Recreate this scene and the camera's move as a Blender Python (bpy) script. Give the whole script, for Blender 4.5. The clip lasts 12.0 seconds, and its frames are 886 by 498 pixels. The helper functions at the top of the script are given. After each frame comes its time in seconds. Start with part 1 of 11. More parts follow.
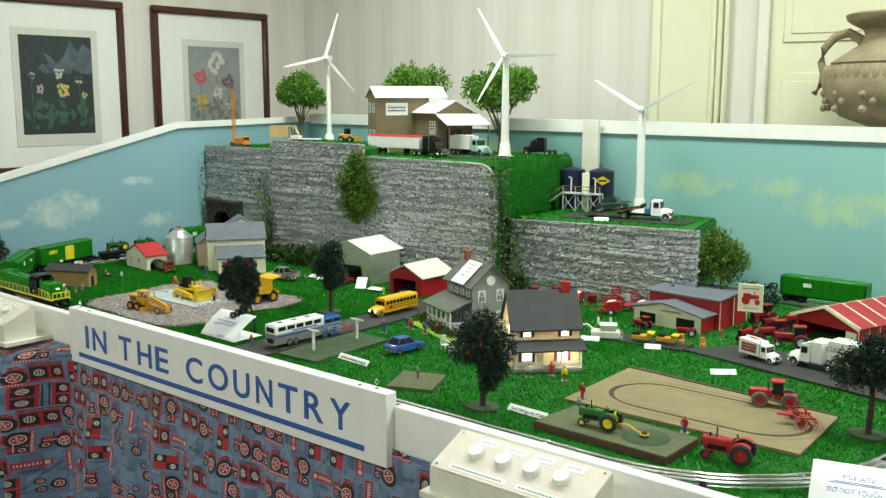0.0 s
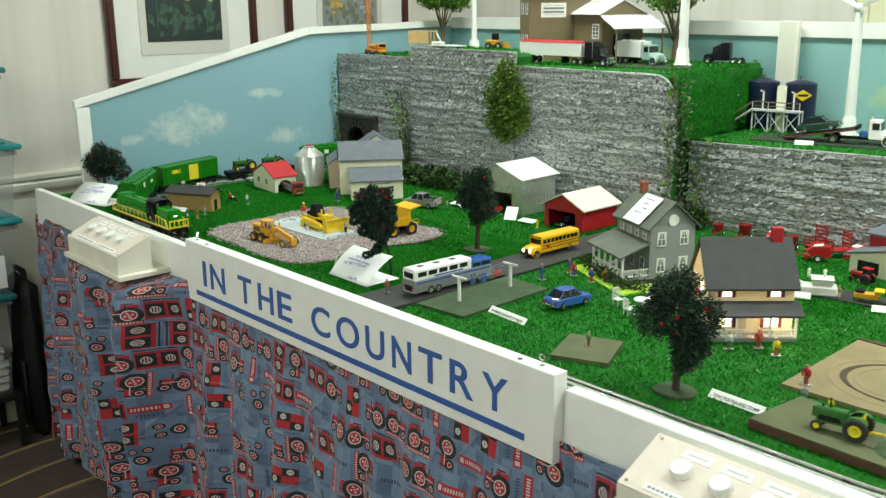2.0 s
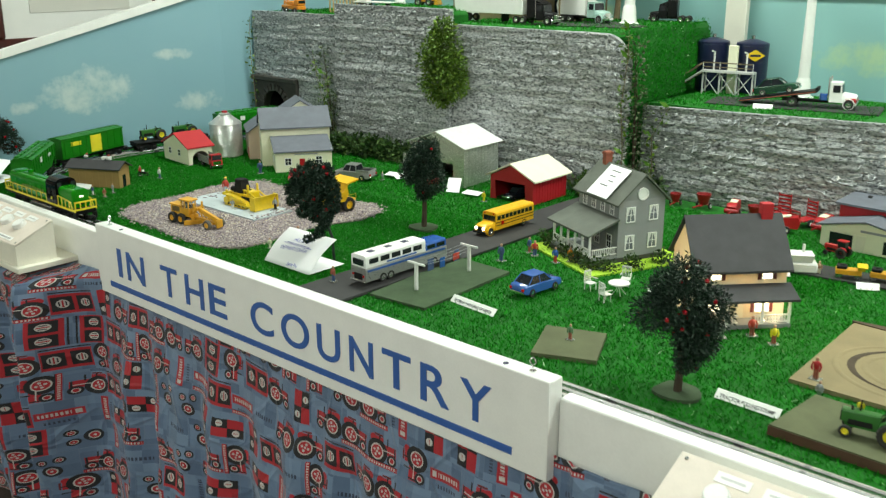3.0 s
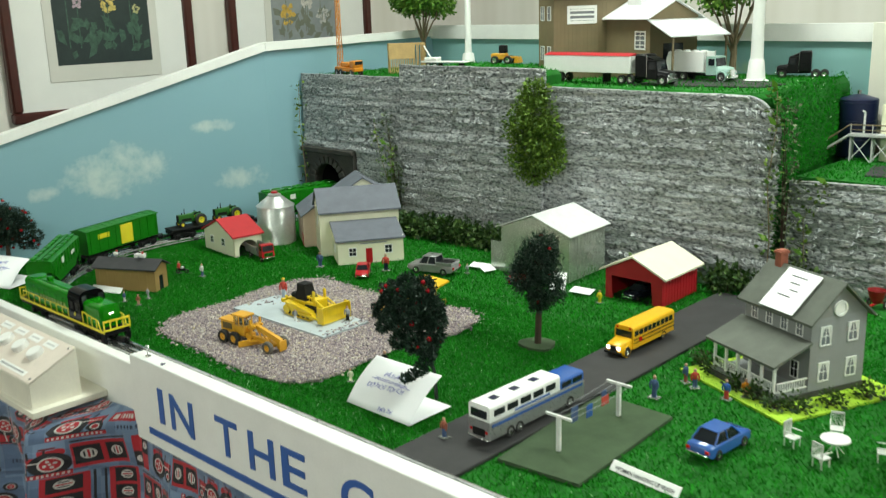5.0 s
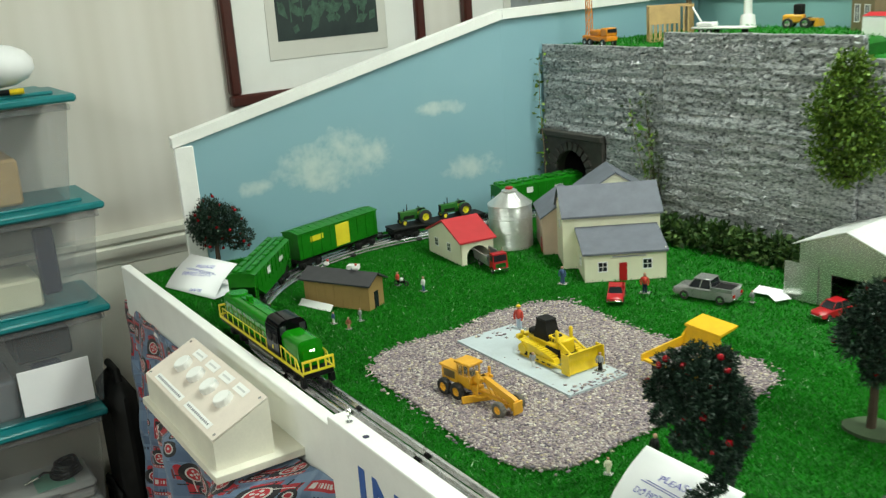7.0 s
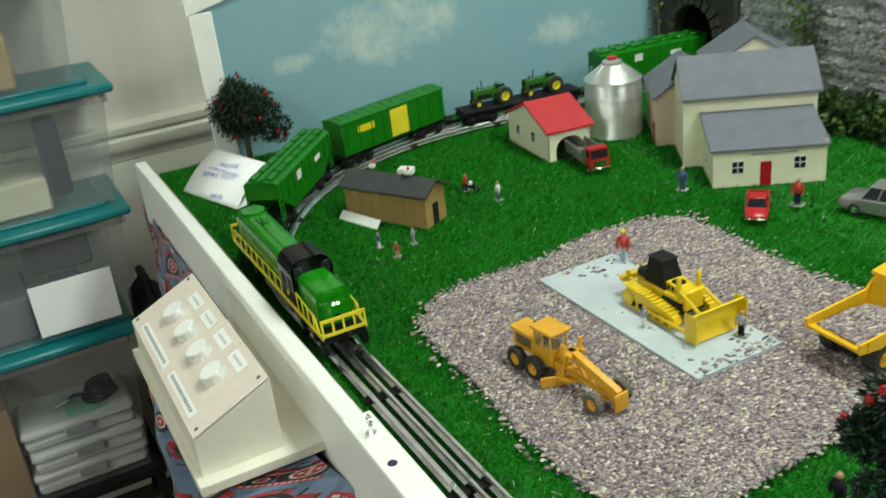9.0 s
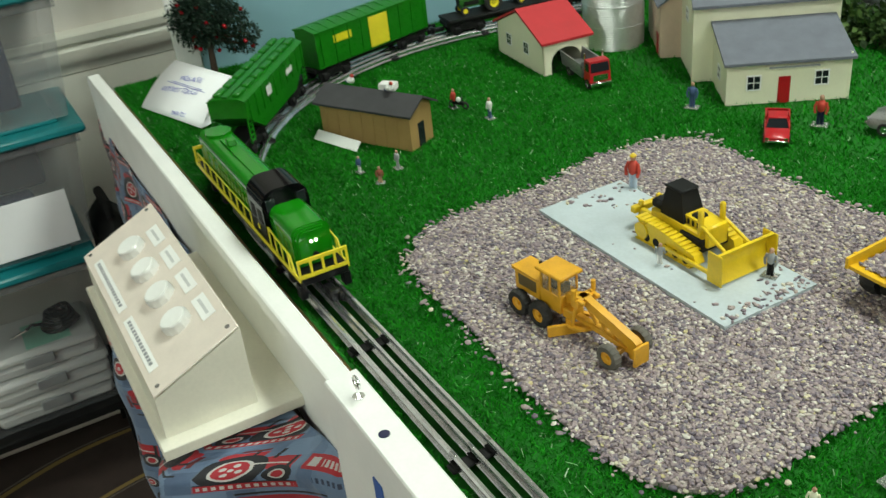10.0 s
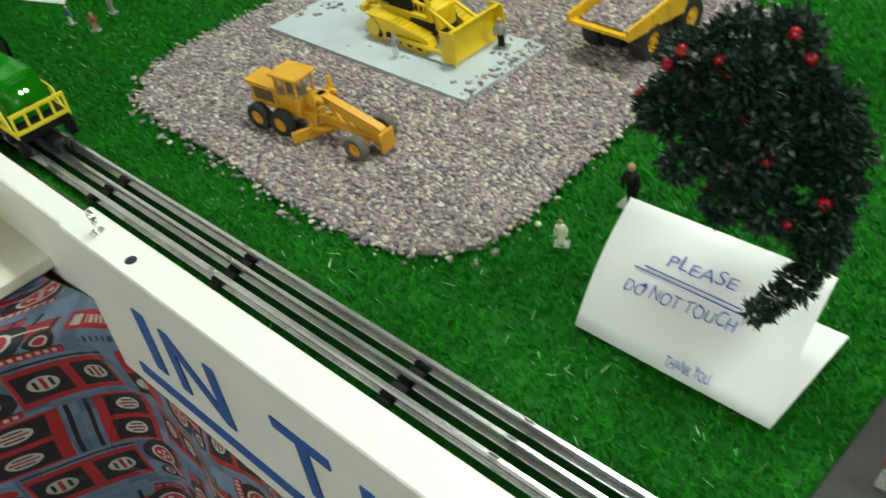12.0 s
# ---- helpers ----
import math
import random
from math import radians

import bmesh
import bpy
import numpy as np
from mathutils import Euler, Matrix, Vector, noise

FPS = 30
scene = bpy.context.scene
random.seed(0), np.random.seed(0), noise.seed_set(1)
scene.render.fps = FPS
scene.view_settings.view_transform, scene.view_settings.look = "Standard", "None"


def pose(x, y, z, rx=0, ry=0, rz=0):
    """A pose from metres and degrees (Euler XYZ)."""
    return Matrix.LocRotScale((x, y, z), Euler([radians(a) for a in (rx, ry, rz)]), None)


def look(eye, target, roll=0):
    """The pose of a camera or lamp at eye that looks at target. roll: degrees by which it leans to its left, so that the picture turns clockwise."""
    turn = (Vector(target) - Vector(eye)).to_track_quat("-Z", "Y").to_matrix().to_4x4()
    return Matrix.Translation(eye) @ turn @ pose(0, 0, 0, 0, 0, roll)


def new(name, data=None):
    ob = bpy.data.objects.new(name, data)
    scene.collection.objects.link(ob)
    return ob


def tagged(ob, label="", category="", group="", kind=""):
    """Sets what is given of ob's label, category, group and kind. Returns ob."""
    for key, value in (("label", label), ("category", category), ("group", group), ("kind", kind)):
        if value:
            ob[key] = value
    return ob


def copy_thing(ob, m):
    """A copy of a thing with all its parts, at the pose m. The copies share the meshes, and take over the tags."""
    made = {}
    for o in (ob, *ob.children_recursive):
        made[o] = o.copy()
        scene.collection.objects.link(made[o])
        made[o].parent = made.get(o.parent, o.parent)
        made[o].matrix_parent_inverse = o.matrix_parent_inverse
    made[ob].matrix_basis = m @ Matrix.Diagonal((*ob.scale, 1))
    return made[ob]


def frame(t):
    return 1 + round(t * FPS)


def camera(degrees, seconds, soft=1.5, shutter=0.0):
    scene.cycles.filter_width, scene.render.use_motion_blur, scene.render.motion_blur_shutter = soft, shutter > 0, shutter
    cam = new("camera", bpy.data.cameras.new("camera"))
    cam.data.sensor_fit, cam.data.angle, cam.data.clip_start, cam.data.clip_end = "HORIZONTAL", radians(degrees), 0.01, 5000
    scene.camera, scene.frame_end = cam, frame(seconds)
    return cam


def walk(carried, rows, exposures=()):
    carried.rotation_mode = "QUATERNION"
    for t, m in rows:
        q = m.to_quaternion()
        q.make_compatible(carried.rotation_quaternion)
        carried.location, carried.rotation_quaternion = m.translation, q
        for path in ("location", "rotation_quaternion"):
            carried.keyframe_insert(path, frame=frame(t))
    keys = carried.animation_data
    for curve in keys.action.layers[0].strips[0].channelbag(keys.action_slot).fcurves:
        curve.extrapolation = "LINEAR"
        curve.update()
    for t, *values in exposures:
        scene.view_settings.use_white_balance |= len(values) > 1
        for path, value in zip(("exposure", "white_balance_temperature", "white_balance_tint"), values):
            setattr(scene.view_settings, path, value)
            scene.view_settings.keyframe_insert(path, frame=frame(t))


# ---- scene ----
cam = camera(49.9, 12.0, soft=1.3, shutter=0.5)
PATH = [
    (0, (0.132, -0.18, 1.533), (-1.138, 1.332, 1.214), 0.1),
    (0.5, (0.058, -0.123, 1.531), (-1.2, 1.389, 1.17), 0.1),
    (1, (-0.009, -0.007, 1.529), (-1.394, 1.375, 1.115), -0.8),
    (1.5, (-0.073, 0.056, 1.517), (-1.536, 1.339, 1.058), -0.9),
    (2, (-0.198, 0.082, 1.514), (-1.641, 1.372, 1.009), -0.5),
    (2.5, (-0.335, 0.102, 1.509), (-1.694, 1.462, 0.958), -0.4),
    (3, (-0.425, 0.153, 1.505), (-1.705, 1.573, 0.916), -0.1),
    (3.5, (-0.511, 0.253, 1.511), (-1.885, 1.584, 0.926), -1.4),
    (3.7, (-0.542, 0.284, 1.511), (-1.97, 1.56, 0.933), -2.1),
    (5.3, (-0.928, 0.406, 1.518), (-2.248, 1.828, 1.031), -1.6),
    (5.5, (-0.961, 0.435, 1.521), (-2.3, 1.839, 1.036), -1.9),
    (6, (-1.043, 0.552, 1.523), (-2.521, 1.803, 1.02), -3.3),
    (6.5, (-1.115, 0.602, 1.516), (-2.712, 1.689, 1.002), -4.1),
    (6.7, (-1.151, 0.615, 1.518), (-2.775, 1.658, 0.993), -4.1),
    (8.3, (-1.505, 0.789, 1.482), (-3.079, 1.801, 0.776), -4.1),
    (8.5, (-1.526, 0.834, 1.474), (-3.13, 1.778, 0.741), -4.8),
    (9, (-1.575, 0.9, 1.454), (-3.226, 1.677, 0.635), -6.8),
    (9.5, (-1.637, 0.928, 1.431), (-3.266, 1.652, 0.523), -7.0),
    (10, (-1.695, 0.937, 1.421), (-3.252, 1.709, 0.43), -6.4),
    (10.5, (-1.72, 0.94, 1.406), (-3.211, 1.779, 0.369), -5.9),
    (11, (-1.709, 0.934, 1.384), (-3.112, 1.846, 0.289), -6.9),
    (11.5, (-1.679, 0.94, 1.359), (-2.972, 1.915, 0.185), -8.5),
    (12, (-1.66, 0.95, 1.356), (-2.851, 1.945, 0.094), -9.9),
]
EXPOSURES = [(0.0, -0.36), (1.5, -0.28), (3.7, -0.33), (5.4, -0.34), (6.0, -0.29), (6.7, -0.30), (8.5, -0.44), (9.5, -0.46), (10.5, -0.52), (12.0, -0.55)]
walk(cam, [(t, look(eye, target, roll)) for t, eye, target, roll in PATH], EXPOSURES)

# ---------------------------------------------------------------- helpers
def smoothed(me, degrees=38):
    me.polygons.foreach_set("use_smooth", [True] * len(me.polygons))
    me.set_sharp_from_angle(angle=radians(degrees))
    return me


class Shape:
    """Collects vertices and faces, with one material slot number a face."""

    def __init__(self):
        self.v, self.f, self.m = [], [], []

    def add(self, vs, fs, m=0):
        k = len(self.v)
        self.v += [tuple(p) for p in vs]
        self.f += [tuple(k + i for i in f) for f in fs]
        self.m += [m] * len(fs)
        return self

    def frustum(self, lo, hi, z0, z1, m=0):
        """lo, hi: (x0, x1, y0, y1) at the heights z0 and z1."""
        vs = []
        for (x0, x1, y0, y1), z in ((lo, z0), (hi, z1)):
            vs += [(x0, y0, z), (x1, y0, z), (x1, y1, z), (x0, y1, z)]
        return self.add(vs, [(3, 2, 1, 0), (4, 5, 6, 7), (0, 1, 5, 4), (1, 2, 6, 5), (2, 3, 7, 6), (3, 0, 4, 7)], m)

    def box(self, x0, x1, y0, y1, z0, z1, b=0.0, m=0):
        if b <= 0:
            return self.frustum((x0, x1, y0, y1), (x0, x1, y0, y1), z0, z1, m)
        b = min(b, 0.45 * (x1 - x0), 0.45 * (y1 - y0), 0.45 * (z1 - z0))
        bm = bmesh.new()
        bmesh.ops.create_cube(bm, size=1.0)
        for v in bm.verts:
            v.co = Vector((x0 + (v.co.x + 0.5) * (x1 - x0), y0 + (v.co.y + 0.5) * (y1 - y0), z0 + (v.co.z + 0.5) * (z1 - z0)))
        bmesh.ops.bevel(bm, geom=list(bm.edges), offset=b, segments=1, affect="EDGES")
        bm.verts.index_update()
        self.add([v.co[:] for v in bm.verts], [[v.index for v in f.verts] for f in bm.faces], m)
        bm.free()
        return self

    def prism(self, poly, a, b, axis="y", m=0):
        """A polygon pushed from a to b: (x, z) along y, (y, z) along x, (x, y) along z."""
        put = {"y": lambda p, t: (p[0], t, p[1]), "x": lambda p, t: (t, p[0], p[1]), "z": lambda p, t: (p[0], p[1], t)}[axis]
        n = len(poly)
        vs = [put(p, a) for p in poly] + [put(p, b) for p in poly]
        fs = [tuple(range(n - 1, -1, -1)), tuple(range(n, 2 * n))] + [(i, (i + 1) % n, n + (i + 1) % n, n + i) for i in range(n)]
        return self.add(vs, fs, m)

    def lathe(self, prof, c=(0, 0, 0), axis="z", n=16, m=0, ring=False):
        """(radius, height) pairs turned round an axis through c."""
        put = {"z": lambda a, r, h: (c[0] + r * math.cos(a), c[1] + r * math.sin(a), c[2] + h),
               "x": lambda a, r, h: (c[0] + h, c[1] + r * math.cos(a), c[2] + r * math.sin(a)),
               "y": lambda a, r, h: (c[0] + r * math.sin(a), c[1] + h, c[2] + r * math.cos(a))}[axis]
        vs = [put(2 * math.pi * i / n, r, h) for r, h in prof for i in range(n)]
        fs = [(j * n + i, j * n + (i + 1) % n, (j + 1) * n + (i + 1) % n, (j + 1) * n + i) for j in range(len(prof) - 1) for i in range(n)]
        if ring:  # closes on itself, open in the middle
            k = (len(prof) - 1) * n
            fs += [(k + i, k + (i + 1) % n, (i + 1) % n, i) for i in range(n)]
        else:
            fs += [tuple(range(n - 1, -1, -1)), tuple((len(prof) - 1) * n + i for i in range(n))]
        return self.add(vs, fs, m)

    def cyl(self, c, r, h, axis="z", n=14, m=0, b=None):
        b = min(r, h) * 0.12 if b is None else b
        return self.lathe([(r - b, 0), (r, b), (r, h - b), (r - b, h)], c, axis, n, m)

    def ball(self, c, r, n=8, m=0, sz=1.0):
        k = max(4, n // 2 + 1)
        prof = [(max(1e-5, r * math.sin(math.pi * i / k)), -r * sz * math.cos(math.pi * i / k)) for i in range(k + 1)]
        return self.lathe(prof, c, "z", n, m)

    def tube(self, pts, r, n=6, m=0, r1=None):
        """A round bar along points; r1: its radius at the end."""
        pts = [Vector(p) for p in pts]
        rings, vs = len(pts), []
        for i, p in enumerate(pts):
            d = (pts[min(i + 1, rings - 1)] - pts[max(i - 1, 0)]).normalized()
            up = Vector((0, 0, 1)) if abs(d.z) < 0.9 else Vector((1, 0, 0))
            s = d.cross(up).normalized()
            u = s.cross(d)
            q = r if r1 is None else r + (r1 - r) * i / max(1, rings - 1)
            vs += [p + q * (math.cos(2 * math.pi * k / n) * s + math.sin(2 * math.pi * k / n) * u) for k in range(n)]
        fs = [(j * n + k, j * n + (k + 1) % n, (j + 1) * n + (k + 1) % n, (j + 1) * n + k) for j in range(rings - 1) for k in range(n)]
        fs += [tuple(range(n - 1, -1, -1)), tuple((rings - 1) * n + k for k in range(n))]
        return self.add(vs, fs, m)

    def moved(self, mat4, start=0):
        self.v[start:] = [tuple(mat4 @ Vector(p)) for p in self.v[start:]]
        return self

    def mesh(self, name, mats, smooth=38):
        me = bpy.data.meshes.new(name)
        me.from_pydata(self.v, [], self.f)
        bm = bmesh.new()
        bm.from_mesh(me)
        bmesh.ops.recalc_face_normals(bm, faces=bm.faces)
        bm.to_mesh(me)
        bm.free()
        for k in mats if isinstance(mats, (list, tuple)) else [mats]:
            me.materials.append(k)
        if len(me.materials) > 1:
            me.polygons.foreach_set("material_index", self.m)
        if smooth:
            smoothed(me, smooth)
        return me


def part(name, shape, mats, parent, label="", at=None, smooth=38):
    """One mesh object under a thing or under a part."""
    ob = new(name, shape if isinstance(shape, bpy.types.Mesh) else shape.mesh(name, mats, smooth))
    ob.parent = parent
    if at is not None:
        ob.matrix_basis = at
    return tagged(ob, label)


def thing(name, x, y, z, yaw, label, category, group="", tilt=0.0, lean=0.0):
    """An empty at the base of a thing, which carries its parts."""
    ob = new(name)
    ob.empty_display_size = 0.02
    ob.matrix_basis = pose(x, y, z, tilt, lean, yaw)
    return tagged(ob, label, category, group)


def single(name, shape, mats, label, category, kind="", group="", at=None, smooth=38):
    """A thing that is one mesh."""
    ob = new(name, shape if isinstance(shape, bpy.types.Mesh) else shape.mesh(name, mats, smooth))
    if at is not None:
        ob.matrix_basis = at
    return tagged(ob, label, category, group, kind)


def lettering(words, width, height, depth, bold=0.0):
    """A mesh of the words in the built-in font, in the x, z plane, from x = 0, facing -y."""
    cu = bpy.data.curves.new("words", "FONT")
    cu.body, cu.size, cu.extrude, cu.offset = words, 1.0, 0.01, bold
    ob = bpy.data.objects.new("words", cu)
    scene.collection.objects.link(ob)
    bpy.context.view_layer.update()
    me = bpy.data.meshes.new_from_object(ob.evaluated_get(bpy.context.evaluated_depsgraph_get()))
    bpy.data.objects.remove(ob)
    n = len(me.vertices)
    co = np.empty(n * 3)
    me.vertices.foreach_get("co", co)
    co = co.reshape(-1, 3)
    lo, hi = co.min(0), co.max(0)
    co = (co - lo) / np.maximum(hi - lo, 1e-9)
    co = np.stack([co[:, 0] * width, -co[:, 2] * depth, co[:, 1] * height], 1)
    me.vertices.foreach_set("co", co.ravel())
    me.update()
    return me


# ---------------------------------------------------------------- materials
class Sock:
    """A node socket that can be reckoned with."""

    def __init__(self, tree, out):
        self.t, self.o = tree, out

    def op(self, kind, *others):
        nd = self.t.nodes.new("ShaderNodeMath")
        nd.operation = kind
        for i, s in enumerate((self, *others)):
            if isinstance(s, Sock):
                self.t.links.new(s.o, nd.inputs[i])
            else:
                nd.inputs[i].default_value = float(s)
        return Sock(self.t, nd.outputs[0])

    def __add__(self, k):
        return self.op("ADD", k)

    def __sub__(self, k):
        return self.op("SUBTRACT", k)

    def __mul__(self, k):
        return self.op("MULTIPLY", k)

    def __truediv__(self, k):
        return self.op("DIVIDE", k)

    def less(self, k):
        return self.op("LESS_THAN", k)

    def more(self, k):
        return self.op("GREATER_THAN", k)

    def within(self, a, b):
        return self.more(a) * self.less(b)


def link(tree, a, b):
    tree.links.new(a.o if isinstance(a, Sock) else a, b)


def mixed(tree, fac, a, b):
    nd = tree.nodes.new("ShaderNodeMix")
    nd.data_type = "RGBA"
    for s, v in ((nd.inputs[0], fac), (nd.inputs[6], a), (nd.inputs[7], b)):
        if isinstance(v, tuple):
            s.default_value = (*v, 1)
        elif isinstance(v, (int, float)):
            s.default_value = v
        else:
            link(tree, v, s)
    return nd.outputs[2]


def blank(name):
    k = bpy.data.materials.new(name)
    k.use_nodes = True
    return k, k.node_tree, k.node_tree.nodes["Principled BSDF"]


def noise_of(tree, scale, detail=4, rough=0.6, vector=None):
    nd = tree.nodes.new("ShaderNodeTexNoise")
    nd.inputs["Scale"].default_value, nd.inputs["Detail"].default_value, nd.inputs["Roughness"].default_value = scale, detail, rough
    if vector is None:
        tc = tree.nodes.new("ShaderNodeTexCoord")
        vector = tc.outputs["Object"]
    tree.links.new(vector, nd.inputs["Vector"])
    return Sock(tree, nd.outputs["Fac"])


def bumped(tree, bsdf, height, strength, distance):
    nd = tree.nodes.new("ShaderNodeBump")
    nd.inputs["Strength"].default_value, nd.inputs["Distance"].default_value = strength, distance
    link(tree, height, nd.inputs["Height"])
    tree.links.new(nd.outputs[0], bsdf.inputs["Normal"])


def paint(name, rgb, rough=0.5, metal=0.0, vary=0.12, scale=40.0, fine=400.0, bump=0.15, rise=0.0006, other=None, coat=0.0, random=0.0):
    """A surface with broad and fine variation in colour, gloss and relief."""
    k, t, b = blank(name)
    broad, grain = noise_of(t, scale, 3), noise_of(t, fine, 3)
    mixv = broad * 0.65 + grain * 0.35
    dark = tuple(c * (1 - vary) for c in rgb)
    lite = other or tuple(min(1.0, c * (1 + vary)) for c in rgb)
    ramp = t.nodes.new("ShaderNodeMapRange")
    ramp.inputs[1].default_value, ramp.inputs[2].default_value = 0.32, 0.68
    link(t, mixv, ramp.inputs[0])
    col = mixed(t, Sock(t, ramp.outputs[0]), dark, lite)
    if random:
        info = t.nodes.new("ShaderNodeObjectInfo")
        col = mixed(t, Sock(t, info.outputs["Random"]) * random, col, tuple(c * 0.55 for c in rgb))
    link(t, col, b.inputs["Base Color"])
    link(t, grain * 0.18 + (rough - 0.09), b.inputs["Roughness"])
    b.inputs["Metallic"].default_value, b.inputs["Coat Weight"].default_value = metal, coat
    if bump:
        bumped(t, b, mixv, bump, rise)
    return k


def glow(name, rgb, strength):
    k, t, b = blank(name)
    b.inputs["Base Color"].default_value = (*rgb, 1)
    b.inputs["Emission Color"].default_value = (*rgb, 1)
    b.inputs["Emission Strength"].default_value = strength
    return k


def clear(name, rgb, rough=0.05, alpha=0.35):
    """A thin see-through pane or plastic wall."""
    k, t, b = blank(name)
    b.inputs["Base Color"].default_value = (*rgb, 1)
    b.inputs["Roughness"].default_value = rough
    b.inputs["Alpha"].default_value = alpha
    n = noise_of(t, 30, 3)
    link(t, n * 0.1 + rough, b.inputs["Roughness"])
    return k


def striped_wall():
    """Cream wallpaper with broad faint vertical stripes and a fabric grain."""
    k, t, b = blank("wallpaper")
    tc = t.nodes.new("ShaderNodeTexCoord")
    xyz = t.nodes.new("ShaderNodeSeparateXYZ")
    t.links.new(tc.outputs["Object"], xyz.inputs[0])
    along = Sock(t, xyz.outputs[0]) + Sock(t, xyz.outputs[1])
    wide = (along * (2 * math.pi / 0.19)).op("SINE")
    thin = (along * (2 * math.pi / 0.047)).op("SINE")
    fac = (wide * 0.9).op("MAXIMUM", -0.6).op("MINIMUM", 0.6) * 0.55 + thin * 0.12 + 0.5
    col = mixed(t, fac, (0.655, 0.612, 0.552), (0.735, 0.692, 0.642))
    col = mixed(t, noise_of(t, 300, 2) * 0.25, col, (0.64, 0.60, 0.54))
    link(t, col, b.inputs["Base Color"])
    b.inputs["Roughness"].default_value = 0.6
    bumped(t, b, noise_of(t, 500, 2), 0.2, 0.0005)
    return k


def sky_board(name, cloud, low, high, axis, clouds):
    """Painted sky with soft painted clouds, each (along, height, half length, half height)."""
    k, t, b = blank(name)
    tc = t.nodes.new("ShaderNodeTexCoord")
    xyz = t.nodes.new("ShaderNodeSeparateXYZ")
    t.links.new(tc.outputs["Object"], xyz.inputs[0])
    A, Z = Sock(t, xyz.outputs[axis]), Sock(t, xyz.outputs[2])
    puff, fray = noise_of(t, 16, 3), noise_of(t, 55, 3)
    total = None
    for a, z, ra, rz in clouds:
        da, dz = (A - a) / ra, (Z - z) / rz
        body = (da * da + dz * dz) * -1.0 + 1.0
        flat = (dz + 0.55).op("MINIMUM", 0.5) * 1.2  # a level underside
        f = body * 0.8 + (puff - 0.5) * 2.6 + (fray - 0.5) * 0.9 + flat * 0.35 - 0.25
        f = (f * 1.05).op("MAXIMUM", 0.0).op("MINIMUM", 1.0) * (body + 0.35).op("MAXIMUM", 0.0).op("MINIMUM", 0.4) * 2.3
        total = f if total is None else total.op("MAXIMUM", f)
    base = mixed(t, noise_of(t, 3.0, 2), low, high)
    link(t, mixed(t, total.op("MINIMUM", 1.0) * 0.74, base, cloud), b.inputs["Base Color"])
    b.inputs["Roughness"].default_value = 0.65
    bumped(t, b, noise_of(t, 250, 3), 0.15, 0.0006)
    return k


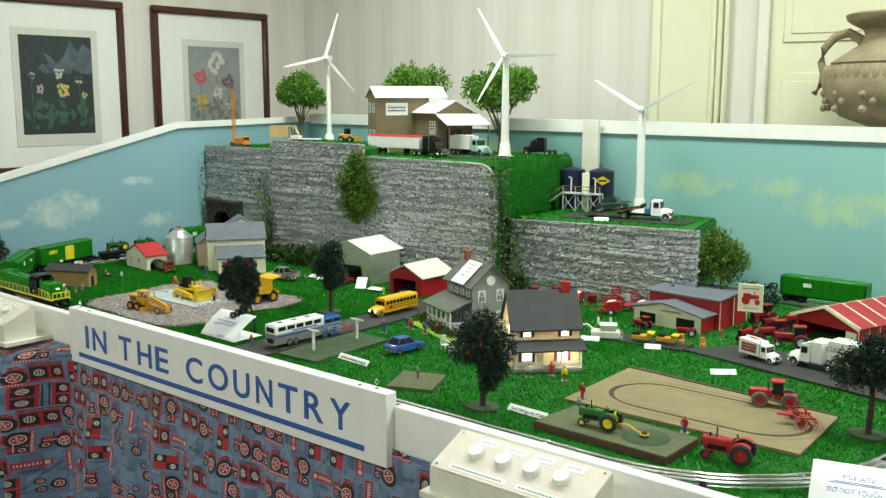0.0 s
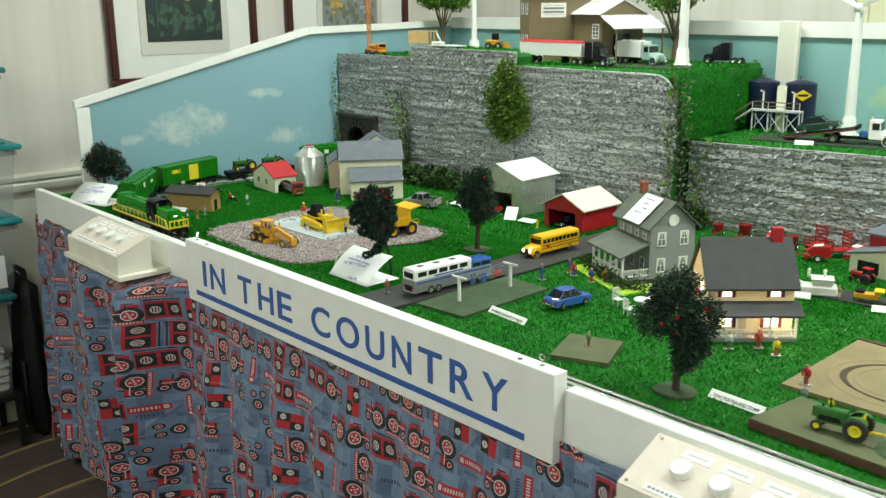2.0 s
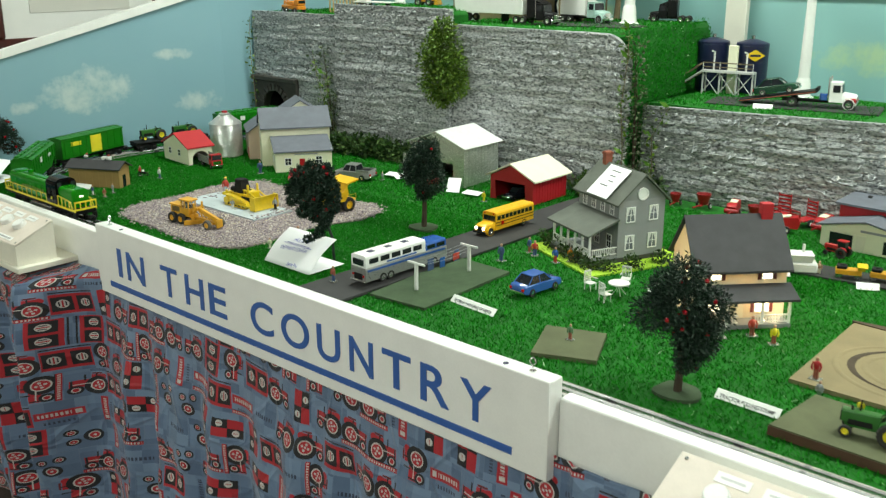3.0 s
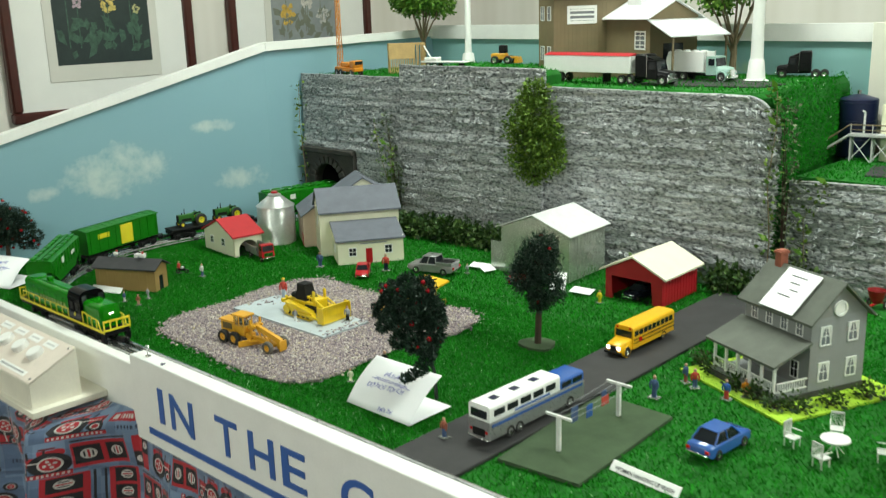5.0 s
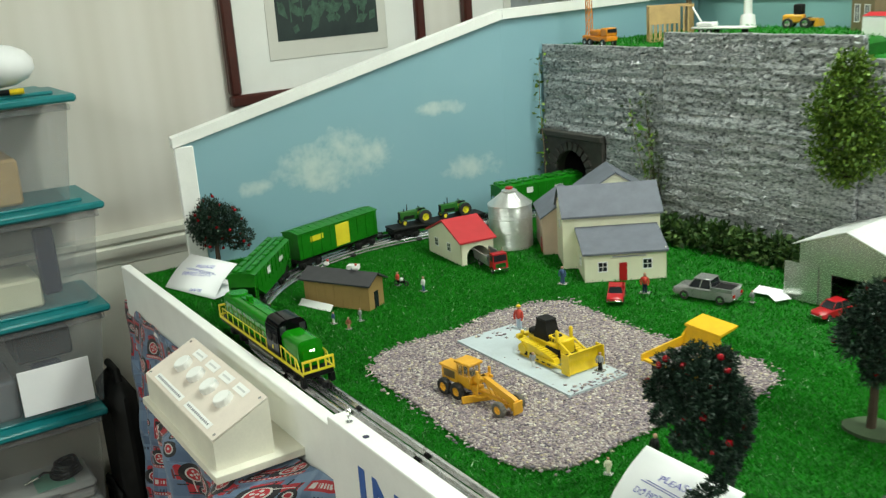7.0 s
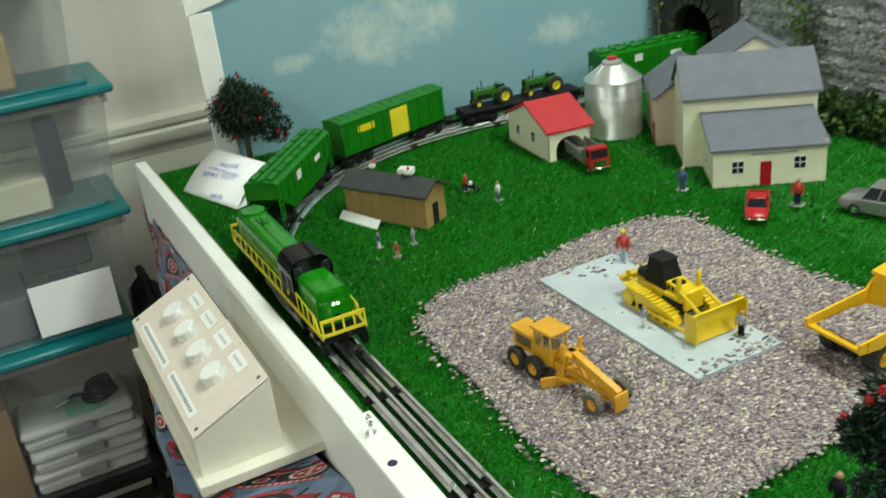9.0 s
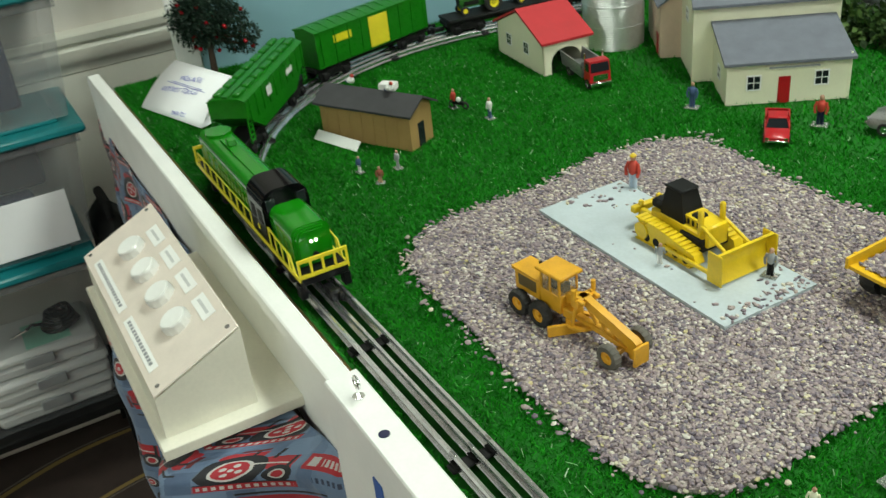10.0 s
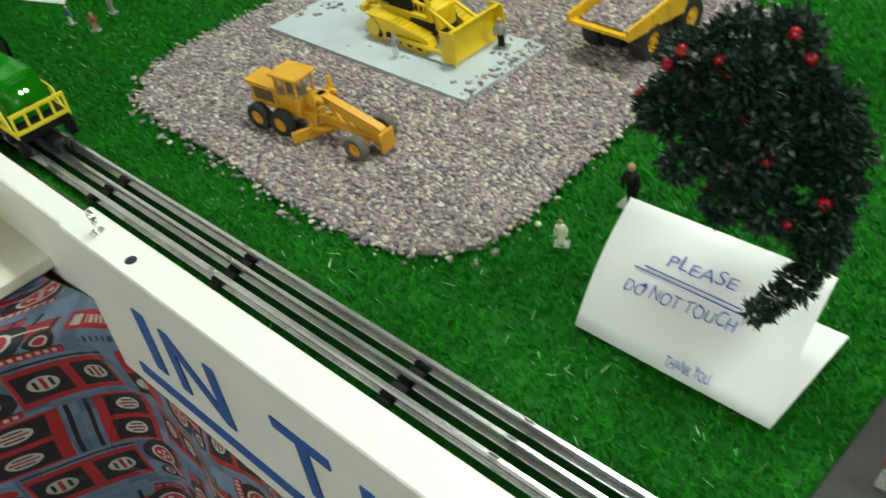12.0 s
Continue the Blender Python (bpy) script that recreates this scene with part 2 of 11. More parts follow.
def printed_cloth():
    """Blue denim patchwork print with red tractors, black and red badge rows and red labels."""
    k, t, b = blank("printed_cloth")
    uv = t.nodes.new("ShaderNodeTexCoord").outputs["UV"]
    xyz = t.nodes.new("ShaderNodeSeparateXYZ")
    t.links.new(uv, xyz.inputs[0])
    U, V = Sock(t, xyz.outputs[0]), Sock(t, xyz.outputs[1])
    h = 0.066
    row = (V / h).op("FLOOR")
    w = 0.078
    us = U / w + row * 0.37
    column = us.op("FLOOR")
    fx, fy = us - column, V / h - row

    def chance(a, bb):
        nd = t.nodes.new("ShaderNodeTexWhiteNoise")
        nd.noise_dimensions = "2D"
        cm = t.nodes.new("ShaderNodeCombineXYZ")
        link(t, column * a + 0.5, cm.inputs[0])
        link(t, row * bb + 0.5, cm.inputs[1])
        t.links.new(cm.outputs[0], nd.inputs["Vector"])
        return Sock(t, nd.outputs["Value"])

    r1, r2, r3 = chance(1.0, 1.0), chance(1.7, 2.3), chance(3.1, 1.9)
    # half the cells are mirrored, a third lie on their side
    flip = r2.more(0.5)
    gx = fx + flip * (fx * -2.0 + 1.0)
    side = r3.more(0.62)
    px = gx + side * (fy - gx)
    py = fy + side * (gx - fy)

    def disc(cx, cy, r):
        dx, dy = px - cx, py - cy
        return (dx * dx + dy * dy).less(r * r)

    def rect(x0, x1, y0, y1):
        return px.within(x0, x1) * py.within(y0, y1)

    half = (px * 2.0 + r1).op("FLOOR") * 0.37 + (py * 2.0 + r2).op("FLOOR") * 0.21 + r3
    tone = mixed(t, half.op("FRACT"), (0.060, 0.105, 0.205), (0.185, 0.275, 0.43))
    col = mixed(t, noise_of(t, 60, 4, 0.6, uv) * 0.28, tone, (0.24, 0.34, 0.48))
    red, black, pale = (0.46, 0.014, 0.026), (0.008, 0.008, 0.012), (0.60, 0.58, 0.56)
    # tractors
    tr = r1.less(0.38)
    col = mixed(t, tr * rect(0.08, 0.66, 0.36, 0.62).op("MAXIMUM", rect(0.50, 0.86, 0.40, 0.78)).op("MAXIMUM", disc(0.84, 0.70, 0.10)), col, red)
    col = mixed(t, tr * rect(0.34, 0.38, 0.58, 0.80), col, black)
    col = mixed(t, tr * disc(0.68, 0.38, 0.33), col, black)
    col = mixed(t, tr * disc(0.68, 0.38, 0.205), col, pale)
    col = mixed(t, tr * disc(0.68, 0.38, 0.170), col, red)
    for dx, dy in ((0.085, 0.03), (-0.085, -0.03), (-0.03, 0.085), (0.03, -0.085)):
        col = mixed(t, tr * disc(0.68 + dx, 0.38 + dy, 0.035), col, pale)
    col = mixed(t, tr * disc(0.68, 0.38, 0.03), col, pale)
    col = mixed(t, tr * rect(0.14, 0.50, 0.45, 0.48), col, pale)
    col = mixed(t, tr * rect(0.10, 0.14, 0.30, 0.62).op("MAXIMUM", rect(0.60, 0.64, 0.62, 0.84)), col, black)
    col = mixed(t, tr * rect(0.52, 0.80, 0.80, 0.85), col, (0.16, 0.01, 0.012))
    col = mixed(t, tr * disc(0.20, 0.27, 0.15), col, black)
    col = mixed(t, tr * disc(0.20, 0.27, 0.085), col, pale)
    col = mixed(t, tr * disc(0.20, 0.27, 0.06), col, red)
    # narrow rows of badges on a red band
    bd = r1.within(0.38, 0.56)
    col = mixed(t, bd * rect(0.0, 1.0, 0.14, 0.86), col, red)
    sq = (px * 2.0).op("FRACT")
    col = mixed(t, bd * sq.within(0.09, 0.91) * py.within(0.24, 0.76), col, black)
    sx, sy = (sq - 0.5) * 0.5, py - 0.50
    col = mixed(t, bd * (sx * sx + sy * sy * 0.7).less(0.125 ** 2), col, pale)
    col = mixed(t, bd * (sx * sx).less(0.018 ** 2) * py.within(0.38, 0.62), col, red)
    col = mixed(t, bd * (sx * sx).within(0.050 ** 2, 0.080 ** 2) * py.within(0.42, 0.58), col, black)
    col = mixed(t, bd * rect(0.0, 1.0, 0.90, 0.94), col, black)
    # red labels with pale bars
    lb = r1.within(0.56, 0.67)
    col = mixed(t, lb * rect(0.04, 0.96, 0.36, 0.64), col, red)
    col = mixed(t, lb * rect(0.28, 0.88, 0.44, 0.56) * (px * 12.0).op("FRACT").less(0.6), col, pale)
    col = mixed(t, lb * rect(0.10, 0.22, 0.42, 0.58), col, pale)
    col = mixed(t, lb * rect(0.20, 0.80, 0.14, 0.24) * (px * 12.0).op("FRACT").less(0.5), col, (0.03, 0.045, 0.09))
    # red and black quarters
    ck = r1.within(0.67, 0.77)
    col = mixed(t, ck * rect(0.22, 0.78, 0.04, 0.96), col, black)
    col = mixed(t, ck * rect(0.22, 0.50, 0.04, 0.50).op("MAXIMUM", rect(0.50, 0.78, 0.50, 0.96)), col, red)
    col = mixed(t, ck * disc(0.36, 0.73, 0.10).op("MAXIMUM", disc(0.64, 0.27, 0.10)), col, pale)
    col = mixed(t, ck * rect(0.35, 0.37, 0.66, 0.80).op("MAXIMUM", rect(0.63, 0.65, 0.20, 0.34)), col, red)
    # plain patches with a line of dark print
    pp = r1.within(0.77, 0.87)
    col = mixed(t, pp * rect(0.15, 0.85, 0.44, 0.56) * (px * 11.0).op("FRACT").less(0.6), col, (0.03, 0.045, 0.09))
    # loose wheels
    wl = r1.more(0.87)
    for wx, wy, wr in ((0.30, 0.70, 0.13), (0.66, 0.74, 0.13), (0.46, 0.32, 0.22)):
        col = mixed(t, wl * disc(wx, wy, wr), col, black)
        col = mixed(t, wl * disc(wx, wy, wr * 0.62), col, pale)
        col = mixed(t, wl * disc(wx, wy, wr * 0.48), col, red)
        col = mixed(t, wl * disc(wx, wy, wr * 0.16), col, pale)
    # narrow lettered borders under half the patches
    bo = r2.within(0.25, 0.8) * (tr + lb).op("MINIMUM", 1.0)
    col = mixed(t, bo * rect(0.0, 1.0, 0.02, 0.13), col, red)
    col = mixed(t, bo * rect(0.04, 0.96, 0.045, 0.105) * (px * 13.0).op("FRACT").less(0.55), col, pale)
    col = mixed(t, bo * rect(0.0, 1.0, 0.13, 0.15), col, black)
    # seams between the patches
    seam = fx.less(0.015).op("MAXIMUM", fy.less(0.015))
    col = mixed(t, seam * 0.6, col, (0.18, 0.24, 0.34))
    link(t, mixed(t, noise_of(t, 900, 2, 0.5, uv) * 0.22, col, (0.02, 0.02, 0.03)), b.inputs["Base Color"])
    b.inputs["Roughness"].default_value = 0.55
    b.inputs["Sheen Weight"].default_value = 0.2
    crumple = t.nodes.new("ShaderNodeTexVoronoi")
    crumple.feature, crumple.inputs["Scale"].default_value = "DISTANCE_TO_EDGE", 9.0
    warp = t.nodes.new("ShaderNodeMixRGB")
    warp.inputs[0].default_value = 0.12
    nz = t.nodes.new("ShaderNodeTexNoise")
    nz.inputs["Scale"].default_value = 6.0
    t.links.new(uv, nz.inputs["Vector"])
    t.links.new(uv, warp.inputs[1])
    t.links.new(nz.outputs["Color"], warp.inputs[2])
    t.links.new(warp.outputs[0], crumple.inputs["Vector"])
    ridge = Sock(t, crumple.outputs["Distance"]).op("MINIMUM", 0.06) * -10.0
    bumped(t, b, ridge + noise_of(t, 25, 4, 0.6, uv) * 0.8 + noise_of(t, 1200, 2, 0.5, uv) * 0.05, 0.55, 0.006)
    return k


def carpet_mat():
    k, t, b = blank("carpet")
    tc = t.nodes.new("ShaderNodeTexCoord")
    wv = t.nodes.new("ShaderNodeTexWave")
    wv.inputs["Scale"].default_value, wv.inputs["Distortion"].default_value, wv.inputs["Detail"].default_value = 0.9, 9.0, 2.0
    wv.inputs["Detail Scale"].default_value = 0.5
    t.links.new(tc.outputs["Object"], wv.inputs["Vector"])
    f = Sock(t, wv.outputs["Fac"])
    col = mixed(t, noise_of(t, 18, 4), (0.045, 0.030, 0.026), (0.10, 0.068, 0.058))
    col = mixed(t, f.within(0.44, 0.54) * 0.85, col, (0.42, 0.29, 0.09))
    col = mixed(t, f.within(0.58, 0.61) * 0.7, col, (0.30, 0.26, 0.20))
    link(t, col, b.inputs["Base Color"])
    b.inputs["Roughness"].default_value = 0.95
    bumped(t, b, noise_of(t, 700, 3), 0.6, 0.003)
    return k


def island_mat(name, stops, rough=0.8, bump=0.3, rise=0.0005, fine=900, spec=0.3, broad=0.0, broad_rgb=(0, 0, 0)):
    """Loose pieces joined in one mesh: each takes a colour of its own from the stops."""
    k, t, b = blank(name)
    geo = t.nodes.new("ShaderNodeNewGeometry")
    ramp = t.nodes.new("ShaderNodeValToRGB")
    els = ramp.color_ramp.elements
    while len(els) < len(stops):
        els.new(0.5)
    for e, (p, c) in zip(els, stops):
        e.position, e.color = p, (*c, 1)
    t.links.new(geo.outputs["Random Per Island"], ramp.inputs[0])
    col = mixed(t, noise_of(t, fine, 3) * 0.35, ramp.outputs[0], tuple(c * 0.5 for c in stops[0][1]))
    if broad:
        col = mixed(t, noise_of(t, broad, 2) * 0.7, col, broad_rgb)
    link(t, col, b.inputs["Base Color"])
    b.inputs["Roughness"].default_value, b.inputs["Specular IOR Level"].default_value = rough, spec
    bumped(t, b, noise_of(t, fine, 2), bump, rise)
    return k

# ---------------------------------------------------------------- light
G = 0.90  # height of the layout's grass
world = bpy.data.worlds.new("world")
scene.world = world
world.use_nodes = True
world.node_tree.nodes["Background"].inputs[0].default_value = (0.02, 0.02, 0.02, 1)
world.node_tree.nodes["Background"].inputs[1].default_value = 0.3
LAMPS = [(-2.25, 2.05), (-0.45, 2.05), (1.4, 2.05), (-2.6, -1.2), (-0.6, -1.2), (1.4, -1.2)]
CEILING = 2.75
for lx, ly in LAMPS:
    lamp = bpy.data.lights.new("ceiling_lamp", "AREA")
    lamp.shape, lamp.size, lamp.size_y, lamp.energy, lamp.color = "RECTANGLE", 0.9, 0.4, 39.0 if ly > 0 else 35.0, (0.87, 1.0, 0.88)
    new("ceiling_lamp", lamp).matrix_basis = pose(lx, ly, CEILING - 0.03)

# ---------------------------------------------------------------- palette
CREAM = paint("cream_paint", (0.74, 0.72, 0.63), 0.45, vary=0.05, scale=12, fine=250, bump=0.08)
WHITE = paint("white_paint", (0.84, 0.84, 0.82), 0.4, vary=0.05, scale=14, fine=260, bump=0.08)
OFFWHITE = paint("ivory_box_paint", (0.74, 0.71, 0.61), 0.4, vary=0.07, scale=20, fine=250, bump=0.1)
CLOUDS_L = [(1.655, 1.075, 0.165, 0.062), (1.677, 1.125, 0.085, 0.062), (1.595, 1.100, 0.085, 0.052), (1.745, 1.095, 0.085, 0.052), (2.02, 1.030, 0.085, 0.048), (1.445, 1.060, 0.055, 0.024), (1.95, 1.192, 0.08, 0.022)]
CLOUDS_B = [(-1.29, 1.235, 0.17, 0.055), (-0.99, 1.24, 0.11, 0.045), (-0.83, 1.18, 0.16, 0.07), (-0.68, 1.21, 0.12, 0.05), (-2.2, 1.33, 0.2, 0.03), (-0.3, 1.2, 0.2, 0.05)]
WALLPAPER = striped_wall()
CARPET = carpet_mat()
SKY_L = sky_board("sky_paint_blue", (0.58, 0.66, 0.61), (0.20, 0.37, 0.44), (0.245, 0.42, 0.48), 1, CLOUDS_L)
SKY_B = sky_board("sky_paint_green", (0.46, 0.62, 0.32), (0.22, 0.45, 0.46), (0.28, 0.50, 0.48), 0, CLOUDS_B)
CLOTH = printed_cloth()
TURF = paint("turf_backing", (0.005, 0.125, 0.005), 0.95, vary=0.4, scale=30, fine=300, bump=0.5, rise=0.003)
# The last, palest stop colours a few blades as white glints on the grass.
BLADES = island_mat("grass_blades", [(0.0, (0.005, 0.105, 0.004)), (0.45, (0.009, 0.185, 0.006)), (0.8, (0.014, 0.265, 0.009)), (0.982, (0.02, 0.35, 0.014)), (1.0, (0.55, 0.72, 0.48))], 0.6, 0.0, fine=60, spec=0.10)
STONES = island_mat("gravel_stones", [(0.0, (0.11, 0.08, 0.10)), (0.14, (0.19, 0.165, 0.205)), (0.32, (0.29, 0.225, 0.245)), (0.58, (0.38, 0.305, 0.31)), (0.8, (0.45, 0.375, 0.335)), (0.93, (0.76, 0.71, 0.64)), (1.0, (0.56, 0.48, 0.24))], 0.6, 0.2, fine=700, spec=0.4)
GRAVELBED = paint("gravel_bed", (0.42, 0.345, 0.34), 0.95, vary=0.35, scale=60, fine=350, bump=0.8, rise=0.003)
ROAD = paint("black_road_board", (0.030, 0.029, 0.030), 0.75, vary=0.25, scale=25, fine=500, bump=0.3)
STEEL = paint("rail_steel", (0.46, 0.46, 0.47), 0.24, 0.95, vary=0.15, scale=30, fine=600, bump=0.05)
CHROME = paint("chrome", (0.85, 0.85, 0.86), 0.12, 1.0, vary=0.05, bump=0.0)
GALV = paint("galvanised_sheet", (0.70, 0.71, 0.70), 0.33, 0.8, vary=0.12, scale=60, fine=500, bump=0.08)
# The slight green in this base colour stands for grass mirrored in the sheet.
SHEET = paint("bright_sheet_metal", (0.66, 0.69, 0.63), 0.26, 0.72, vary=0.1, scale=40, fine=500, bump=0.04)
BLACK = paint("black_plastic", (0.008, 0.008, 0.009), 0.30, vary=0.3, bump=0.05)
MATBLACK = paint("matt_black", (0.011, 0.011, 0.011), 0.6, vary=0.3)
for k in (BLACK, MATBLACK):
    k.node_tree.nodes["Principled BSDF"].inputs["IOR"].default_value = 1.28
DARKRED = paint("old_tractor_red", (0.26, 0.008, 0.011), 0.4, vary=0.3, scale=90)
BARN_ROOF = paint("weathered_barn_roof", (0.34, 0.026, 0.036), 0.6, vary=0.2, scale=30)
TUBE = paint("bright_rail_tube", (0.78, 0.78, 0.80), 0.20, 0.92, vary=0.2, scale=30, fine=500, bump=0.05)
RUBBER = paint("tyre_rubber", (0.022, 0.021, 0.020), 0.75, vary=0.35, scale=80, fine=700, bump=0.3)
DUSTY = paint("dusty_tyre", (0.11, 0.10, 0.085), 0.85, vary=0.3, scale=80, fine=700, bump=0.3)
LOCO_G = paint("locomotive_green", (0.007, 0.195, 0.004), 0.13, vary=0.08, bump=0.0)
LOCO_G.node_tree.nodes["Principled BSDF"].inputs["IOR"].default_value = 1.38
CAR_G = paint("freight_car_green", (0.008, 0.155, 0.006), 0.30, vary=0.15, bump=0.1)
CAR_G.node_tree.nodes["Principled BSDF"].inputs["IOR"].default_value = 1.36
RAIL_Y = paint("handrail_yellow", (0.75, 0.62, 0.03), 0.35, vary=0.08)
TRUCK_Y = paint("quarry_truck_yellow", (0.74, 0.43, 0.012), 0.35, vary=0.10, scale=60)
YELLOW = paint("dozer_yellow", (0.72, 0.50, 0.012), 0.35, vary=0.12, scale=60)
AMBER = paint("grader_yellow", (0.66, 0.33, 0.02), 0.4, vary=0.12, scale=60)
BUS_Y = paint("bus_yellow", (0.80, 0.43, 0.01), 0.3, vary=0.07)
RED = paint("toy_red", (0.40, 0.009, 0.014), 0.32, vary=0.15)
BARN_RED = paint("barn_red", (0.42, 0.012, 0.020), 0.5, vary=0.12, scale=25)
ROOF_RED = paint("roof_red", (0.46, 0.022, 0.028), 0.55, vary=0.1, scale=25)
ROOF_GREY = paint("roof_slate_grey", (0.125, 0.135, 0.165), 0.75, vary=0.15, scale=30, fine=500, bump=0.4)
ROOF_DARK = paint("roof_charcoal", (0.042, 0.042, 0.046), 0.7, vary=0.2, scale=30, fine=500, bump=0.4)
ROOF_OLIVE = paint("roof_olive_grey", (0.105, 0.115, 0.095), 0.75, vary=0.2, scale=30, fine=500, bump=0.4)
ROOF_CREAM = paint("roof_cream", (0.74, 0.70, 0.55), 0.55, vary=0.06)
BUFF = paint("pale_yellow_wall", (0.80, 0.78, 0.59), 0.6, vary=0.06, scale=20)
GREYWALL = paint("grey_siding", (0.25, 0.26, 0.26), 0.6, vary=0.08, scale=25)
BROWNWALL = paint("olive_brown_board", (0.20, 0.155, 0.085), 0.7, vary=0.12, scale=25)
TANWALL = paint("tan_board", (0.34, 0.215, 0.075), 0.7, vary=0.12, scale=25)
PINKWALL = paint("pinkish_wall", (0.62, 0.47, 0.36), 0.65, vary=0.08)
PAPER = paint("white_paper", (0.90, 0.90, 0.92), 0.6, vary=0.02, scale=20, bump=0.02)
INK = paint("blue_ink", (0.06, 0.07, 0.45), 0.6, vary=0.1)
SIGNBLUE = paint("sign_blue", (0.035, 0.11, 0.38), 0.5, vary=0.08)
FAINTBAR = paint("faint_print", (0.56, 0.56, 0.56), 0.7)
GREYBAR = paint("faded_print", (0.28, 0.28, 0.30), 0.7)
DARKBAR = paint("dark_print", (0.06, 0.06, 0.07), 0.7)
# Paler and less metallic than chrome: the colour holds the white that knobs reflect.
KNOB = paint("pale_satin_knob", (0.80, 0.80, 0.79), 0.36, 0.55, vary=0.1, bump=0.0)
CONCRETE = paint("grey_slab", (0.43, 0.485, 0.515), 0.6, vary=0.12, scale=18, fine=250, bump=0.2)
WOODY = paint("twig_brown", (0.05, 0.032, 0.020), 0.85, vary=0.35, scale=60, fine=400, bump=0.6, rise=0.001)
PALEWOOD = paint("pale_twig", (0.20, 0.15, 0.09), 0.85, vary=0.35, scale=60, fine=400, bump=0.5, rise=0.001)
NEEDLES = island_mat("dark_needles", [(0.0, (0.006, 0.018, 0.012)), (0.6, (0.014, 0.038, 0.022)), (0.9, (0.03, 0.065, 0.038)), (1.0, (0.12, 0.16, 0.13))], 0.5, 0.0, fine=80)
LEAVES = island_mat("bright_leaves", [(0.0, (0.045, 0.14, 0.015)), (0.5, (0.11, 0.28, 0.025)), (1.0, (0.25, 0.44, 0.06))], 0.55, 0.0, fine=80)
VINES = island_mat("grey_green_vine", [(0.0, (0.05, 0.075, 0.035)), (0.5, (0.10, 0.14, 0.065)), (1.0, (0.19, 0.23, 0.13))], 0.6, 0.0, fine=80)
SHRUBS = island_mat("shrub_leaves", [(0.0, (0.014, 0.04, 0.010)), (0.5, (0.035, 0.085, 0.016)), (1.0, (0.10, 0.17, 0.04))], 0.55, 0.0, fine=80)
OLIVES = island_mat("hanging_leaves", [(0.0, (0.045, 0.10, 0.012)), (0.5, (0.095, 0.18, 0.018)), (1.0, (0.17, 0.27, 0.032))], 0.5, 0.0, fine=80)
BERRY = paint("red_berry", (0.36, 0.006, 0.014), 0.2, vary=0.1, bump=0.0)
CABGLASS = clear("thin_cab_glass", (0.55, 0.48, 0.36), 0.08, 0.28)
GLASS = paint("dark_window", (0.015, 0.018, 0.022), 0.08, vary=0.2, bump=0.0)
PANEGREY = paint("window_pane_grey", (0.17, 0.18, 0.20), 0.15, vary=0.2, bump=0.0)
HEADLAMP = glow("lit_headlight", (1.0, 0.93, 0.75), 6.0)
WINDOWLIT = glow("lit_window", (1.0, 0.82, 0.52), 7.0)
TAIL = paint("tail_light", (0.6, 0.01, 0.01), 0.2)
SOIL = paint("packed_sand", (0.235, 0.188, 0.10), 0.9, vary=0.15, scale=12, fine=350, bump=0.6, rise=0.0015)
RUT = paint("dark_furrow", (0.06, 0.042, 0.025), 0.9, vary=0.3, fine=400, bump=0.5)
MOSS = paint("dark_green_felt", (0.045, 0.075, 0.035), 0.95, vary=0.25, scale=25, fine=350, bump=0.6, rise=0.001)
OLIVEMAT = paint("olive_base_board", (0.095, 0.105, 0.05), 0.85, vary=0.2, scale=20, fine=300, bump=0.4)
BOARDEDGE = paint("stained_edge", (0.085, 0.035, 0.022), 0.6, vary=0.2)
FRAMEWOOD = paint("mahogany_frame", (0.060, 0.014, 0.010), 0.35, vary=0.25, scale=20, fine=200, bump=0.1)
MATBOARD = paint("picture_mat", (0.78, 0.77, 0.74), 0.8, vary=0.03, scale=10)
MATBOARD2 = paint("inner_picture_mat", (0.62, 0.60, 0.55), 0.8, vary=0.03, scale=10)
URN = paint("aged_urn_plaster", (0.27, 0.215, 0.135), 0.75, vary=0.3, scale=22, fine=160, bump=0.7, rise=0.003)
TEAL = paint("teal_lid_plastic", (0.008, 0.19, 0.21), 0.35, vary=0.1)
BINCLEAR = clear("clear_bin_plastic", (0.36, 0.37, 0.39), 0.18, 0.30)
BINBARE = clear("clearest_bin_plastic", (0.50, 0.51, 0.53), 0.12, 0.10)
CARDBOARD = paint("cardboard", (0.27, 0.165, 0.08), 0.8, vary=0.12)
CASEPLASTIC = clear("milky_case_plastic", (0.74, 0.75, 0.74), 0.3, 0.78)
GREYCASE = paint("grey_case_plastic", (0.30, 0.31, 0.32), 0.4, vary=0.1)
BLUE = paint("car_blue", (0.035, 0.11, 0.38), 0.2, vary=0.1, coat=0.5, bump=0.0)
NAVY = paint("navy_tank", (0.009, 0.013, 0.045), 0.35, vary=0.2)
SILVER = paint("silver_paint", (0.36, 0.36, 0.36), 0.3, 0.6, vary=0.1)
JD_G = paint("tractor_green", (0.018, 0.12, 0.012), 0.35, vary=0.15)
JD_Y = paint("tractor_yellow", (0.72, 0.62, 0.02), 0.35, vary=0.1)
LIME = paint("lime_edge", (0.36, 0.58, 0.03), 0.8, vary=0.2)
BRICK = paint("chimney_brick", (0.28, 0.085, 0.05), 0.8, vary=0.2)
ORANGE = paint("crane_orange", (0.70, 0.24, 0.01), 0.4, vary=0.12)
LUMBER = paint("light_lumber", (0.50, 0.33, 0.14), 0.7, vary=0.15)
SKIN = paint("figure_skin", (0.45, 0.26, 0.17), 0.6)
JEANS = paint("figure_blue", (0.05, 0.09, 0.20), 0.7)
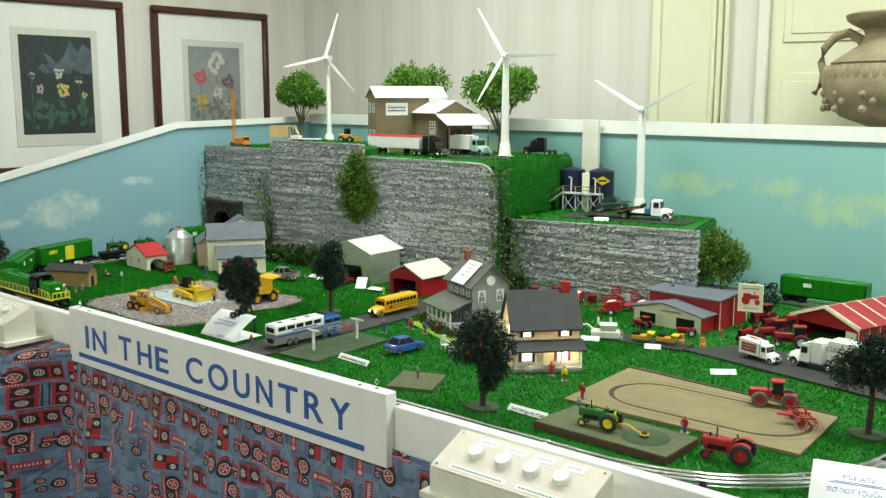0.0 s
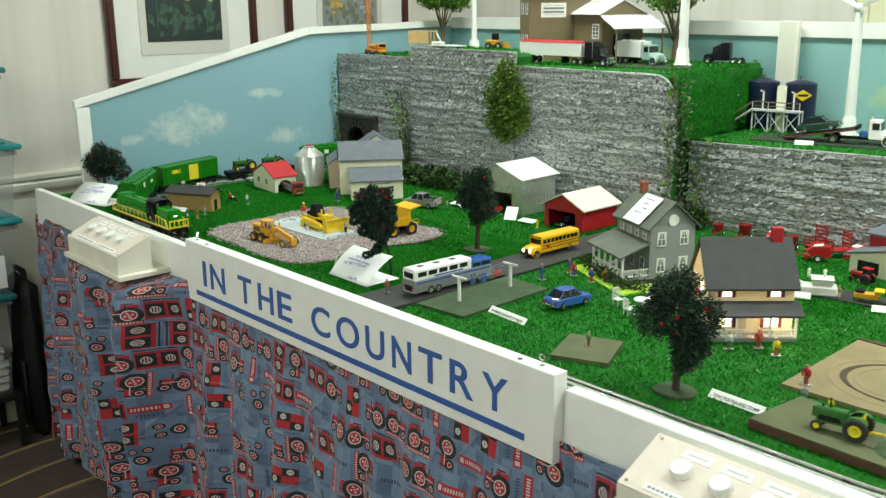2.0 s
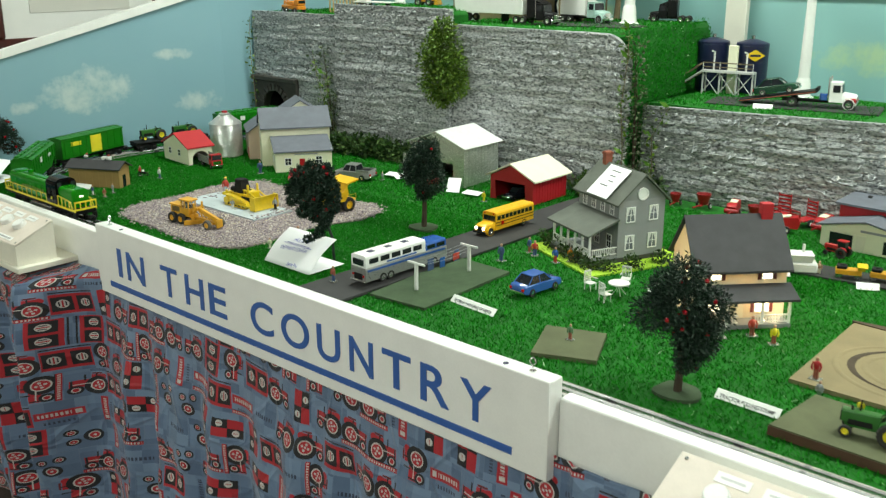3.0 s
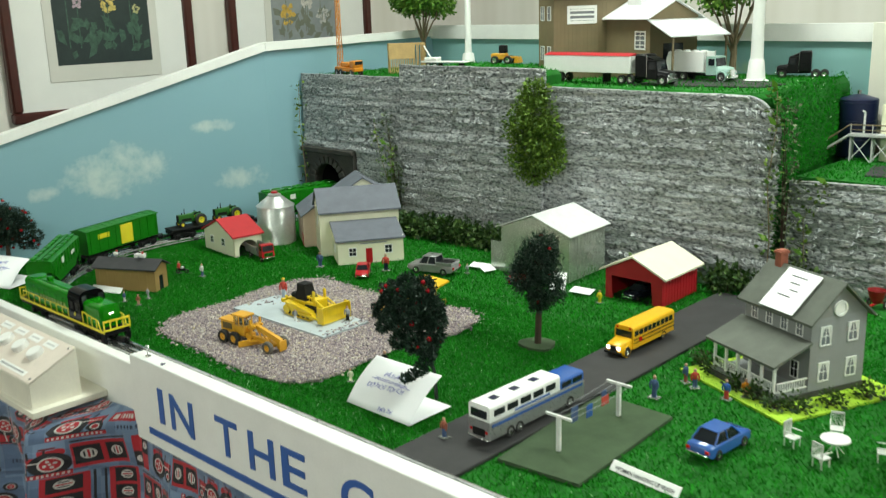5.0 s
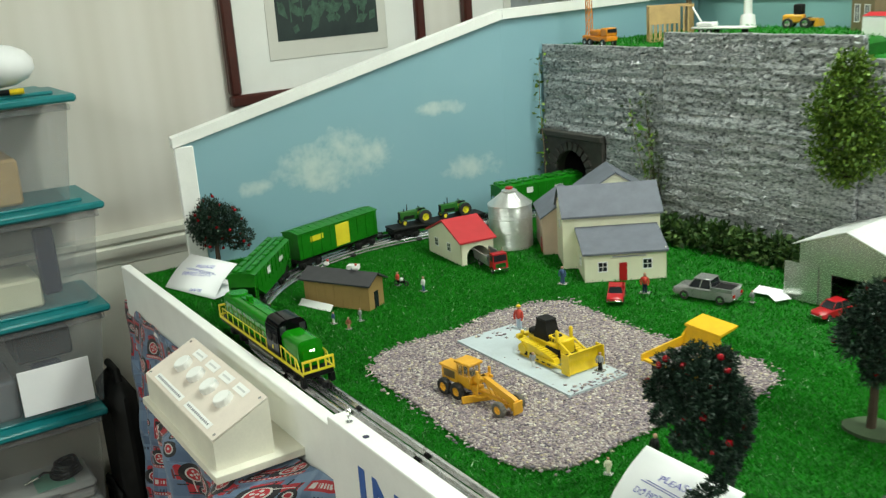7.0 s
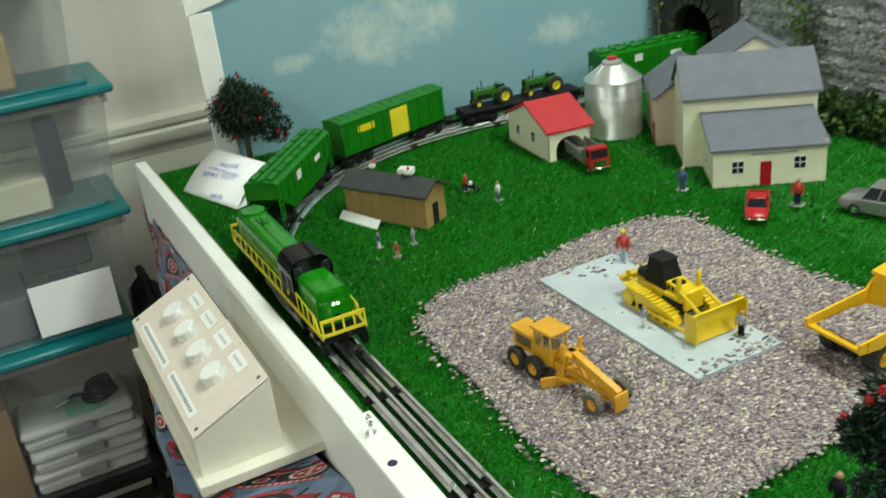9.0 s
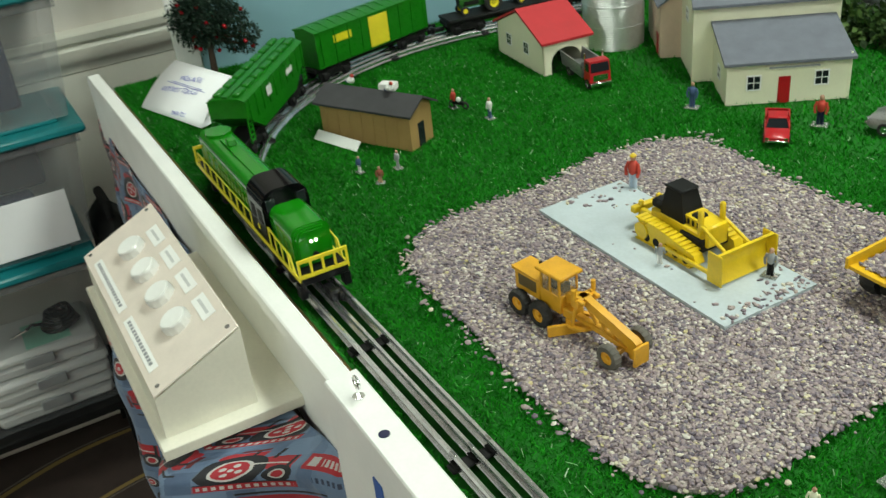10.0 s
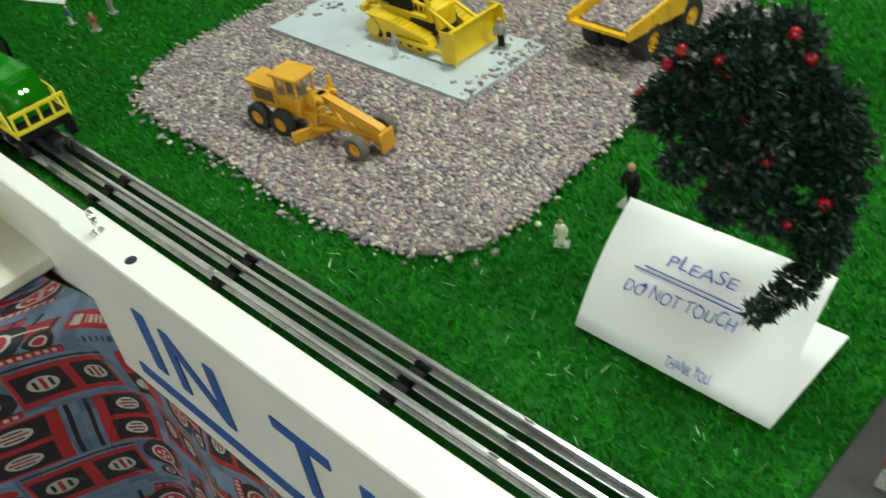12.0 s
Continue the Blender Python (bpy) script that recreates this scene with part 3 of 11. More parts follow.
FIGRED = paint("figure_red", (0.50, 0.05, 0.03), 0.6)
FIGWHITE = paint("figure_white", (0.70, 0.70, 0.68), 0.6)
FIGGREEN = paint("figure_green", (0.10, 0.20, 0.10), 0.6)
FIGBASE = clear("figure_base", (0.4, 0.42, 0.38), 0.2, 0.45)
CLOUDY = paint("grey_door_panel", (0.40, 0.40, 0.34), 0.5)


def rock_mat():
    """Grey moulded stone with pale dry-brushed ledges and dark joints."""
    k, t, b = blank("layered_stone")
    tc = t.nodes.new("ShaderNodeTexCoord")
    mp = t.nodes.new("ShaderNodeMapping")
    mp.inputs["Scale"].default_value = (1.0, 1.0, 1.9)
    t.links.new(tc.outputs["Object"], mp.inputs["Vector"])
    streak, blot = noise_of(t, 105, 2, 0.6, mp.outputs[0]), noise_of(t, 9, 3)
    ramp = t.nodes.new("ShaderNodeValToRGB")
    els = ramp.color_ramp.elements
    for e, (p, c) in zip((els[0], els[1], els.new(0.5)), ((0.36, (0.045, 0.048, 0.052)), (0.60, (0.96, 0.96, 0.97)), (0.48, (0.31, 0.325, 0.335)))):
        e.position, e.color = p, (*c, 1)
    speck = noise_of(t, 330, 3, 0.8)
    link(t, streak * 0.72 + speck * 0.20 + blot * 0.08, ramp.inputs[0])
    link(t, ramp.outputs[0], b.inputs["Base Color"])
    b.inputs["Roughness"].default_value = 0.45
    bumped(t, b, streak + speck * 0.4, 0.8, 0.003)
    return k


ROCK = rock_mat()

# ---------------------------------------------------------------- the room
XW, YW = -3.75, 3.30  # left wall, back wall


def slab(name, x0, x1, y0, y1, z0, z1, k, label, category, b=0.0):
    return single(name, Shape().box(x0, x1, y0, y1, z0, z1, b), k, label, category, "structure")


slab("floor", XW - 0.1, 3.6, -3.6, YW + 0.1, -0.1, 0.0, CARPET, "dark patterned carpet with gold curved stripes", "floor")
slab("ceiling", XW - 0.1, 3.6, -3.6, YW + 0.1, CEILING, CEILING + 0.1, paint("ceiling_paint", (0.34, 0.33, 0.31), 0.8, vary=0.08), "plain grey ceiling", "ceiling")
slab("wall_west", XW - 0.1, XW, -3.6, YW + 0.1, 0.0, CEILING, WALLPAPER, "cream wall with faint vertical wallpaper stripes", "wall")
slab("wall_north", XW, 3.6, YW, YW + 0.1, 0.0, CEILING, WALLPAPER, "cream striped wallpaper wall behind the layout", "wall")
slab("wall_east", 3.5, 3.6, -3.6, YW, 0.0, CEILING, WALLPAPER, "cream striped wall on the far side", "wall")
slab("wall_south", XW, 3.5, -3.6, -3.5, 0.0, CEILING, WALLPAPER, "cream striped wall behind the walkway", "wall")

for lx, ly in LAMPS:
    lf = thing("ceiling_light", lx, ly, CEILING, 0, "recessed rectangular ceiling light with white frame", "light", "ceiling lights")
    sh = Shape()
    sh.box(-0.6, 0.6, -0.30, -0.26, -0.02, 0.0).box(-0.6, 0.6, 0.26, 0.30, -0.02, 0.0).box(-0.6, -0.56, -0.26, 0.26, -0.02, 0.0).box(0.56, 0.6, -0.26, 0.26, -0.02, 0.0)
    part("frame", sh, WHITE, lf)
    part("diffuser", Shape().box(-0.56, 0.56, -0.26, 0.26, -0.012, -0.004), glow("diffuser_glow", (1.0, 0.95, 0.87), 5.0), lf)

# moulded chair rail and plain wainscot below it
RAILPROF = [(0, 0), (0.012, 0), (0.014, 0.012), (0.022, 0.02), (0.03, 0.03), (0.032, 0.05), (0.026, 0.058), (0.036, 0.066), (0.038, 0.08), (0.03, 0.086), (0, 0.086)]
single("trim_chair_rail", Shape().prism([(XW + p, 0.835 + q) for p, q in RAILPROF], -3.5, YW), CREAM, "cream moulded wooden chair rail along the wall", "chair rail", "structure")
single("trim_chair_rail_back", Shape().prism([(YW - p, 0.835 + q) for p, q in RAILPROF], XW, 3.5, "x"), CREAM, "cream moulded wooden chair rail along the back wall", "chair rail", "structure")
slab("trim_wainscot", XW, XW + 0.010, -3.5, YW, 0.14, 0.833, CREAM, "plain cream wainscot panel below the rail", "wainscot")
slab("baseboard", XW, XW + 0.018, -3.5, YW, 0.0, 0.138, CREAM, "tall cream baseboard", "baseboard", 0.003)

# door casing and panelled door on the back wall
dr = thing("door_1", -0.85, YW, 0.0, 0, "pale yellow panelled door with wide moulded casing", "door")
dr["kind"] = "structure"
part("casing", Shape().box(-0.42, -0.38, -0.045, -0.002, 0.0, 2.16, 0.008), CREAM, dr)
part("casing", Shape().box(0.55, 0.68, -0.035, -0.002, 0.0, 2.16, 0.006), CREAM, dr)
part("lintel", Shape().box(-0.38, 0.55, -0.035, -0.002, 2.05, 2.16, 0.006), CREAM, dr)
YELLOWISH = paint("pale_yellow_door", (0.74, 0.71, 0.52), 0.5, vary=0.04, scale=8)
part("leaf", Shape().box(-0.379, 0.549, -0.018, -0.002, 0.0, 2.048, 0.002), YELLOWISH, dr)
for pz0, pz1 in ((0.25, 0.95), (1.10, 1.615), (1.72, 1.97)):
    for px0, px1 in ((-0.33, 0.03), (0.13, 0.47)):
        sh = Shape().box(px0, px1, -0.026, -0.017, pz0, pz1, 0.008).box(px0 + 0.03, px1 - 0.03, -0.031, -0.025, pz0 + 0.03, pz1 - 0.03, 0.006)
        part("panel", sh, YELLOWISH, dr)
pil = thing("pilaster", -1.54, YW, 0.0, 0, "pale yellow flat pilaster with fluted moulding on the back wall", "pilaster")
pil["kind"] = "structure"
part("board", Shape().box(-0.155, 0.09, -0.030, -0.002, 0.0, 2.60, 0.004), YELLOWISH, pil)
part("moulding", Shape().box(-0.157, -0.118, -0.040, -0.029, 0.0, 2.60, 0.006), YELLOWISH, pil)
for px in (0.091, 0.112, 0.136):
    part("moulding", Shape().box(px, px + 0.017, -0.042 + (px - 0.091) * 0.3, -0.002, 0.0, 2.60, 0.005), YELLOWISH, pil)


def picture(y0, y1, z0, z1, ay0, ay1, az0, az1, seed, label):
    """A framed flower print on the left wall."""
    rnd = random.Random(seed)
    p = thing("framed_picture", XW + 0.002, (y0 + y1) / 2, z0, 0, label, "picture", "framed flower prints")
    w, h = (y1 - y0) / 2, z1 - z0
    f = 0.032
    for a in ((-w, w, 0, f), (-w, w, h - f, h)):
        part("frame_rail", Shape().box(0, 0.03, a[0], a[1], a[2], a[3], 0.006), FRAMEWOOD, p)
    for a in ((-w, -w + f), (w - f, w)):
        part("frame_rail", Shape().box(0, 0.03, a[0], a[1], f, h - f, 0.006), FRAMEWOOD, p)
    c = (y0 + y1) / 2
    part("mat_board", Shape().box(0, 0.012, -w + f, w - f, f, h - f), MATBOARD, p)
    b0, b1, c0, c1 = ay0 - c, ay1 - c, az0 - z0, az1 - z0
    part("inner_mat", Shape().box(0.012, 0.0145, b0 - 0.03, b1 + 0.03, c0 - 0.05, c1 + 0.03, 0.001), MATBOARD2, p)
    k, t, bs = blank("print_ground")
    n = noise_of(t, 11, 5, 0.7)
    if seed == 1:
        link(t, mixed(t, n, (0.006, 0.012, 0.016), (0.035, 0.055, 0.05)), bs.inputs["Base Color"])
    else:
        link(t, mixed(t, n, (0.13, 0.155, 0.175), (0.36, 0.375, 0.37)), bs.inputs["Base Color"])
    bs.inputs["Roughness"].default_value = 0.5
    art = part("print", Shape().box(0.0145, 0.0155, b0, b1, c0, c1), k, p, "dark botanical print of flowers before mountains" if seed == 1 else "grey botanical print of pale flowers")
    X = 0.0162
    dy, dz = b1 - b0, c1 - c0

    def flat(pts, kk, nm):
        s = Shape()
        s.add([(X + rnd.random() * 0.0008, b0 + u * dy, c0 + v * dz) for u, v in pts], [tuple(range(len(pts)))])
        part(nm, s, kk, art, smooth=0)

    if seed == 1:
        hill, leaf = paint("print_hill", (0.022, 0.030, 0.035), 0.5, vary=0.4, scale=30), paint("print_leaf", (0.045, 0.095, 0.065), 0.5, vary=0.5, scale=60)
        mist = paint("print_mist", (0.075, 0.10, 0.125), 0.5, vary=0.4, scale=25)
        flat([(0.0, 0.62), (1.0, 0.62), (1.0, 0.86), (0.88, 0.93), (0.80, 0.84), (0.70, 0.96), (0.60, 0.80), (0.50, 0.72), (0.40, 0.80), (0.0, 0.9)], mist, "far_mountain")
        flat([(0, 0.55), (0, 0.99), (0.10, 0.97), (0.22, 0.86), (0.34, 0.80), (0.44, 0.62), (0.5, 0.55)], hill, "mountain")
        flat([(0.6, 0.55), (0.72, 0.66), (0.86, 0.74), (1.0, 0.82), (1.0, 0.55)], hill, "mountain")
        flowers = [(0.56, 0.44, 0.11, (0.55, 0.42, 0.12)), (0.25, 0.46, 0.07, (0.40, 0.30, 0.34)), (0.14, 0.60, 0.06, (0.42, 0.32, 0.36)), (0.8, 0.56, 0.07, (0.42, 0.42, 0.32)), (0.52, 0.62, 0.08, (0.5, 0.5, 0.46)), (0.86, 0.40, 0.05, (0.45, 0.42, 0.2))]
    else:
        hill, leaf = paint("print_hill", (0.15, 0.17, 0.17), 0.5), paint("print_leaf", (0.16, 0.17, 0.13), 0.5)
        flowers = [(0.52, 0.79, 0.19, (0.50, 0.50, 0.48)), (0.22, 0.60, 0.15, (0.50, 0.10, 0.12)), (0.24, 0.30, 0.14, (0.52, 0.33, 0.06)), (0.76, 0.56, 0.15, (0.14, 0.10, 0.10)), (0.55, 0.42, 0.12, (0.52, 0.48, 0.45)), (0.78, 0.28, 0.11, (0.46, 0.44, 0.42))]
    for i in range(34):
        u = rnd.uniform(0.08, 0.92)
        a, l = rnd.uniform(-1.2, 1.2), rnd.uniform(0.08, 0.2)
        v = rnd.uniform(0.04, 0.28)
        tip = (u + l * math.sin(a), v + l * math.cos(a) * 0.8)
        mid = ((u + tip[0]) / 2, (v + tip[1]) / 2)
        o = (0.035 * math.cos(a), -0.035 * math.sin(a))
        pts = [(u, v), (mid[0] + o[0], mid[1] + o[1]), tip, (mid[0] - o[0], mid[1] - o[1])]
        flat([(min(0.98, max(0.02, a1)), min(0.98, max(0.02, a2))) for a1, a2 in pts], leaf, "leaf")
    for i, (u, v, r, rgb) in enumerate(flowers):
        kk = paint("print_petal", rgb, 0.6, vary=0.35, scale=70)
        flat([(u - 0.006, 0.12), (u + 0.006, 0.12), (u + 0.006, v), (u - 0.006, v)], leaf, "stalk")
        for q in range(13):
            a = 2 * math.pi * q / 13 * 2.4 + i
            rr = r * rnd.uniform(0.25, 0.85)
            pu, pv = u + rr * math.cos(a), v + rr * math.sin(a) * dy / dz
            flat([(pu + 0.24 * r * math.cos(b) * (1 + 0.4 * math.sin(3 * b + q)), pv + 0.24 * r * math.sin(b) * dy / dz) for b in [2 * math.pi * j / 7 for j in range(7)]], kk, "petal")
    return p


picture(1.575, 2.215, 1.205, 1.935, 1.735, 2.055, 1.368, 1.775, 1, "mahogany-framed dark print of mountain flowers with white mat")
picture(2.36, 3.03, 1.21, 1.935, 2.55, 2.85, 1.39, 1.76, 2, "mahogany-framed grey print of pale flowers with white mat")

# big urn on a tall stand behind the layout
st = thing("display_pedestal", -0.695, 3.06, 0.0, 0, "tall cream square pedestal behind the layout", "pedestal")
part("shaft", Shape().box(-0.15, 0.15, -0.15, 0.15, 0.06, 1.33, 0.006), CREAM, st)
part("plinth", Shape().box(-0.18, 0.18, -0.18, 0.18, 0.0, 0.06, 0.006), CREAM, st)
part("cap", Shape().box(-0.18, 0.18, -0.18, 0.18, 1.33, 1.36, 0.006), CREAM, st)
un = thing("urn", -0.695, 3.06, 1.3605, 0, "large weathered tan urn with scrolled handles and relief bands", "urn")
un.matrix_basis = un.matrix_basis @ Matrix.Scale(1.08, 4)
prof = [(0.001, 0), (0.10, 0), (0.10, 0.02), (0.06, 0.04), (0.10, 0.07), (0.18, 0.10), (0.225, 0.15), (0.235, 0.20), (0.225, 0.235), (0.21, 0.25), (0.215, 0.255), (0.20, 0.265), (0.17, 0.285), (0.135, 0.31), (0.125, 0.335), (0.13, 0.35), (0.16, 0.365), (0.175, 0.375), (0.18, 0.39), (0.17, 0.395), (0.11, 0.385), (0.10, 0.33), (0.001, 0.30)]
part("body", Shape().lathe(prof, n=40), URN, un)
sh = Shape()
for i in range(52):
    a = 2 * math.pi * i / 52
    sh.ball((0.222 * math.cos(a), 0.222 * math.sin(a), 0.222), 0.0135, 8, sz=2.0)
part("beaded_band", sh, URN, un)
for i in range(14):
    a = 2 * math.pi * i / 14
    sh = Shape()
    for q in range(9):
        b = q * 2.1
        sh.ball((0.226 * math.cos(a + 0.09 * math.cos(b)), 0.226 * math.sin(a + 0.09 * math.cos(b)), 0.145 + 0.024 * math.sin(b)), 0.011, 6)
    part("relief_flower", sh, URN, un)
for s in (-1, 1):
    ctrl = [(0.125, 0.29), (0.14, 0.325), (0.175, 0.345), (0.215, 0.335), (0.245, 0.30), (0.252, 0.26), (0.243, 0.225), (0.247, 0.195), (0.268, 0.165)]
    pts = [(s * a, 0, h) for a, h in ctrl]
    part("handle", Shape().tube(pts, 0.015, 8, 0, 0.010), URN, un)

# ---------------------------------------------------------------- storage boxes at the wall
def storage_bin(z0, h, y, label, inside, plastic=BINCLEAR):
    b = thing("storage_bin", -3.612, y, z0, 0, label, "storage bin", "stacked storage bins")
    w, d = 0.31, 0.115
    sh = Shape()
    lo, hi = (-d + 0.02, d - 0.02, -w + 0.025, w - 0.025), (-d, d, -w, w)
    vs = []
    for (x0, x1, y0, y1), z in ((lo, 0.0), (hi, h - 0.03)):
        vs += [(x0, y0, z), (x1, y0, z), (x1, y1, z), (x0, y1, z)]
    sh.add(vs, [(3, 2, 1, 0), (0, 1, 5, 4), (1, 2, 6, 5), (2, 3, 7, 6), (3, 0, 4, 7)])
    part("body", sh, plastic, b, smooth=0)
    rim = Shape()
    for a in ((-d - 0.006, d + 0.006, -w - 0.006, -w + 0.006), (-d - 0.006, d + 0.006, w - 0.006, w + 0.006), (-d - 0.006, -d + 0.006, -w, w), (d - 0.006, d + 0.006, -w, w)):
        rim.box(*a, h - 0.045, h - 0.03, 0.002)
    part("rim", rim, BINCLEAR, b)
    lid = Shape().box(-d - 0.02, d + 0.02, -w - 0.02, w + 0.02, h - 0.026, h - 0.008, 0.005).box(-d + 0.02, d - 0.02, -w + 0.02, w - 0.02, h - 0.009, h, 0.003)
    part("lid", lid, TEAL, b, "teal plastic lid")
    for q, (kk, a) in enumerate(inside):
        part("stored_item", Shape().box(*a, min(0.006, (a[1] - a[0]) * 0.4)), kk, b)
    return b


storage_bin(0.200, 0.367, 0.739, "tall clear storage bin with teal lid holding cases and a cable", [], BINBARE)
storage_bin(0.567, 0.258, 0.786, "clear storage bin with teal lid, half full, with a paper label", [(PANEGREY, (-0.08, 0.08, -0.27, 0.10, 0.004, 0.10)), (PAPER, (0.1125, 0.1140, 0.100, 0.262, 0.016, 0.128)), (MATBLACK, (-0.08, 0.07, 0.11, 0.24, 0.13, 0.20)), (NAVY, (0.04, 0.085, 0.14, 0.21, 0.01, 0.12))])
storage_bin(0.825, 0.248, 0.812, "clear storage bin with teal lid holding pale things", [(BUFF, (-0.08, 0.08, -0.27, 0.17, 0.004, 0.075)), (NAVY, (0.06, 0.085, 0.17, 0.215, 0.03, 0.19))])
storage_bin(1.073, 0.252, 0.79, "clear storage bin with teal lid on top of the stack", [(LUMBER, (-0.08, 0.08, -0.23, 0.19, 0.004, 0.11)), (MATBLACK, (-0.07, 0.07, -0.2, 0.1, 0.111, 0.14))])

bag = Shape()
for i, (cx, cy, cz, r) in enumerate([(0, 0, 0.04, 0.10), (0.05, 0.08, 0.05, 0.08), (-0.04, -0.10, 0.05, 0.09)]):
    bag.ball((cx, cy, cz), r, 12, sz=0.6)
single("crumpled_bag", bag, PAPER, "crumpled white bag on the top bin", "bag", at=pose(-3.61, 0.90, 1.337))
pen = thing("pen", -3.415, 0.98, 1.0785, 80, "black and yellow pen on a bin lid", "pen")
pen.location = (-3.52, 0.95, 1.326)
part("barrel", Shape().cyl((-0.06, 0, 0.006), 0.006, 0.10, "x", 8), BLACK, pen)
part("cap", Shape().cyl((0.04, 0, 0.006), 0.0065, 0.03, "x", 8), YELLOW, pen)


def flat_case(x, y, z, yaw, l, w, h, label):
    c = thing("plastic_case", x, y, z, yaw, label, "plastic case", "flat cases")
    part("tray", Shape().box(-l / 2, l / 2, -w / 2, w / 2, 0, h * 0.55, 0.008), CASEPLASTIC, c)
    part("tray_filling", Shape().box(-l / 2 + 0.02, l / 2 - 0.02, -w / 2 + 0.02, w / 2 - 0.02, 0.006, h * 0.5, 0.004), FIGWHITE, c)
    part("lid", Shape().box(-l / 2 - 0.004, l / 2 + 0.004, -w / 2 - 0.004, w / 2 + 0.004, h * 0.56, h, 0.008), CASEPLASTIC, c)
    part("latch", Shape().box(l / 2 + 0.004, l / 2 + 0.010, -0.03, 0.03, h * 0.35, h * 0.8, 0.002), GREYCASE, c)
    return c


flat_case(-3.603, 0.905, 0.2045, 0, 0.155, 0.235, 0.054, "flat grey plastic parts case at the bottom of a bin")
flat_case(-3.600, 0.910, 0.2590, 1, 0.155, 0.232, 0.053, "flat grey plastic parts case in a stack")
flat_case(-3.605, 0.904, 0.3125, -1, 0.150, 0.230, 0.051, "flat grey plastic case with a green label")
single("green_label", Shape().box(-0.05, 0.05, -0.045, 0.045, 0, 0.001), paint("mint_label", (0.25, 0.55, 0.42), 0.6), "pale green paper label on a case", "label", at=pose(-3.590, 0.930, 0.3640))
cb = thing("cardboard_box", -3.605, 0.625, 0.2045, 2, "brown cardboard box with a hand hole beside the cases", "cardboard box")
sh = Shape().box(-0.075, -0.071, -0.15, 0.15, 0, 0.225).box(0.071, 0.075, -0.15, 0.15, 0, 0.225).box(-0.071, 0.071, -0.15, -0.146, 0, 0.225).box(-0.071, 0.071, 0.146, 0.15, 0, 0.225).box(-0.071, 0.071, -0.146, 0.146, 0, 0.004)
part("walls", sh, CARDBOARD, cb)
part("flap", Shape().box(-0.075, 0.075, -0.15, -0.002, 0.226, 0.229), CARDBOARD, cb)
part("flap", Shape().box(-0.075, 0.075, 0.002, 0.15, 0.226, 0.229), CARDBOARD, cb)
part("hand_hole", Shape().cyl((0.0745, 0.07, 0.06), 0.014, 0.003, "x", 14), MATBLACK, cb)
sb = thing("black_bag", -3.595, 1.118, 0.0, 0, "black soft bag leaning at the table skirt", "bag")
part("body", Shape().box(-0.095, 0.095, -0.035, 0.035, 0.0, 0.59, 0.03), MATBLACK, sb)
part("pocket", Shape().box(-0.075, 0.075, -0.050, -0.0352, 0.06, 0.30, 0.007), MATBLACK, sb)
part("handle", Shape().tube([(-0.05, 0, 0.585), (-0.04, 0, 0.615), (0.04, 0, 0.615), (0.05, 0, 0.585)], 0.010, 8), MATBLACK, sb)
part("zip", Shape().box(-0.07, 0.07, -0.0525, -0.0502, 0.270, 0.276, 0.001), BLACK, sb)
stl = thing("low_bench", -3.612, 0.745, 0.0, 0, "low black bench carrying the stack of bins", "bench")
part("top", Shape().box(-0.12, 0.125, -0.31, 0.305, 0.180, 0.199, 0.003), MATBLACK, stl)
for sx in (-0.115, 0.10):
    for sy in (-0.30, 0.28):
        part("leg", Shape().box(sx, sx + 0.02, sy, sy + 0.02, 0, 0.180), MATBLACK, stl)
cable = thing("power_cable", -3.585, 0.965, 0.3652, 0, "coiled black cable with a bright plug on the flat cases", "cable")
coil = Shape()
for q in range(5):
    coil.tube([((0.030 + 0.004 * (q % 2)) * math.cos(a) + 0.005 * q - 0.01, (0.036 - 0.003 * q) * math.sin(a), 0.006 + 0.009 * q + 0.004 * math.sin(2 * a + q)) for a in [2 * math.pi * i / 24 for i in range(25)]], 0.0055, 6)
part("coil", coil, BLACK, cable)
part("adapter", Shape().box(-0.016, 0.016, -0.022, 0.022, 0.0, 0.034, 0.004), MATBLACK, cable)
part("lead", Shape().tube([(0.0, -0.034, 0.02), (0.004, -0.055, 0.028), (0.0, -0.068, 0.018)], 0.0035, 6), BLACK, cable)
part("plug", Shape().tube([(0.0, -0.066, 0.018), (-0.004, -0.102, 0.008)], 0.0042, 8, 0, 0.0025), CHROME, cable)

# ---------------------------------------------------------------- the layout table
X0, X1, YB = -3.372, 0.45, 2.82


def board(name, poly, a, b, axis, k, label, category):
    return single(name, Shape().prism(poly, a, b, axis), k, label, category, "structure")


tb = thing("layout_table", -1.45, 1.98, 0.0, 0, "long plywood train layout table on wooden legs, hidden by a skirt", "table")
part("top", Shape().box(X0 + 1.45, X1 + 1.45, 1.168 - 1.98, YB - 1.98, 0.872, 0.893), LUMBER, tb)
for lx in (-1.75, -0.6, 0.6, 1.75):
    for ly in (-0.72, 0.75):
        part("leg", Shape().box(lx - 0.04, lx + 0.04, ly - 0.04, ly + 0.04, 0, 0.872, 0.004), LUMBER, tb)
part("front_board", Shape().box(X0 + 1.45, -2.302 + 1.45, 1.130 - 1.98, 1.152 - 1.98, 0.815, 0.930, 0.002), WHITE, tb, "white painted front board with worn edges")
part("front_board", Shape().box(-2.301 + 1.45, -1.099 + 1.45, 1.1465 - 1.98, 1.152 - 1.98, 0.815, 0.915, 0.001), WHITE, tb, "white painted front board with worn edges")
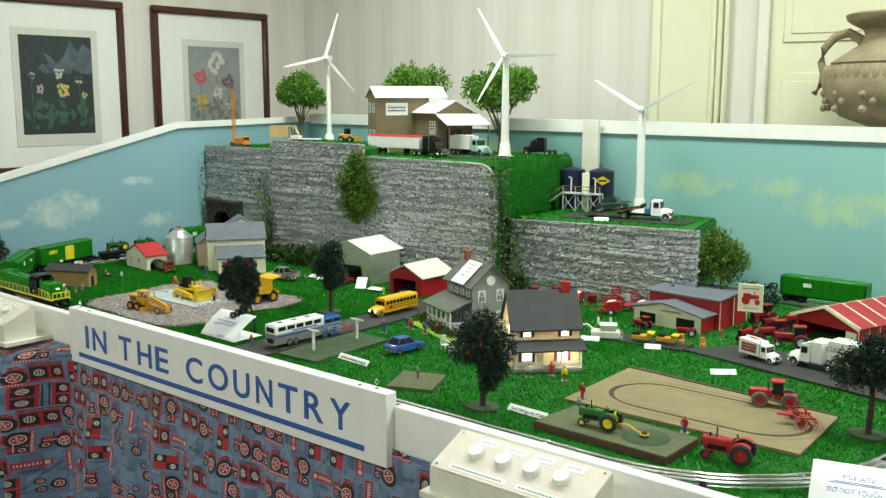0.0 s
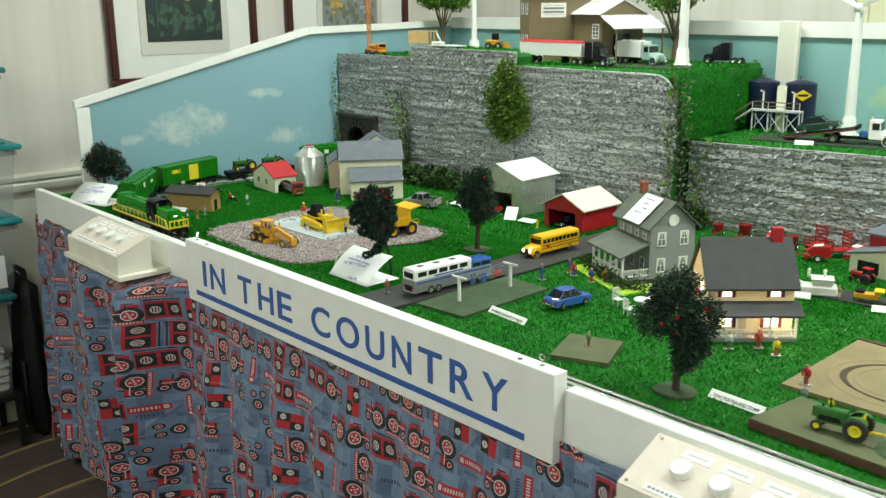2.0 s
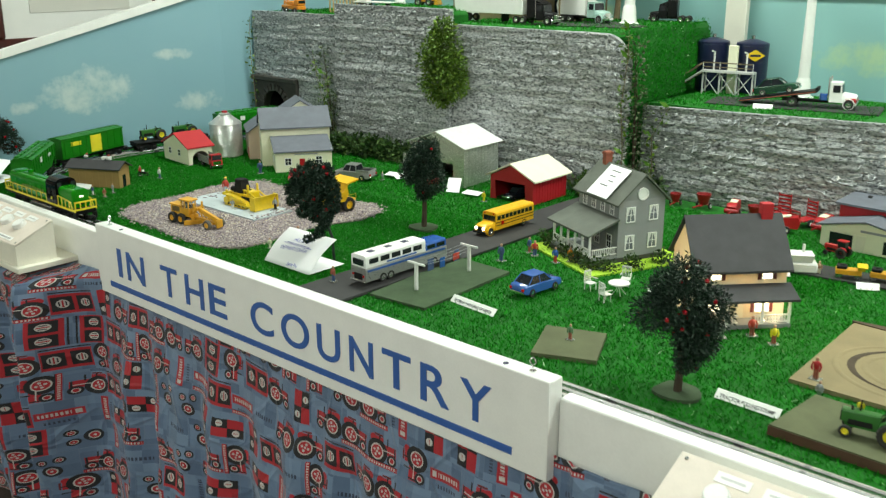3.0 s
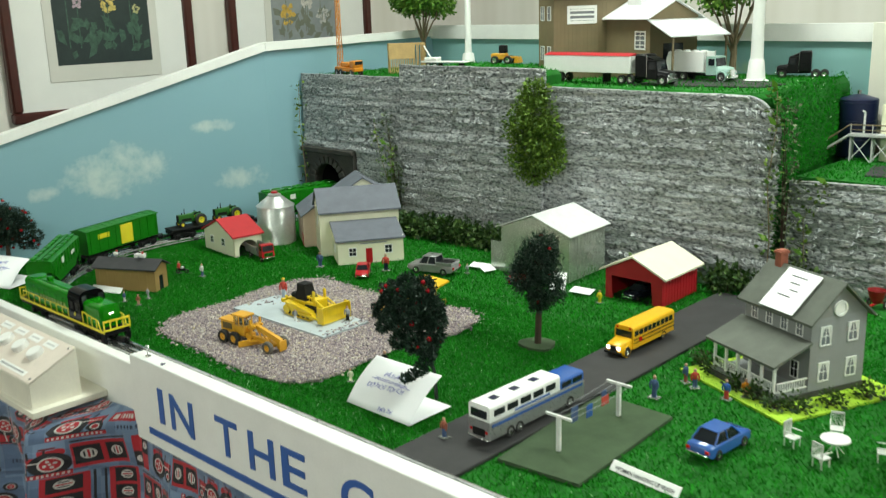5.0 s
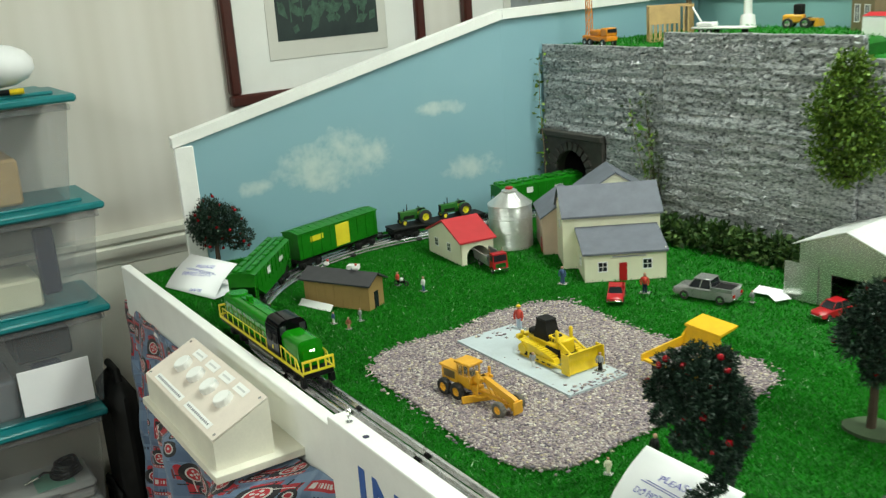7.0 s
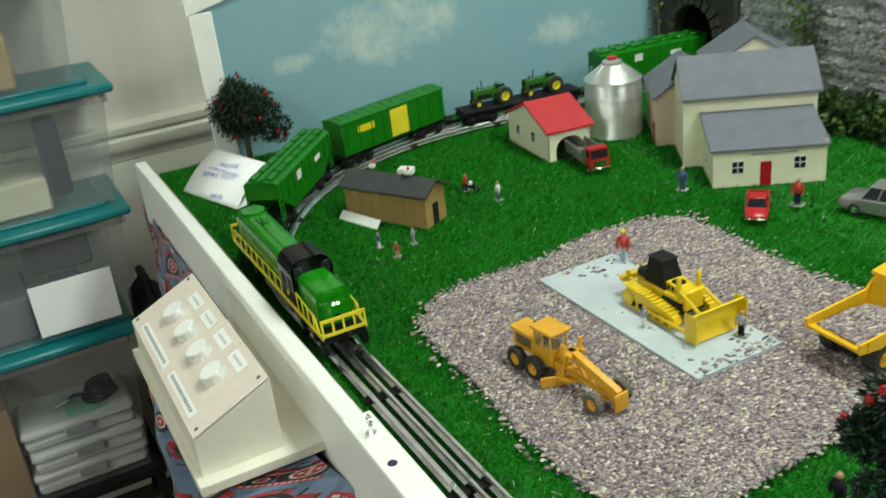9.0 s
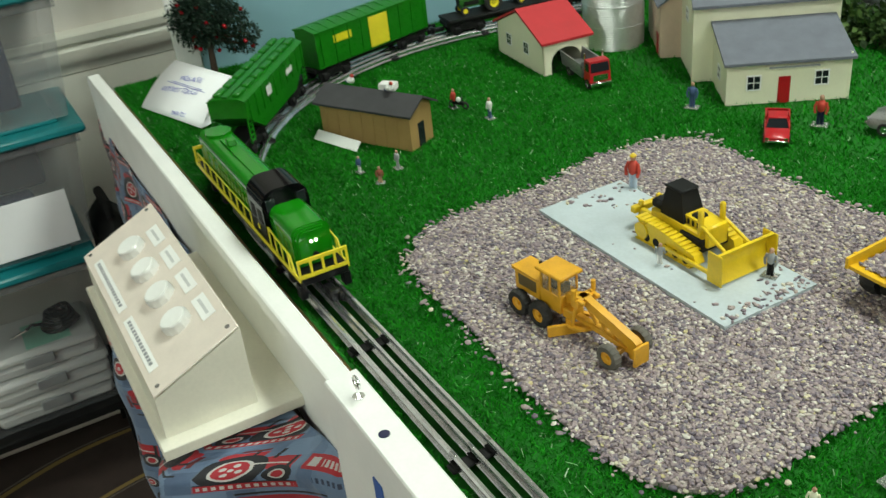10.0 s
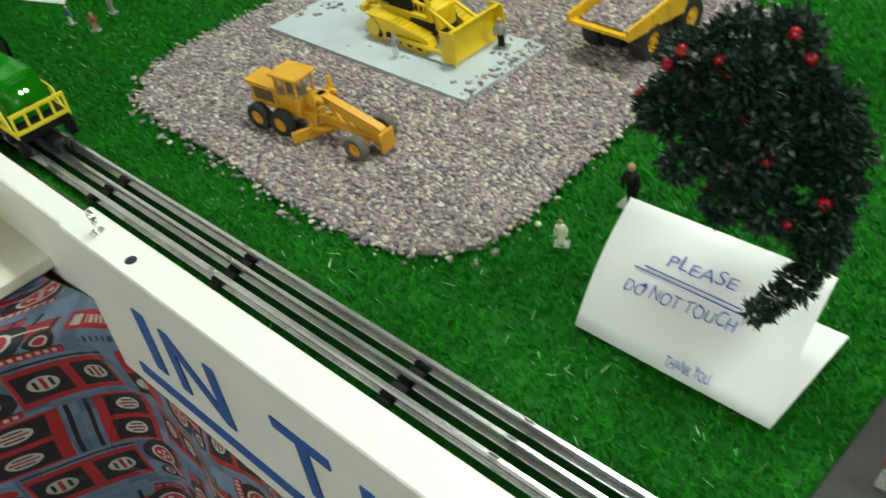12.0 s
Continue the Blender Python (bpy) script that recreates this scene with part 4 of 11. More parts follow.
part("front_board", Shape().box(-1.098 + 1.45, X1 + 1.45, 1.136 - 1.98, 1.162 - 1.98, 0.815, 0.929, 0.002), WHITE, tb, "white painted front board with worn edges")

# sign board with blue letters
sg = thing("sign_board", -2.30, 1.12, 0.805, 0, "white painted sign board with blue lettering and a blue line", "sign")
part("panel", Shape().box(0, 1.20, -0.004, 0.026, 0, 0.152, 0.0015), WHITE, sg)
SPACING = {"IN": ((0.083, 0.098), (0.119, 0.186)), "THE": ((0.248, 0.305), (0.333, 0.394), (0.412, 0.466)),
           "COUNTRY": ((0.540, 0.604), (0.627, 0.701), (0.722, 0.779), (0.802, 0.857), (0.878, 0.940), (0.961, 1.019), (1.041, 1.100))}
for letter, (a, b) in ((word[i], span) for word, spans in SPACING.items() for i, span in enumerate(spans)):
    me = lettering(letter, b - a, 0.062, 0.0012, 0.012)
    me.materials.append(SIGNBLUE)
    part("letter", me, None, sg, at=pose(a, -0.0042, 0.051))
part("blue_line", Shape().box(0.044, 1.138, -0.0054, -0.0042, 0.021, 0.033), SIGNBLUE, sg)
for ex in (0.037, 1.16):
    eb = Shape().cyl((ex, 0.011, 0.152), 0.005, 0.002, n=10).tube([(ex, 0.011, 0.153), (ex, 0.011, 0.162)], 0.0014, 6)
    eb.tube([(ex + 0.005 * math.sin(a), 0.011, 0.167 - 0.005 * math.cos(a)) for a in [2 * math.pi * i / 14 for i in range(15)]], 0.0013, 6)
    part("eye_bolt", eb, CHROME, sg)
for ex in (0.088, 1.115):
    part("screw_hole", Shape().cyl((ex, 0.008, 0.1515), 0.0045, 0.0012, n=14), paint("hole_blue_black", (0.02, 0.02, 0.06), 0.5), sg)

# backdrop: sloping left wing, short return and long back
A, B, C = (-3.337, 1.295), (-3.222, 2.125), (-3.205, 2.835)


def panel(p, q, zp, zq, k, name, label, thick=0.012, low=0.86):
    d = Vector((q[0] - p[0], q[1] - p[1], 0)).normalized()
    n = Vector((d.y, -d.x, 0))
    vs = []
    for o in (0.0, -thick):
        for pt, z in ((p, zp), (q, zq)):
            vs += [(pt[0] + n.x * o, pt[1] + n.y * o, low), (pt[0] + n.x * o, pt[1] + n.y * o, z)]
    return single(name, Shape().add(vs, [(0, 2, 3, 1), (4, 5, 7, 6), (0, 1, 5, 4), (2, 6, 7, 3), (1, 3, 7, 5), (0, 4, 6, 2)]), k, label, "backdrop", "structure", smooth=0)


panel(A, B, 1.186, 1.398, SKY_L, "backdrop_left", "blue painted sky board with soft clouds")
panel(B, C, 1.398, 1.412, SKY_L, "backdrop_corner", "blue painted sky board beside the plateau")
panel(C, (X1, YB), 1.412, 1.402, SKY_B, "backdrop_back", "greenish blue painted sky board with pale yellow clouds")


def cap(p, q, zp, zq, h, w, name):
    d = Vector((q[0] - p[0], q[1] - p[1], zq - zp)).normalized()
    s = Vector((d.y, -d.x, 0)).normalized()
    vs = []
    for pt, z in ((p, zp), (q, zq)):
        c = Vector((pt[0], pt[1], z))
        vs += [c + s * 0.010, c + s * 0.010 + Vector((0, 0, h)), c - s * (w - 0.010) + Vector((0, 0, h)), c - s * (w - 0.010)]
    single(name, Shape().add(vs, [(0, 1, 2, 3), (7, 6, 5, 4), (0, 4, 5, 1), (1, 5, 6, 2), (2, 6, 7, 3), (3, 7, 4, 0)]), WHITE, "white wooden cap strip on the backdrop", "trim", "structure", smooth=0)


cap((-3.343, 1.277), B, 1.181, 1.398, 0.024, 0.035, "trim_cap_left")
cap(B, C, 1.398, 1.412, 0.024, 0.035, "trim_cap_corner")
cap(C, (X1, YB), 1.404, 1.394, 0.044, 0.035, "trim_cap_back")
single("trim_backdrop_end", Shape().box(-0.018, 0.006, -0.012, 0.030, 0.86, 1.183, 0.002), WHITE, "white end post of the backdrop", "trim", "structure", at=pose(-3.337, 1.292, 0, 0, 0, -10))
single("trim_backdrop_post", Shape().box(-1.704, -1.641, 2.784, 2.806, 0.90, 1.447, 0.002), CREAM, "white upright batten over the backdrop joint", "trim", "structure")

# ---------------------------------------------------------------- cloth skirt
def skirt():
    run = []
    x, y = -3.40, 2.75
    while y > 1.126:
        run.append((x, y, (-1, 0)))
        y -= 0.008
    x = -3.40
    while x < X1:
        run.append((x, 1.126, (0, -1)))
        x += 0.008
    rows = 46
    vs, uv, u, before = [], [], 0.0, 0.0
    rnd = random.Random(5)
    ph = [rnd.uniform(0, 6.28) for _ in range(6)]
    for i, (px, py, (nx, ny)) in enumerate(run):
        s = i * 0.008
        deep = 1.0 + 0.9 * math.exp(-((px + 2.45) / 0.22) ** 2) if ny else 1.0
        fold = deep * 0.55 * math.sin(s * 31 + ph[0] + 1.3 * math.sin(s * 7 + ph[1])) + 0.45 * math.sin(s * 57 + ph[2] + math.sin(s * 11 + ph[3]))
        corner = max(0.0, 1 - abs(s - 1.65) / 0.12)
        out = 0.0
        for c in (-2.59, -0.735):
            out = max(out, 0.125 * (1 - min(1.0, max(0.0, abs(px - c) - 0.15) / 0.12)) ** 1.5 if ny else 0.0)
        for j in range(rows):
            v = (j / (rows - 1)) ** 1.35
            z = 0.842 - 0.782 * v
            amp = 0.004 + 0.013 * min(1.0, out / 0.06) * min(1.0, v * 12) + 0.020 * min(1.0, v * 2.2)
            crease = 0.003 * math.sin(z * 43 + s * 19 + ph[4]) + 0.004 * noise.noise((s * 6, z * 6, 1.7))
            rise = min(1.0, v / 0.035)
            rise = rise * rise * (3 - 2 * rise)
            o = amp * fold + crease + 0.03 * v + out * (1 - 0.62 * v) * rise - 0.01 * corner
            if ny and -2.33 < px < -1.07:  # tucked in behind the sign board
                tuck = 1 - min(1.0, max(0.0, (0.803 - z) / 0.16))
                o = o * (1 - tuck) + min(o, -0.006) * tuck
            low = 0.02 * math.sin(s * 3 + ph[5])
            vs.append((px + nx * o, py + ny * o, z + low * v))
        uv.append(u)
        u += 0.0092 * math.sqrt(1 + ((out - before) * 0.6 / 0.008) ** 2)
        before = out
    net = np.array(vs).reshape(-1, rows, 3)
    step = np.linalg.norm(np.diff(net[:, :, :], axis=1), axis=2)
    down = np.cumsum(step[:, ::-1], axis=1)[:, ::-1]
    down = np.concatenate([down, np.zeros((len(net), 1))], 1)  # length of cloth below each point
    cut = next(i for i, r in enumerate(run) if r[2][1])
    tb = thing("table_skirt", -3.40, 1.126, 0.0, 0, "hanging cloth skirt printed with red tractors on blue patchwork", "cloth")
    turn = Matrix.Translation((3.40, -1.126, 0))
    for nm, lo, hi in (("end_cloth", 0, cut), ("front_cloth", cut, len(run) - 1)):
        fs = [((i - lo) * rows + j, (i + 1 - lo) * rows + j, (i + 1 - lo) * rows + j + 1, (i - lo) * rows + j + 1) for i in range(lo, hi) for j in range(rows - 1)]
        me = bpy.data.meshes.new(nm)
        me.from_pydata(vs[lo * rows:(hi + 1) * rows], [], fs)
        me.materials.append(CLOTH)
        lay = me.uv_layers.new(name="UVMap")
        idx = np.empty(len(me.loops), int)
        me.loops.foreach_get("vertex_index", idx)
        col, row = idx // rows + lo, idx % rows
        lay.data.foreach_set("uv", np.stack([np.array(uv)[col], 0.4 + down[col, row]], 1).ravel())
        me.polygons.foreach_set("use_smooth", [True] * len(me.polygons))
        ob = part(nm, me, None, tb, at=turn)
        so = ob.modifiers.new("thickness", "SOLIDIFY")
        so.thickness, so.offset = 0.0015, 0.0


skirt()


def control_box(x0, x1, label):
    b = thing("control_box", (x0 + x1) / 2, 1.141, 0.844, 0, label, "control box", "control boxes")
    w = (x1 - x0) / 2
    part("shelf_plate", Shape().box(-w - 0.018, w + 0.018, -0.149, 0.0, 0, 0.012, 0.001), OFFWHITE, b)
    part("housing", Shape().prism([(-0.141, 0.012), (-0.051, 0.012), (-0.051, 0.0985), (-0.141, 0.057)], -w, w, "x"), OFFWHITE, b)
    face = part("face_plate", Shape().box(-w, w, -0.0495, 0.0495, 0, 0.002, 0.0008), paint("pinkish_panel", (0.70, 0.62, 0.55), 0.5, vary=0.06), b, "pale pinkish control panel", at=pose(0, -0.096, 0.079, 24.7))
    for i in range(4):
        kx = -w + 2 * w * (0.215 + 0.188 * i)
        kn = Shape()
        n = 24
        prof = [(0.0158, 0.0), (0.0155, 0.0080), (0.0142, 0.0096)]
        for r, h in prof:
            kn.v += [((r * (1.0 if (q % 2 or h > 0.009) else 0.93)) * math.cos(2 * math.pi * q / n), (r * (1.0 if (q % 2 or h > 0.009) else 0.93)) * math.sin(2 * math.pi * q / n), h) for q in range(n)]
        kn.f += [(j * n + q, j * n + (q + 1) % n, (j + 1) * n + (q + 1) % n, (j + 1) * n + q) for j in range(2) for q in range(n)] + [tuple(range(2 * n, 3 * n)), tuple(range(n - 1, -1, -1))]
        kn.m += [0] * (2 * n) + [1, 0]
        part("knob", kn, [KNOB, FIGWHITE], face, "fluted chrome knob with white top", at=pose(kx, 0.004, 0.002))
        part("knob_cap", Shape().cyl((0, 0, 0.0094), 0.0132, 0.0012, n=24), WHITE, face, at=pose(kx, 0.004, 0.002))
        tag = part("label_strip", Shape().box(-0.021, 0.021, -0.0075, 0.0075, 0, 0.0006), WHITE, face, at=pose(kx + 0.006, 0.033, 0.0022))
        part("print_line", Shape().box(-0.015, 0.015, -0.0016, 0.0016, 0.0006, 0.0009), FAINTBAR, tag)
    for a, c in ((-w + 0.035, 0), (0.02, w - 0.035)):
        tag = part("label_strip", Shape().box(a, c, -0.0055, 0.0055, 0, 0.0006), WHITE, face, at=pose(0, -0.037, 0.0022))
        bar = Shape()
        q = a + 0.006
        while q < c - 0.012:
            bar.box(q, q + 0.0046, -0.0019, 0.0019, 0.0006, 0.0009)
            q += 0.0066
        part("print_line", bar, GREYBAR, tag)
    for sx in (-w + 0.01, w - 0.01):
        for sy in (-0.041, 0.041):
            part("screw", Shape().cyl((sx, sy, 0.002), 0.0025, 0.0012, n=8), STEEL, face)
    return b


control_box(-2.760, -2.440, "ivory sloped control box with four chrome knobs")
control_box(-0.888, -0.582, "ivory sloped control box with four knobs by the track")

# ---------------------------------------------------------------- the loop of track
LC, LR = (-2.665, 1.690), 0.493
RC, RR = (-0.685, 1.607), 0.410


def loop_points(step=0.01):
    """The centre line from the tunnel, round the front and away to the back."""
    pts = [Vector((-3.075, 2.60, 0)), Vector((-3.09, 2.30, 0))]
    end = math.radians(174)
    for i in range(60):
        a = end + (math.radians(270) - end) * i / 59
        pts.append(Vector((LC[0] + LR * math.cos(a), LC[1] + LR * math.sin(a), 0)))
    for i in range(50):
        a = math.radians(-90 + 90 * i / 49)
        pts.append(Vector((RC[0] + RR * math.cos(a), RC[1] + RR * math.sin(a), 0)))
    for i in range(50):
        a = math.radians(0 + 90 * i / 49)
        pts.append(Vector((RC[0] + RR * math.cos(a), 2.30 + RR * math.sin(a), 0)))
    pts.append(Vector((-1.45, 2.71, 0)))
    out = [pts[0]]
    for p, q in zip(pts, pts[1:]):
        d = (q - p).length
        k = max(1, int(d / step))
        out += [p + (q - p) * (i + 1) / k for i in range(k)]
    return out


LOOP = loop_points()
LOOP_S = np.cumsum([0.0] + [(q - p).length for p, q in zip(LOOP, LOOP[1:])])


def on_loop(s):
    """The place and heading, in degrees, at a length along the loop."""
    x = np.interp(s, LOOP_S, [p.x for p in LOOP])
    y = np.interp(s, LOOP_S, [p.y for p in LOOP])
    x2, y2 = np.interp(s + 0.01, LOOP_S, [p.x for p in LOOP]), np.interp(s + 0.01, LOOP_S, [p.y for p in LOOP])
    return x, y, math.degrees(math.atan2(y2 - y, x2 - x))


tk = thing("train_track", 0, 0, G, 0, "three-rail tinplate train track with dark ties", "train track")
for off in (-0.016, 0.0, 0.016):
    sh = Shape()
    prof = [(-0.0038, 0.0035), (-0.0014, 0.0038), (-0.0014, 0.0084), (-0.0025, 0.0102), (-0.0014, 0.0126), (0.0014, 0.0126), (0.0025, 0.0102), (0.0014, 0.0084), (0.0014, 0.0038), (0.0038, 0.0035)]
    n = len(prof)
    keep = LOOP[::2]
    for i, p in enumerate(keep):
        d = (keep[min(i + 1, len(keep) - 1)] - keep[max(0, i - 1)]).normalized()
        nn = Vector((-d.y, d.x, 0))
        sh.v += [tuple(p + nn * (off + a) + Vector((0, 0, z))) for a, z in prof]
    for i in range(len(keep) - 1):
        sh.f += [(i * n + q, i * n + (q + 1) % n, (i + 1) * n + (q + 1) % n, (i + 1) * n + q) for q in range(n)]
    sh.m = [0] * len(sh.f)
    part("rail", sh, TUBE, tk)
tie = Shape().box(-0.006, 0.006, -0.0235, 0.0235, 0.0, 0.0034, 0.001)
for q in (-0.016, 0, 0.016):
    tie.box(-0.0062, 0.0062, q - 0.0042, q + 0.0042, 0.0034, 0.0052, 0.0006)
tie_me = tie.mesh("tie", MATBLACK)
s = 0.06
while s < LOOP_S[-1]:
    x, y, a = on_loop(s)
    part("tie", tie_me, None, tk, at=pose(x, y, 0.001, 0, 0, a))
    s += 0.190
for s in np.arange(0.15, LOOP_S[-1], 0.285):
    x, y, a = on_loop(s)
    pin = Shape()
    for q in (-0.016, 0, 0.016):
        pin.cyl((-0.004, q, 0.0104), 0.0026, 0.008, "x", 8)
    part("joint_pin", pin, STEEL, tk, at=pose(x, y, 0, 0, 0, a))

# ---------------------------------------------------------------- turf, gravel and cliffs
turf = Shape()
nx, ny = 150, 70
for i in range(nx + 1):
    for j in range(ny + 1):
        px, py = X0 + (X1 - X0) * i / nx, 1.168 + (YB - 1.168) * j / ny
        turf.v.append((px, py, G - 0.002 + 0.0015 * noise.noise((px * 9, py * 9, 0))))
turf.f = [(i * (ny + 1) + j, (i + 1) * (ny + 1) + j, (i + 1) * (ny + 1) + j + 1, i * (ny + 1) + j + 1) for i in range(nx) for j in range(ny)]
turf.m = [0] * len(turf.f)
single("ground", turf, TURF, "bright green artificial grass mat on the layout", "grass mat", "structure")

GRAVEL = [(-2.515, 1.30), (-2.558, 1.35), (-2.566, 1.43), (-2.562, 1.52), (-2.585, 1.61), (-2.578, 1.69), (-2.546, 1.742), (-2.476, 1.742), (-2.39, 1.732), (-2.30, 1.735), (-2.20, 1.75), (-2.12, 1.776), (-2.06, 1.735), (-2.04, 1.65), (-2.075, 1.56), (-2.07, 1.44), (-2.062, 1.375), (-2.066, 1.33), (-2.085, 1.305), (-2.12, 1.285), (-2.18, 1.279), (-2.26, 1.279), (-2.35, 1.288), (-2.44, 1.288)]


def inside(poly, xs, ys):
    """Which of the points lie in a polygon."""
    xs, ys = np.asarray(xs), np.asarray(ys)
    hit = np.zeros(xs.shape, bool)
    for (ax, ay), (bx, by) in zip(poly, poly[1:] + poly[:1]):
        cross = ((ay > ys) != (by > ys)) & (xs < (bx - ax) * (ys - ay) / (by - ay + 1e-12) + ax)
        hit ^= cross
    return hit


def from_arrays(name, verts, faces_n, k):
    """A mesh of equal-sided faces from arrays."""
    me = bpy.data.meshes.new(name)
    n, m = len(verts), len(faces_n)
    per = faces_n.shape[1]
    me.vertices.add(n)
    me.vertices.foreach_set("co", np.ascontiguousarray(verts, np.float32).ravel())
    me.loops.add(m * per)
    me.loops.foreach_set("vertex_index", np.ascontiguousarray(faces_n, np.int32).ravel())
    me.polygons.add(m)
    me.polygons.foreach_set("loop_start", np.arange(0, m * per, per, dtype=np.int32))
    me.update(calc_edges=True)
    me.validate()
    me.materials.append(k)
    return me


rng = np.random.default_rng(7)


def scattered(count, x0, x1, y0, y1):
    return rng.uniform(x0, x1, count), rng.uniform(y0, y1, count)


ICO_V = np.array([(math.cos(a) * math.cos(b), math.sin(a) * math.cos(b), math.sin(b)) for b, k in ((-1.2, 3), (-0.3, 5), (0.55, 5), (1.35, 3)) for a in [2 * math.pi * i / k + b for i in range(k)]])


def hull_faces(vs):
    bm = bmesh.new()
    bv = [bm.verts.new(v) for v in vs]
    bm.verts.index_update()
    res = bmesh.ops.convex_hull(bm, input=bv)
    bm.verts.index_update()
    fs = [[v.index for v in f.verts] for f in bm.faces]
    bm.free()
    return np.array([f for f in fs if len(f) == 3])


ICO_F = hull_faces(ICO_V)


def stones_at(xs, ys, zs, size):
    n, m = len(xs), len(ICO_V)
    r = size * rng.uniform(0.55, 1.35, (n, 1, 1))
    sq = np.stack([rng.uniform(0.8, 1.5, n), rng.uniform(0.55, 1.0, n), rng.uniform(0.22, 0.5, n)], 1)[:, None, :]
    v = ICO_V[None] * rng.uniform(0.78, 1.18, (n, m, 1)) * r * sq
    a = rng.uniform(0, 6.28, n)[:, None]
    v = np.stack([v[..., 0] * np.cos(a) - v[..., 1] * np.sin(a), v[..., 0] * np.sin(a) + v[..., 1] * np.cos(a), v[..., 2]], -1)
    v += np.stack([xs, ys, zs], 1)[:, None, :]
    f = ICO_F[None] + (np.arange(n) * m)[:, None, None]
    return v.reshape(-1, 3), f.reshape(-1, 3)


single("gravel_ground", Shape().prism(GRAVEL, G - 0.004, G + 0.0032, "z"), GRAVELBED, "thin bed of crushed stone on the grass", "gravel bed", "structure")
gx, gy = scattered(78000, -2.62, -2.0, 1.25, 1.80)
SLAB = [(-2.508, 1.468), (-2.213, 1.468), (-2.213, 1.585), (-2.508, 1.585)]
ok = inside(GRAVEL, gx + rng.normal(0, 0.006, len(gx)), gy + rng.normal(0, 0.006, len(gy)))
onslab = inside([(-2.509, 1.474), (-2.216, 1.472), (-2.232, 1.500), (-2.236, 1.583), (-2.47, 1.588), (-2.50, 1.578)], gx, gy)
ok &= ~onslab | (rng.random(len(gx)) < 0.10)
gx, gy = gx[ok], gy[ok]
gv, gf = stones_at(gx, gy, G + 0.0036 + rng.uniform(0, 0.0016, len(gx)), 0.0023)
single("gravel", from_arrays("gravel", gv, gf, STONES), None, "loose pinkish grey crushed stone of the toy pit", "gravel", "stuff")

# flat things let into the turf keep it from growing there
BARE = [GRAVEL, [(-1.775, 1.17), (-1.655, 1.17), (-1.655, 2.13), (-1.775, 2.13)], [(-1.644, 1.301), (-1.515, 1.312), (-1.528, 1.574), (-1.667, 1.58)], [(-0.909, 1.454), (-0.918, 1.746), (-0.431, 1.708), (-0.418, 1.459)], [(-0.864, 1.278), (-0.581, 1.271), (-0.579, 1.397), (-0.853, 1.41)], [(-0.90, 1.985), (-0.35, 1.88), (-0.2, 2.0), (-0.2, 2.15), (-0.80, 2.14)]]


def blades(count, x0, x1, y0, y1, tall, wide, level=None, bare=True):
    xs, ys = scattered(count, x0, x1, y0, y1)
    ok = np.ones(count, bool)
    if bare:
        for poly in BARE:
            ok &= ~inside(poly, xs, ys)
        lp = np.array([(p.x, p.y) for p in LOOP[::4]])
        for i in range(0, count, 20000):
            d = np.sqrt(((np.stack([xs[i:i + 20000], ys[i:i + 20000]], 1)[:, None] - lp[None]) ** 2).sum(-1)).min(1)
            ok[i:i + 20000] &= d > 0.024
    xs, ys = xs[ok], ys[ok]
    n = len(xs)
    z = np.full(n, G - 0.002) if level is None else level(xs, ys)
    a = rng.uniform(0, 6.28, n)
    h = tall * rng.uniform(0.5, 1.25, n)
    w = wide * rng.uniform(0.6, 1.2, n)
    lean = rng.normal(0, 0.75, (n, 2)) * h[:, None]
    dx, dy = np.cos(a) * w / 2, np.sin(a) * w / 2
    v = np.stack([np.stack([xs - dx, ys - dy, z], 1), np.stack([xs + dx, ys + dy, z], 1), np.stack([xs + lean[:, 0] + dx * 0.5, ys + lean[:, 1] + dy * 0.5, z + h], 1), np.stack([xs + lean[:, 0] - dx * 0.5, ys + lean[:, 1] - dy * 0.5, z + h], 1)], 1)
    return v.reshape(-1, 3), np.arange(4 * n).reshape(-1, 4)


sets = [blades(330000, X0 + 0.005, -1.75, 1.17, 1.85, 0.0044, 0.0012), blades(80000, X0 + 0.02, -1.0, 1.85, 2.27, 0.0055, 0.0019), blades(110000, -1.75, 0.3, 1.17, 2.0, 0.0055, 0.0019), blades(20000, -1.0, 0.3, 2.0, 2.65, 0.006, 0.0026)]
vs = np.concatenate([v for v, _ in sets])
fs = np.concatenate([f + o for (_, f), o in zip(sets, np.cumsum([0] + [len(v) for v, _ in sets[:-1]]))])
single("grass", from_arrays("grass", vs, fs, BLADES), None, "short shiny green plastic grass of the mat", "grass", "stuff")


